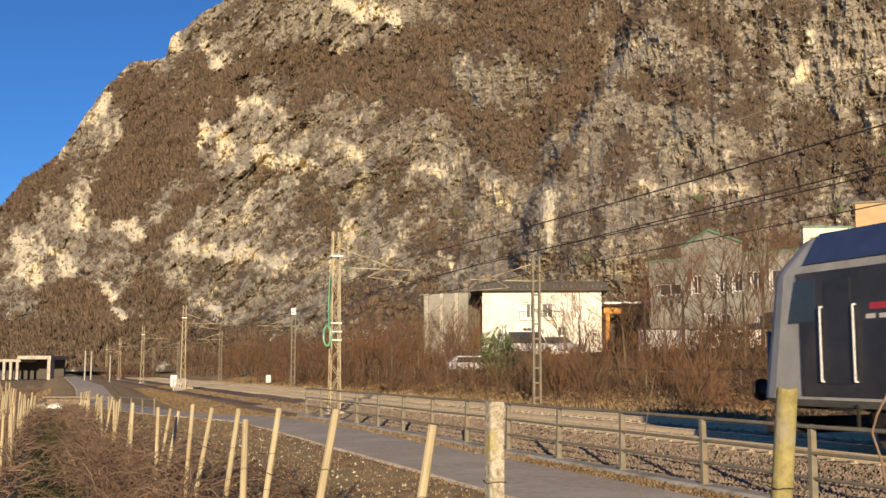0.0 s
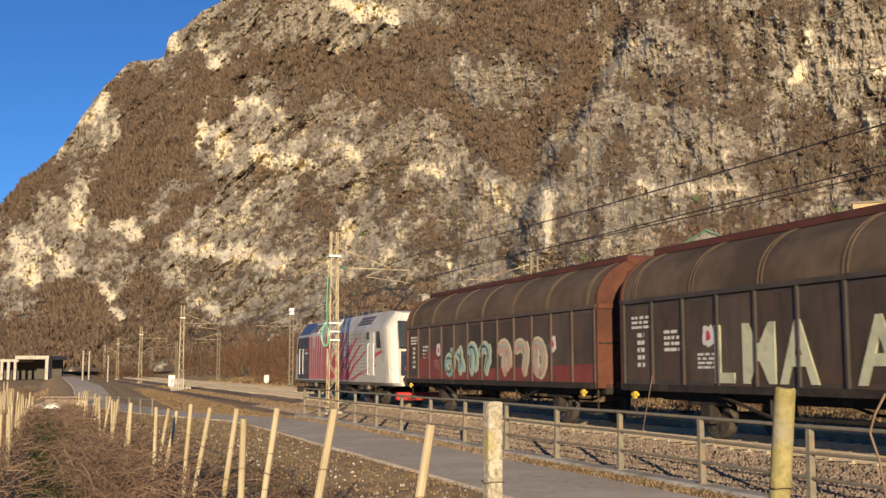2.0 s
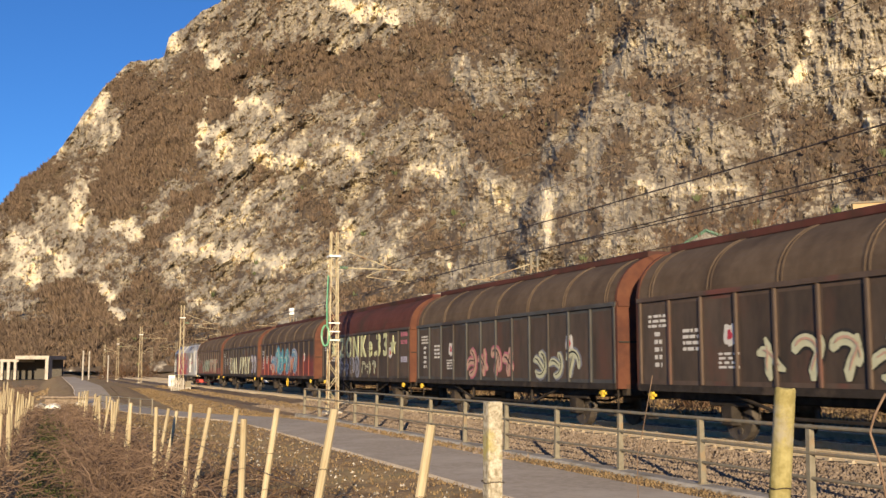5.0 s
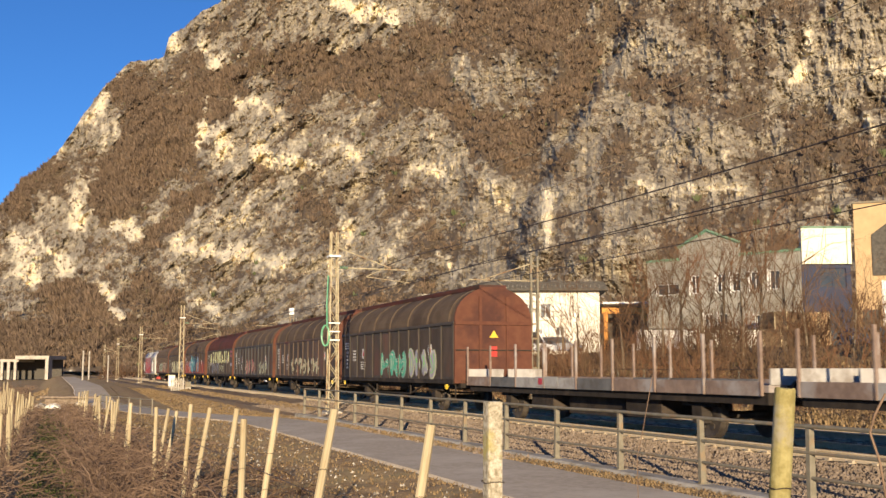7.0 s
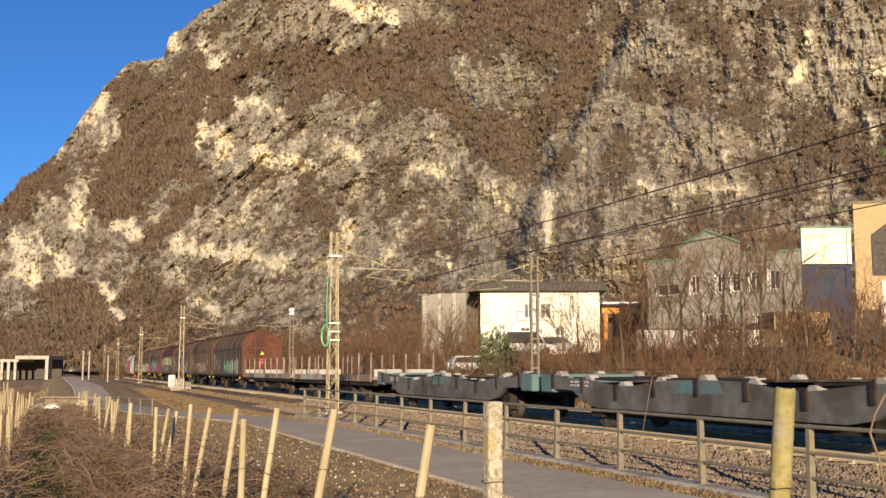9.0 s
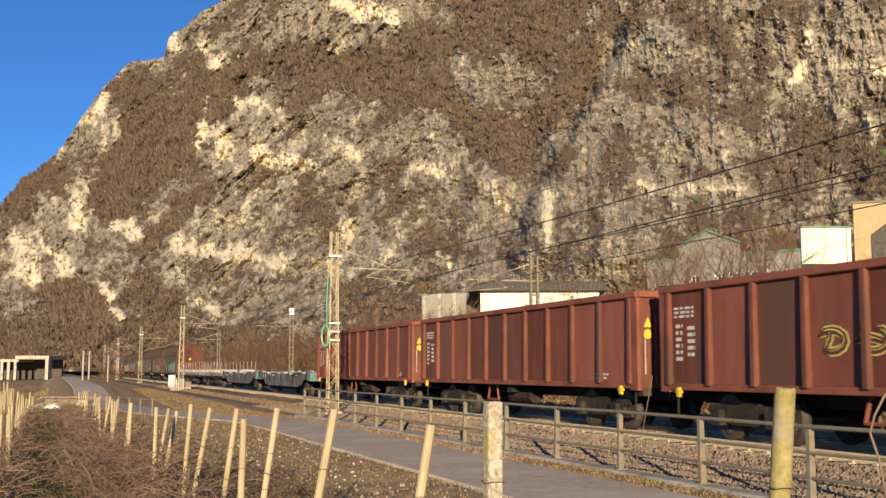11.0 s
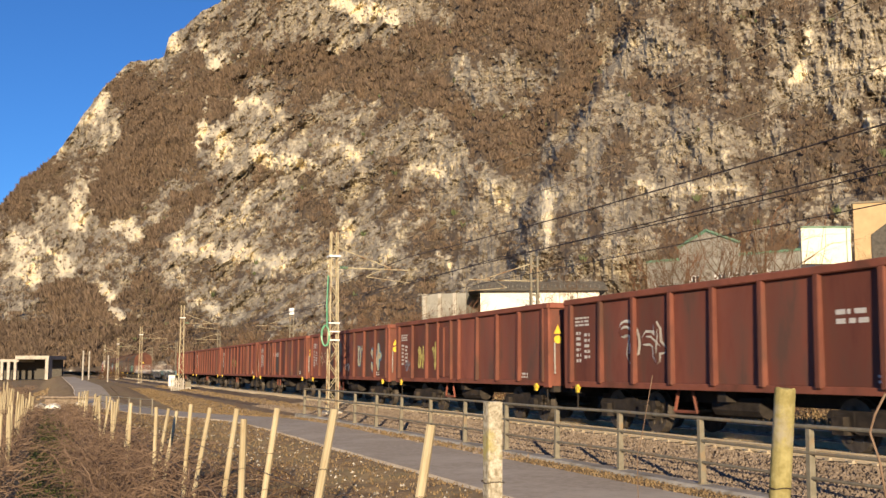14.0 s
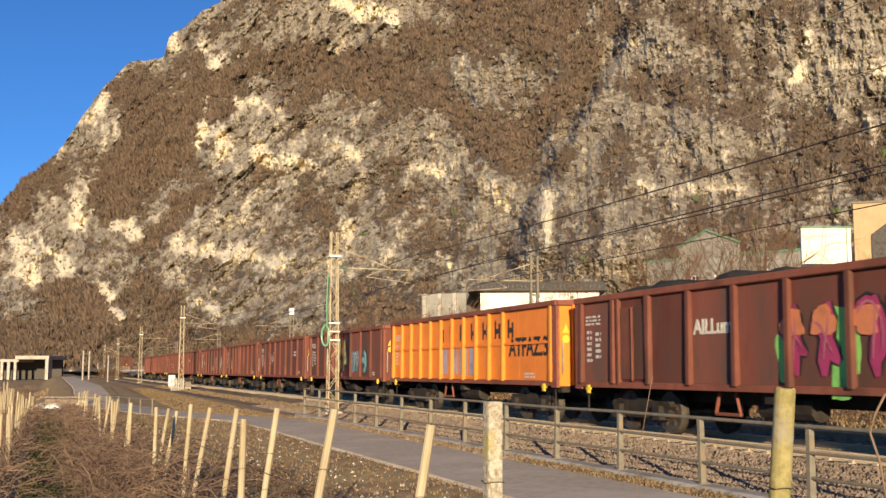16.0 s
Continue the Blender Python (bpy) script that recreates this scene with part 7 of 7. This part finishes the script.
w, h = open_wagon(-305.9, -320.9, "open_orange", "bright orange open goods wagon with dark lettering bars", 14, None, "rust_rim", 3.2, (1, 2))
bars = []
for k in range(7):
    y = 1.9 - 1.0 * k
    bars += [[(y, 2.55), (y - 0.42, 2.55), (y - 0.42, 2.70), (y, 2.70)], [(y, 2.40), (y - 0.12, 2.40), (y - 0.12, 2.95), (y, 2.95)], [(y - 0.30, 2.40), (y - 0.42, 2.40), (y - 0.42, 2.85), (y - 0.30, 2.85)]]
plates(w, "logo_mark", bars, -SIDE, "spray_black", "dark block marks", 0.006)
letters(w, "ATFAZ.3", -h + 3.3, 1.86, 0.75, "spray_black", squeeze=0.95, fat=0.015, thick=0.008)
plates(w, "worn_patch", [[(1.9 - 0.95 * k, 1.3), (1.15 - 0.95 * k, 1.3), (1.15 - 0.95 * k, 2.15), (1.9 - 0.95 * k, 2.15)] for k in range(4)], -SIDE, "spray_lilac", "buffed lilac patch", 0.006)
for sx in (-1, 1):
    part("mid_rail", boxes((sx * 1.40, -h + 0.3, 2.18, sx * 1.45, h - 0.3, 2.25)), MAT["open_orange"], w)
w, h = open_wagon(-322.0, -337.4, "open_rust", "rust-brown open wagon with red and green graffiti, loaded", 10, h - 2.7)
letters(w, "AILLum", h - 5.36, 2.2, 0.44, "spray_white", squeeze=1.0, fat=0.01, thick=0.01)
plates(w, "graffiti", [blob(h - 8.35, 1.7, 0.5, 0.9, 2)], -SIDE, "spray_leaf", "sprayed green edge", 0.006)
plates(w, "graffiti", [blob(h - 9.9, 1.75, 0.7, 1.6, 6)], -SIDE, "spray_leaf", "sprayed green edge", 0.006)
plates(w, "graffiti", [blob(h - 12.0, 2.0, 0.8, 1.6, 9)], -SIDE, "spray_leaf", "sprayed green edge", 0.006)
throw_up(w, h - 8.2, 1.25, 1.7, 1.45, 2, "spray_magenta", "spray_black", "spray_pink", x=-SIDE - 0.006, seed=131)
throw_up(w, h - 10.1, 1.25, 1.8, 1.5, 2, "spray_magenta", "spray_black", "spray_pink", x=-SIDE - 0.006, seed=137)
for y in (h - 8.6, h - 9.45, h - 10.5, h - 11.4):
    plates(w, "graffiti", [blob(y, 2.3, 0.62, 0.5, int(y * 10))], -SIDE - 0.03, "spray_orange", "sprayed orange tops", 0.006)
bm = bmesh.new()
for k in range(5):
    bmesh.ops.create_icosphere(bm, subdivisions=3, radius=1.0, matrix=Matrix.LocRotScale((0, h - 1.6 - 1.35 * k, 3.05), None, (1.15, 0.95, 0.48 + 0.08 * math.sin(k * 2.3))))
for v in bm.verts:
    v.co += v.normal * 0.07 * float(fractal(v.co.x * 2, v.co.y * 2, v.co.z * 2, 3))
part("load", bm, MAT["rubber"], w, "black tarpaulin-covered load")

dg = bpy.context.evaluated_depsgraph_get()
for ob, m in WRITING:
    me = bpy.data.meshes.new_from_object(ob.evaluated_get(dg))
    me.materials.clear()
    me.materials.append(m)
    o = new("lettering", me)
    o.parent, o.matrix_local = ob.parent, ob.matrix_local.copy()
    tagged(o, "sprayed letters")
    bpy.data.objects.remove(ob)


def run(t):
    """The distance that the train has gone by t seconds; it gathers a little speed."""
    return 20.95 * t + 0.045 * t * t


def motions():
    for ob, y in TRAIN:
        walk(ob, [(t, pose(TRACK, y + run(t), 0)) for t in (0, 2, 4, 6, 8, 10, 12, 14, 16)])
    for ob, y, r in WHEELS:
        walk(ob, [(k / 30, pose(0, y, r, -math.degrees(run(k / 30) / r))) for k in range(481)])


motions()
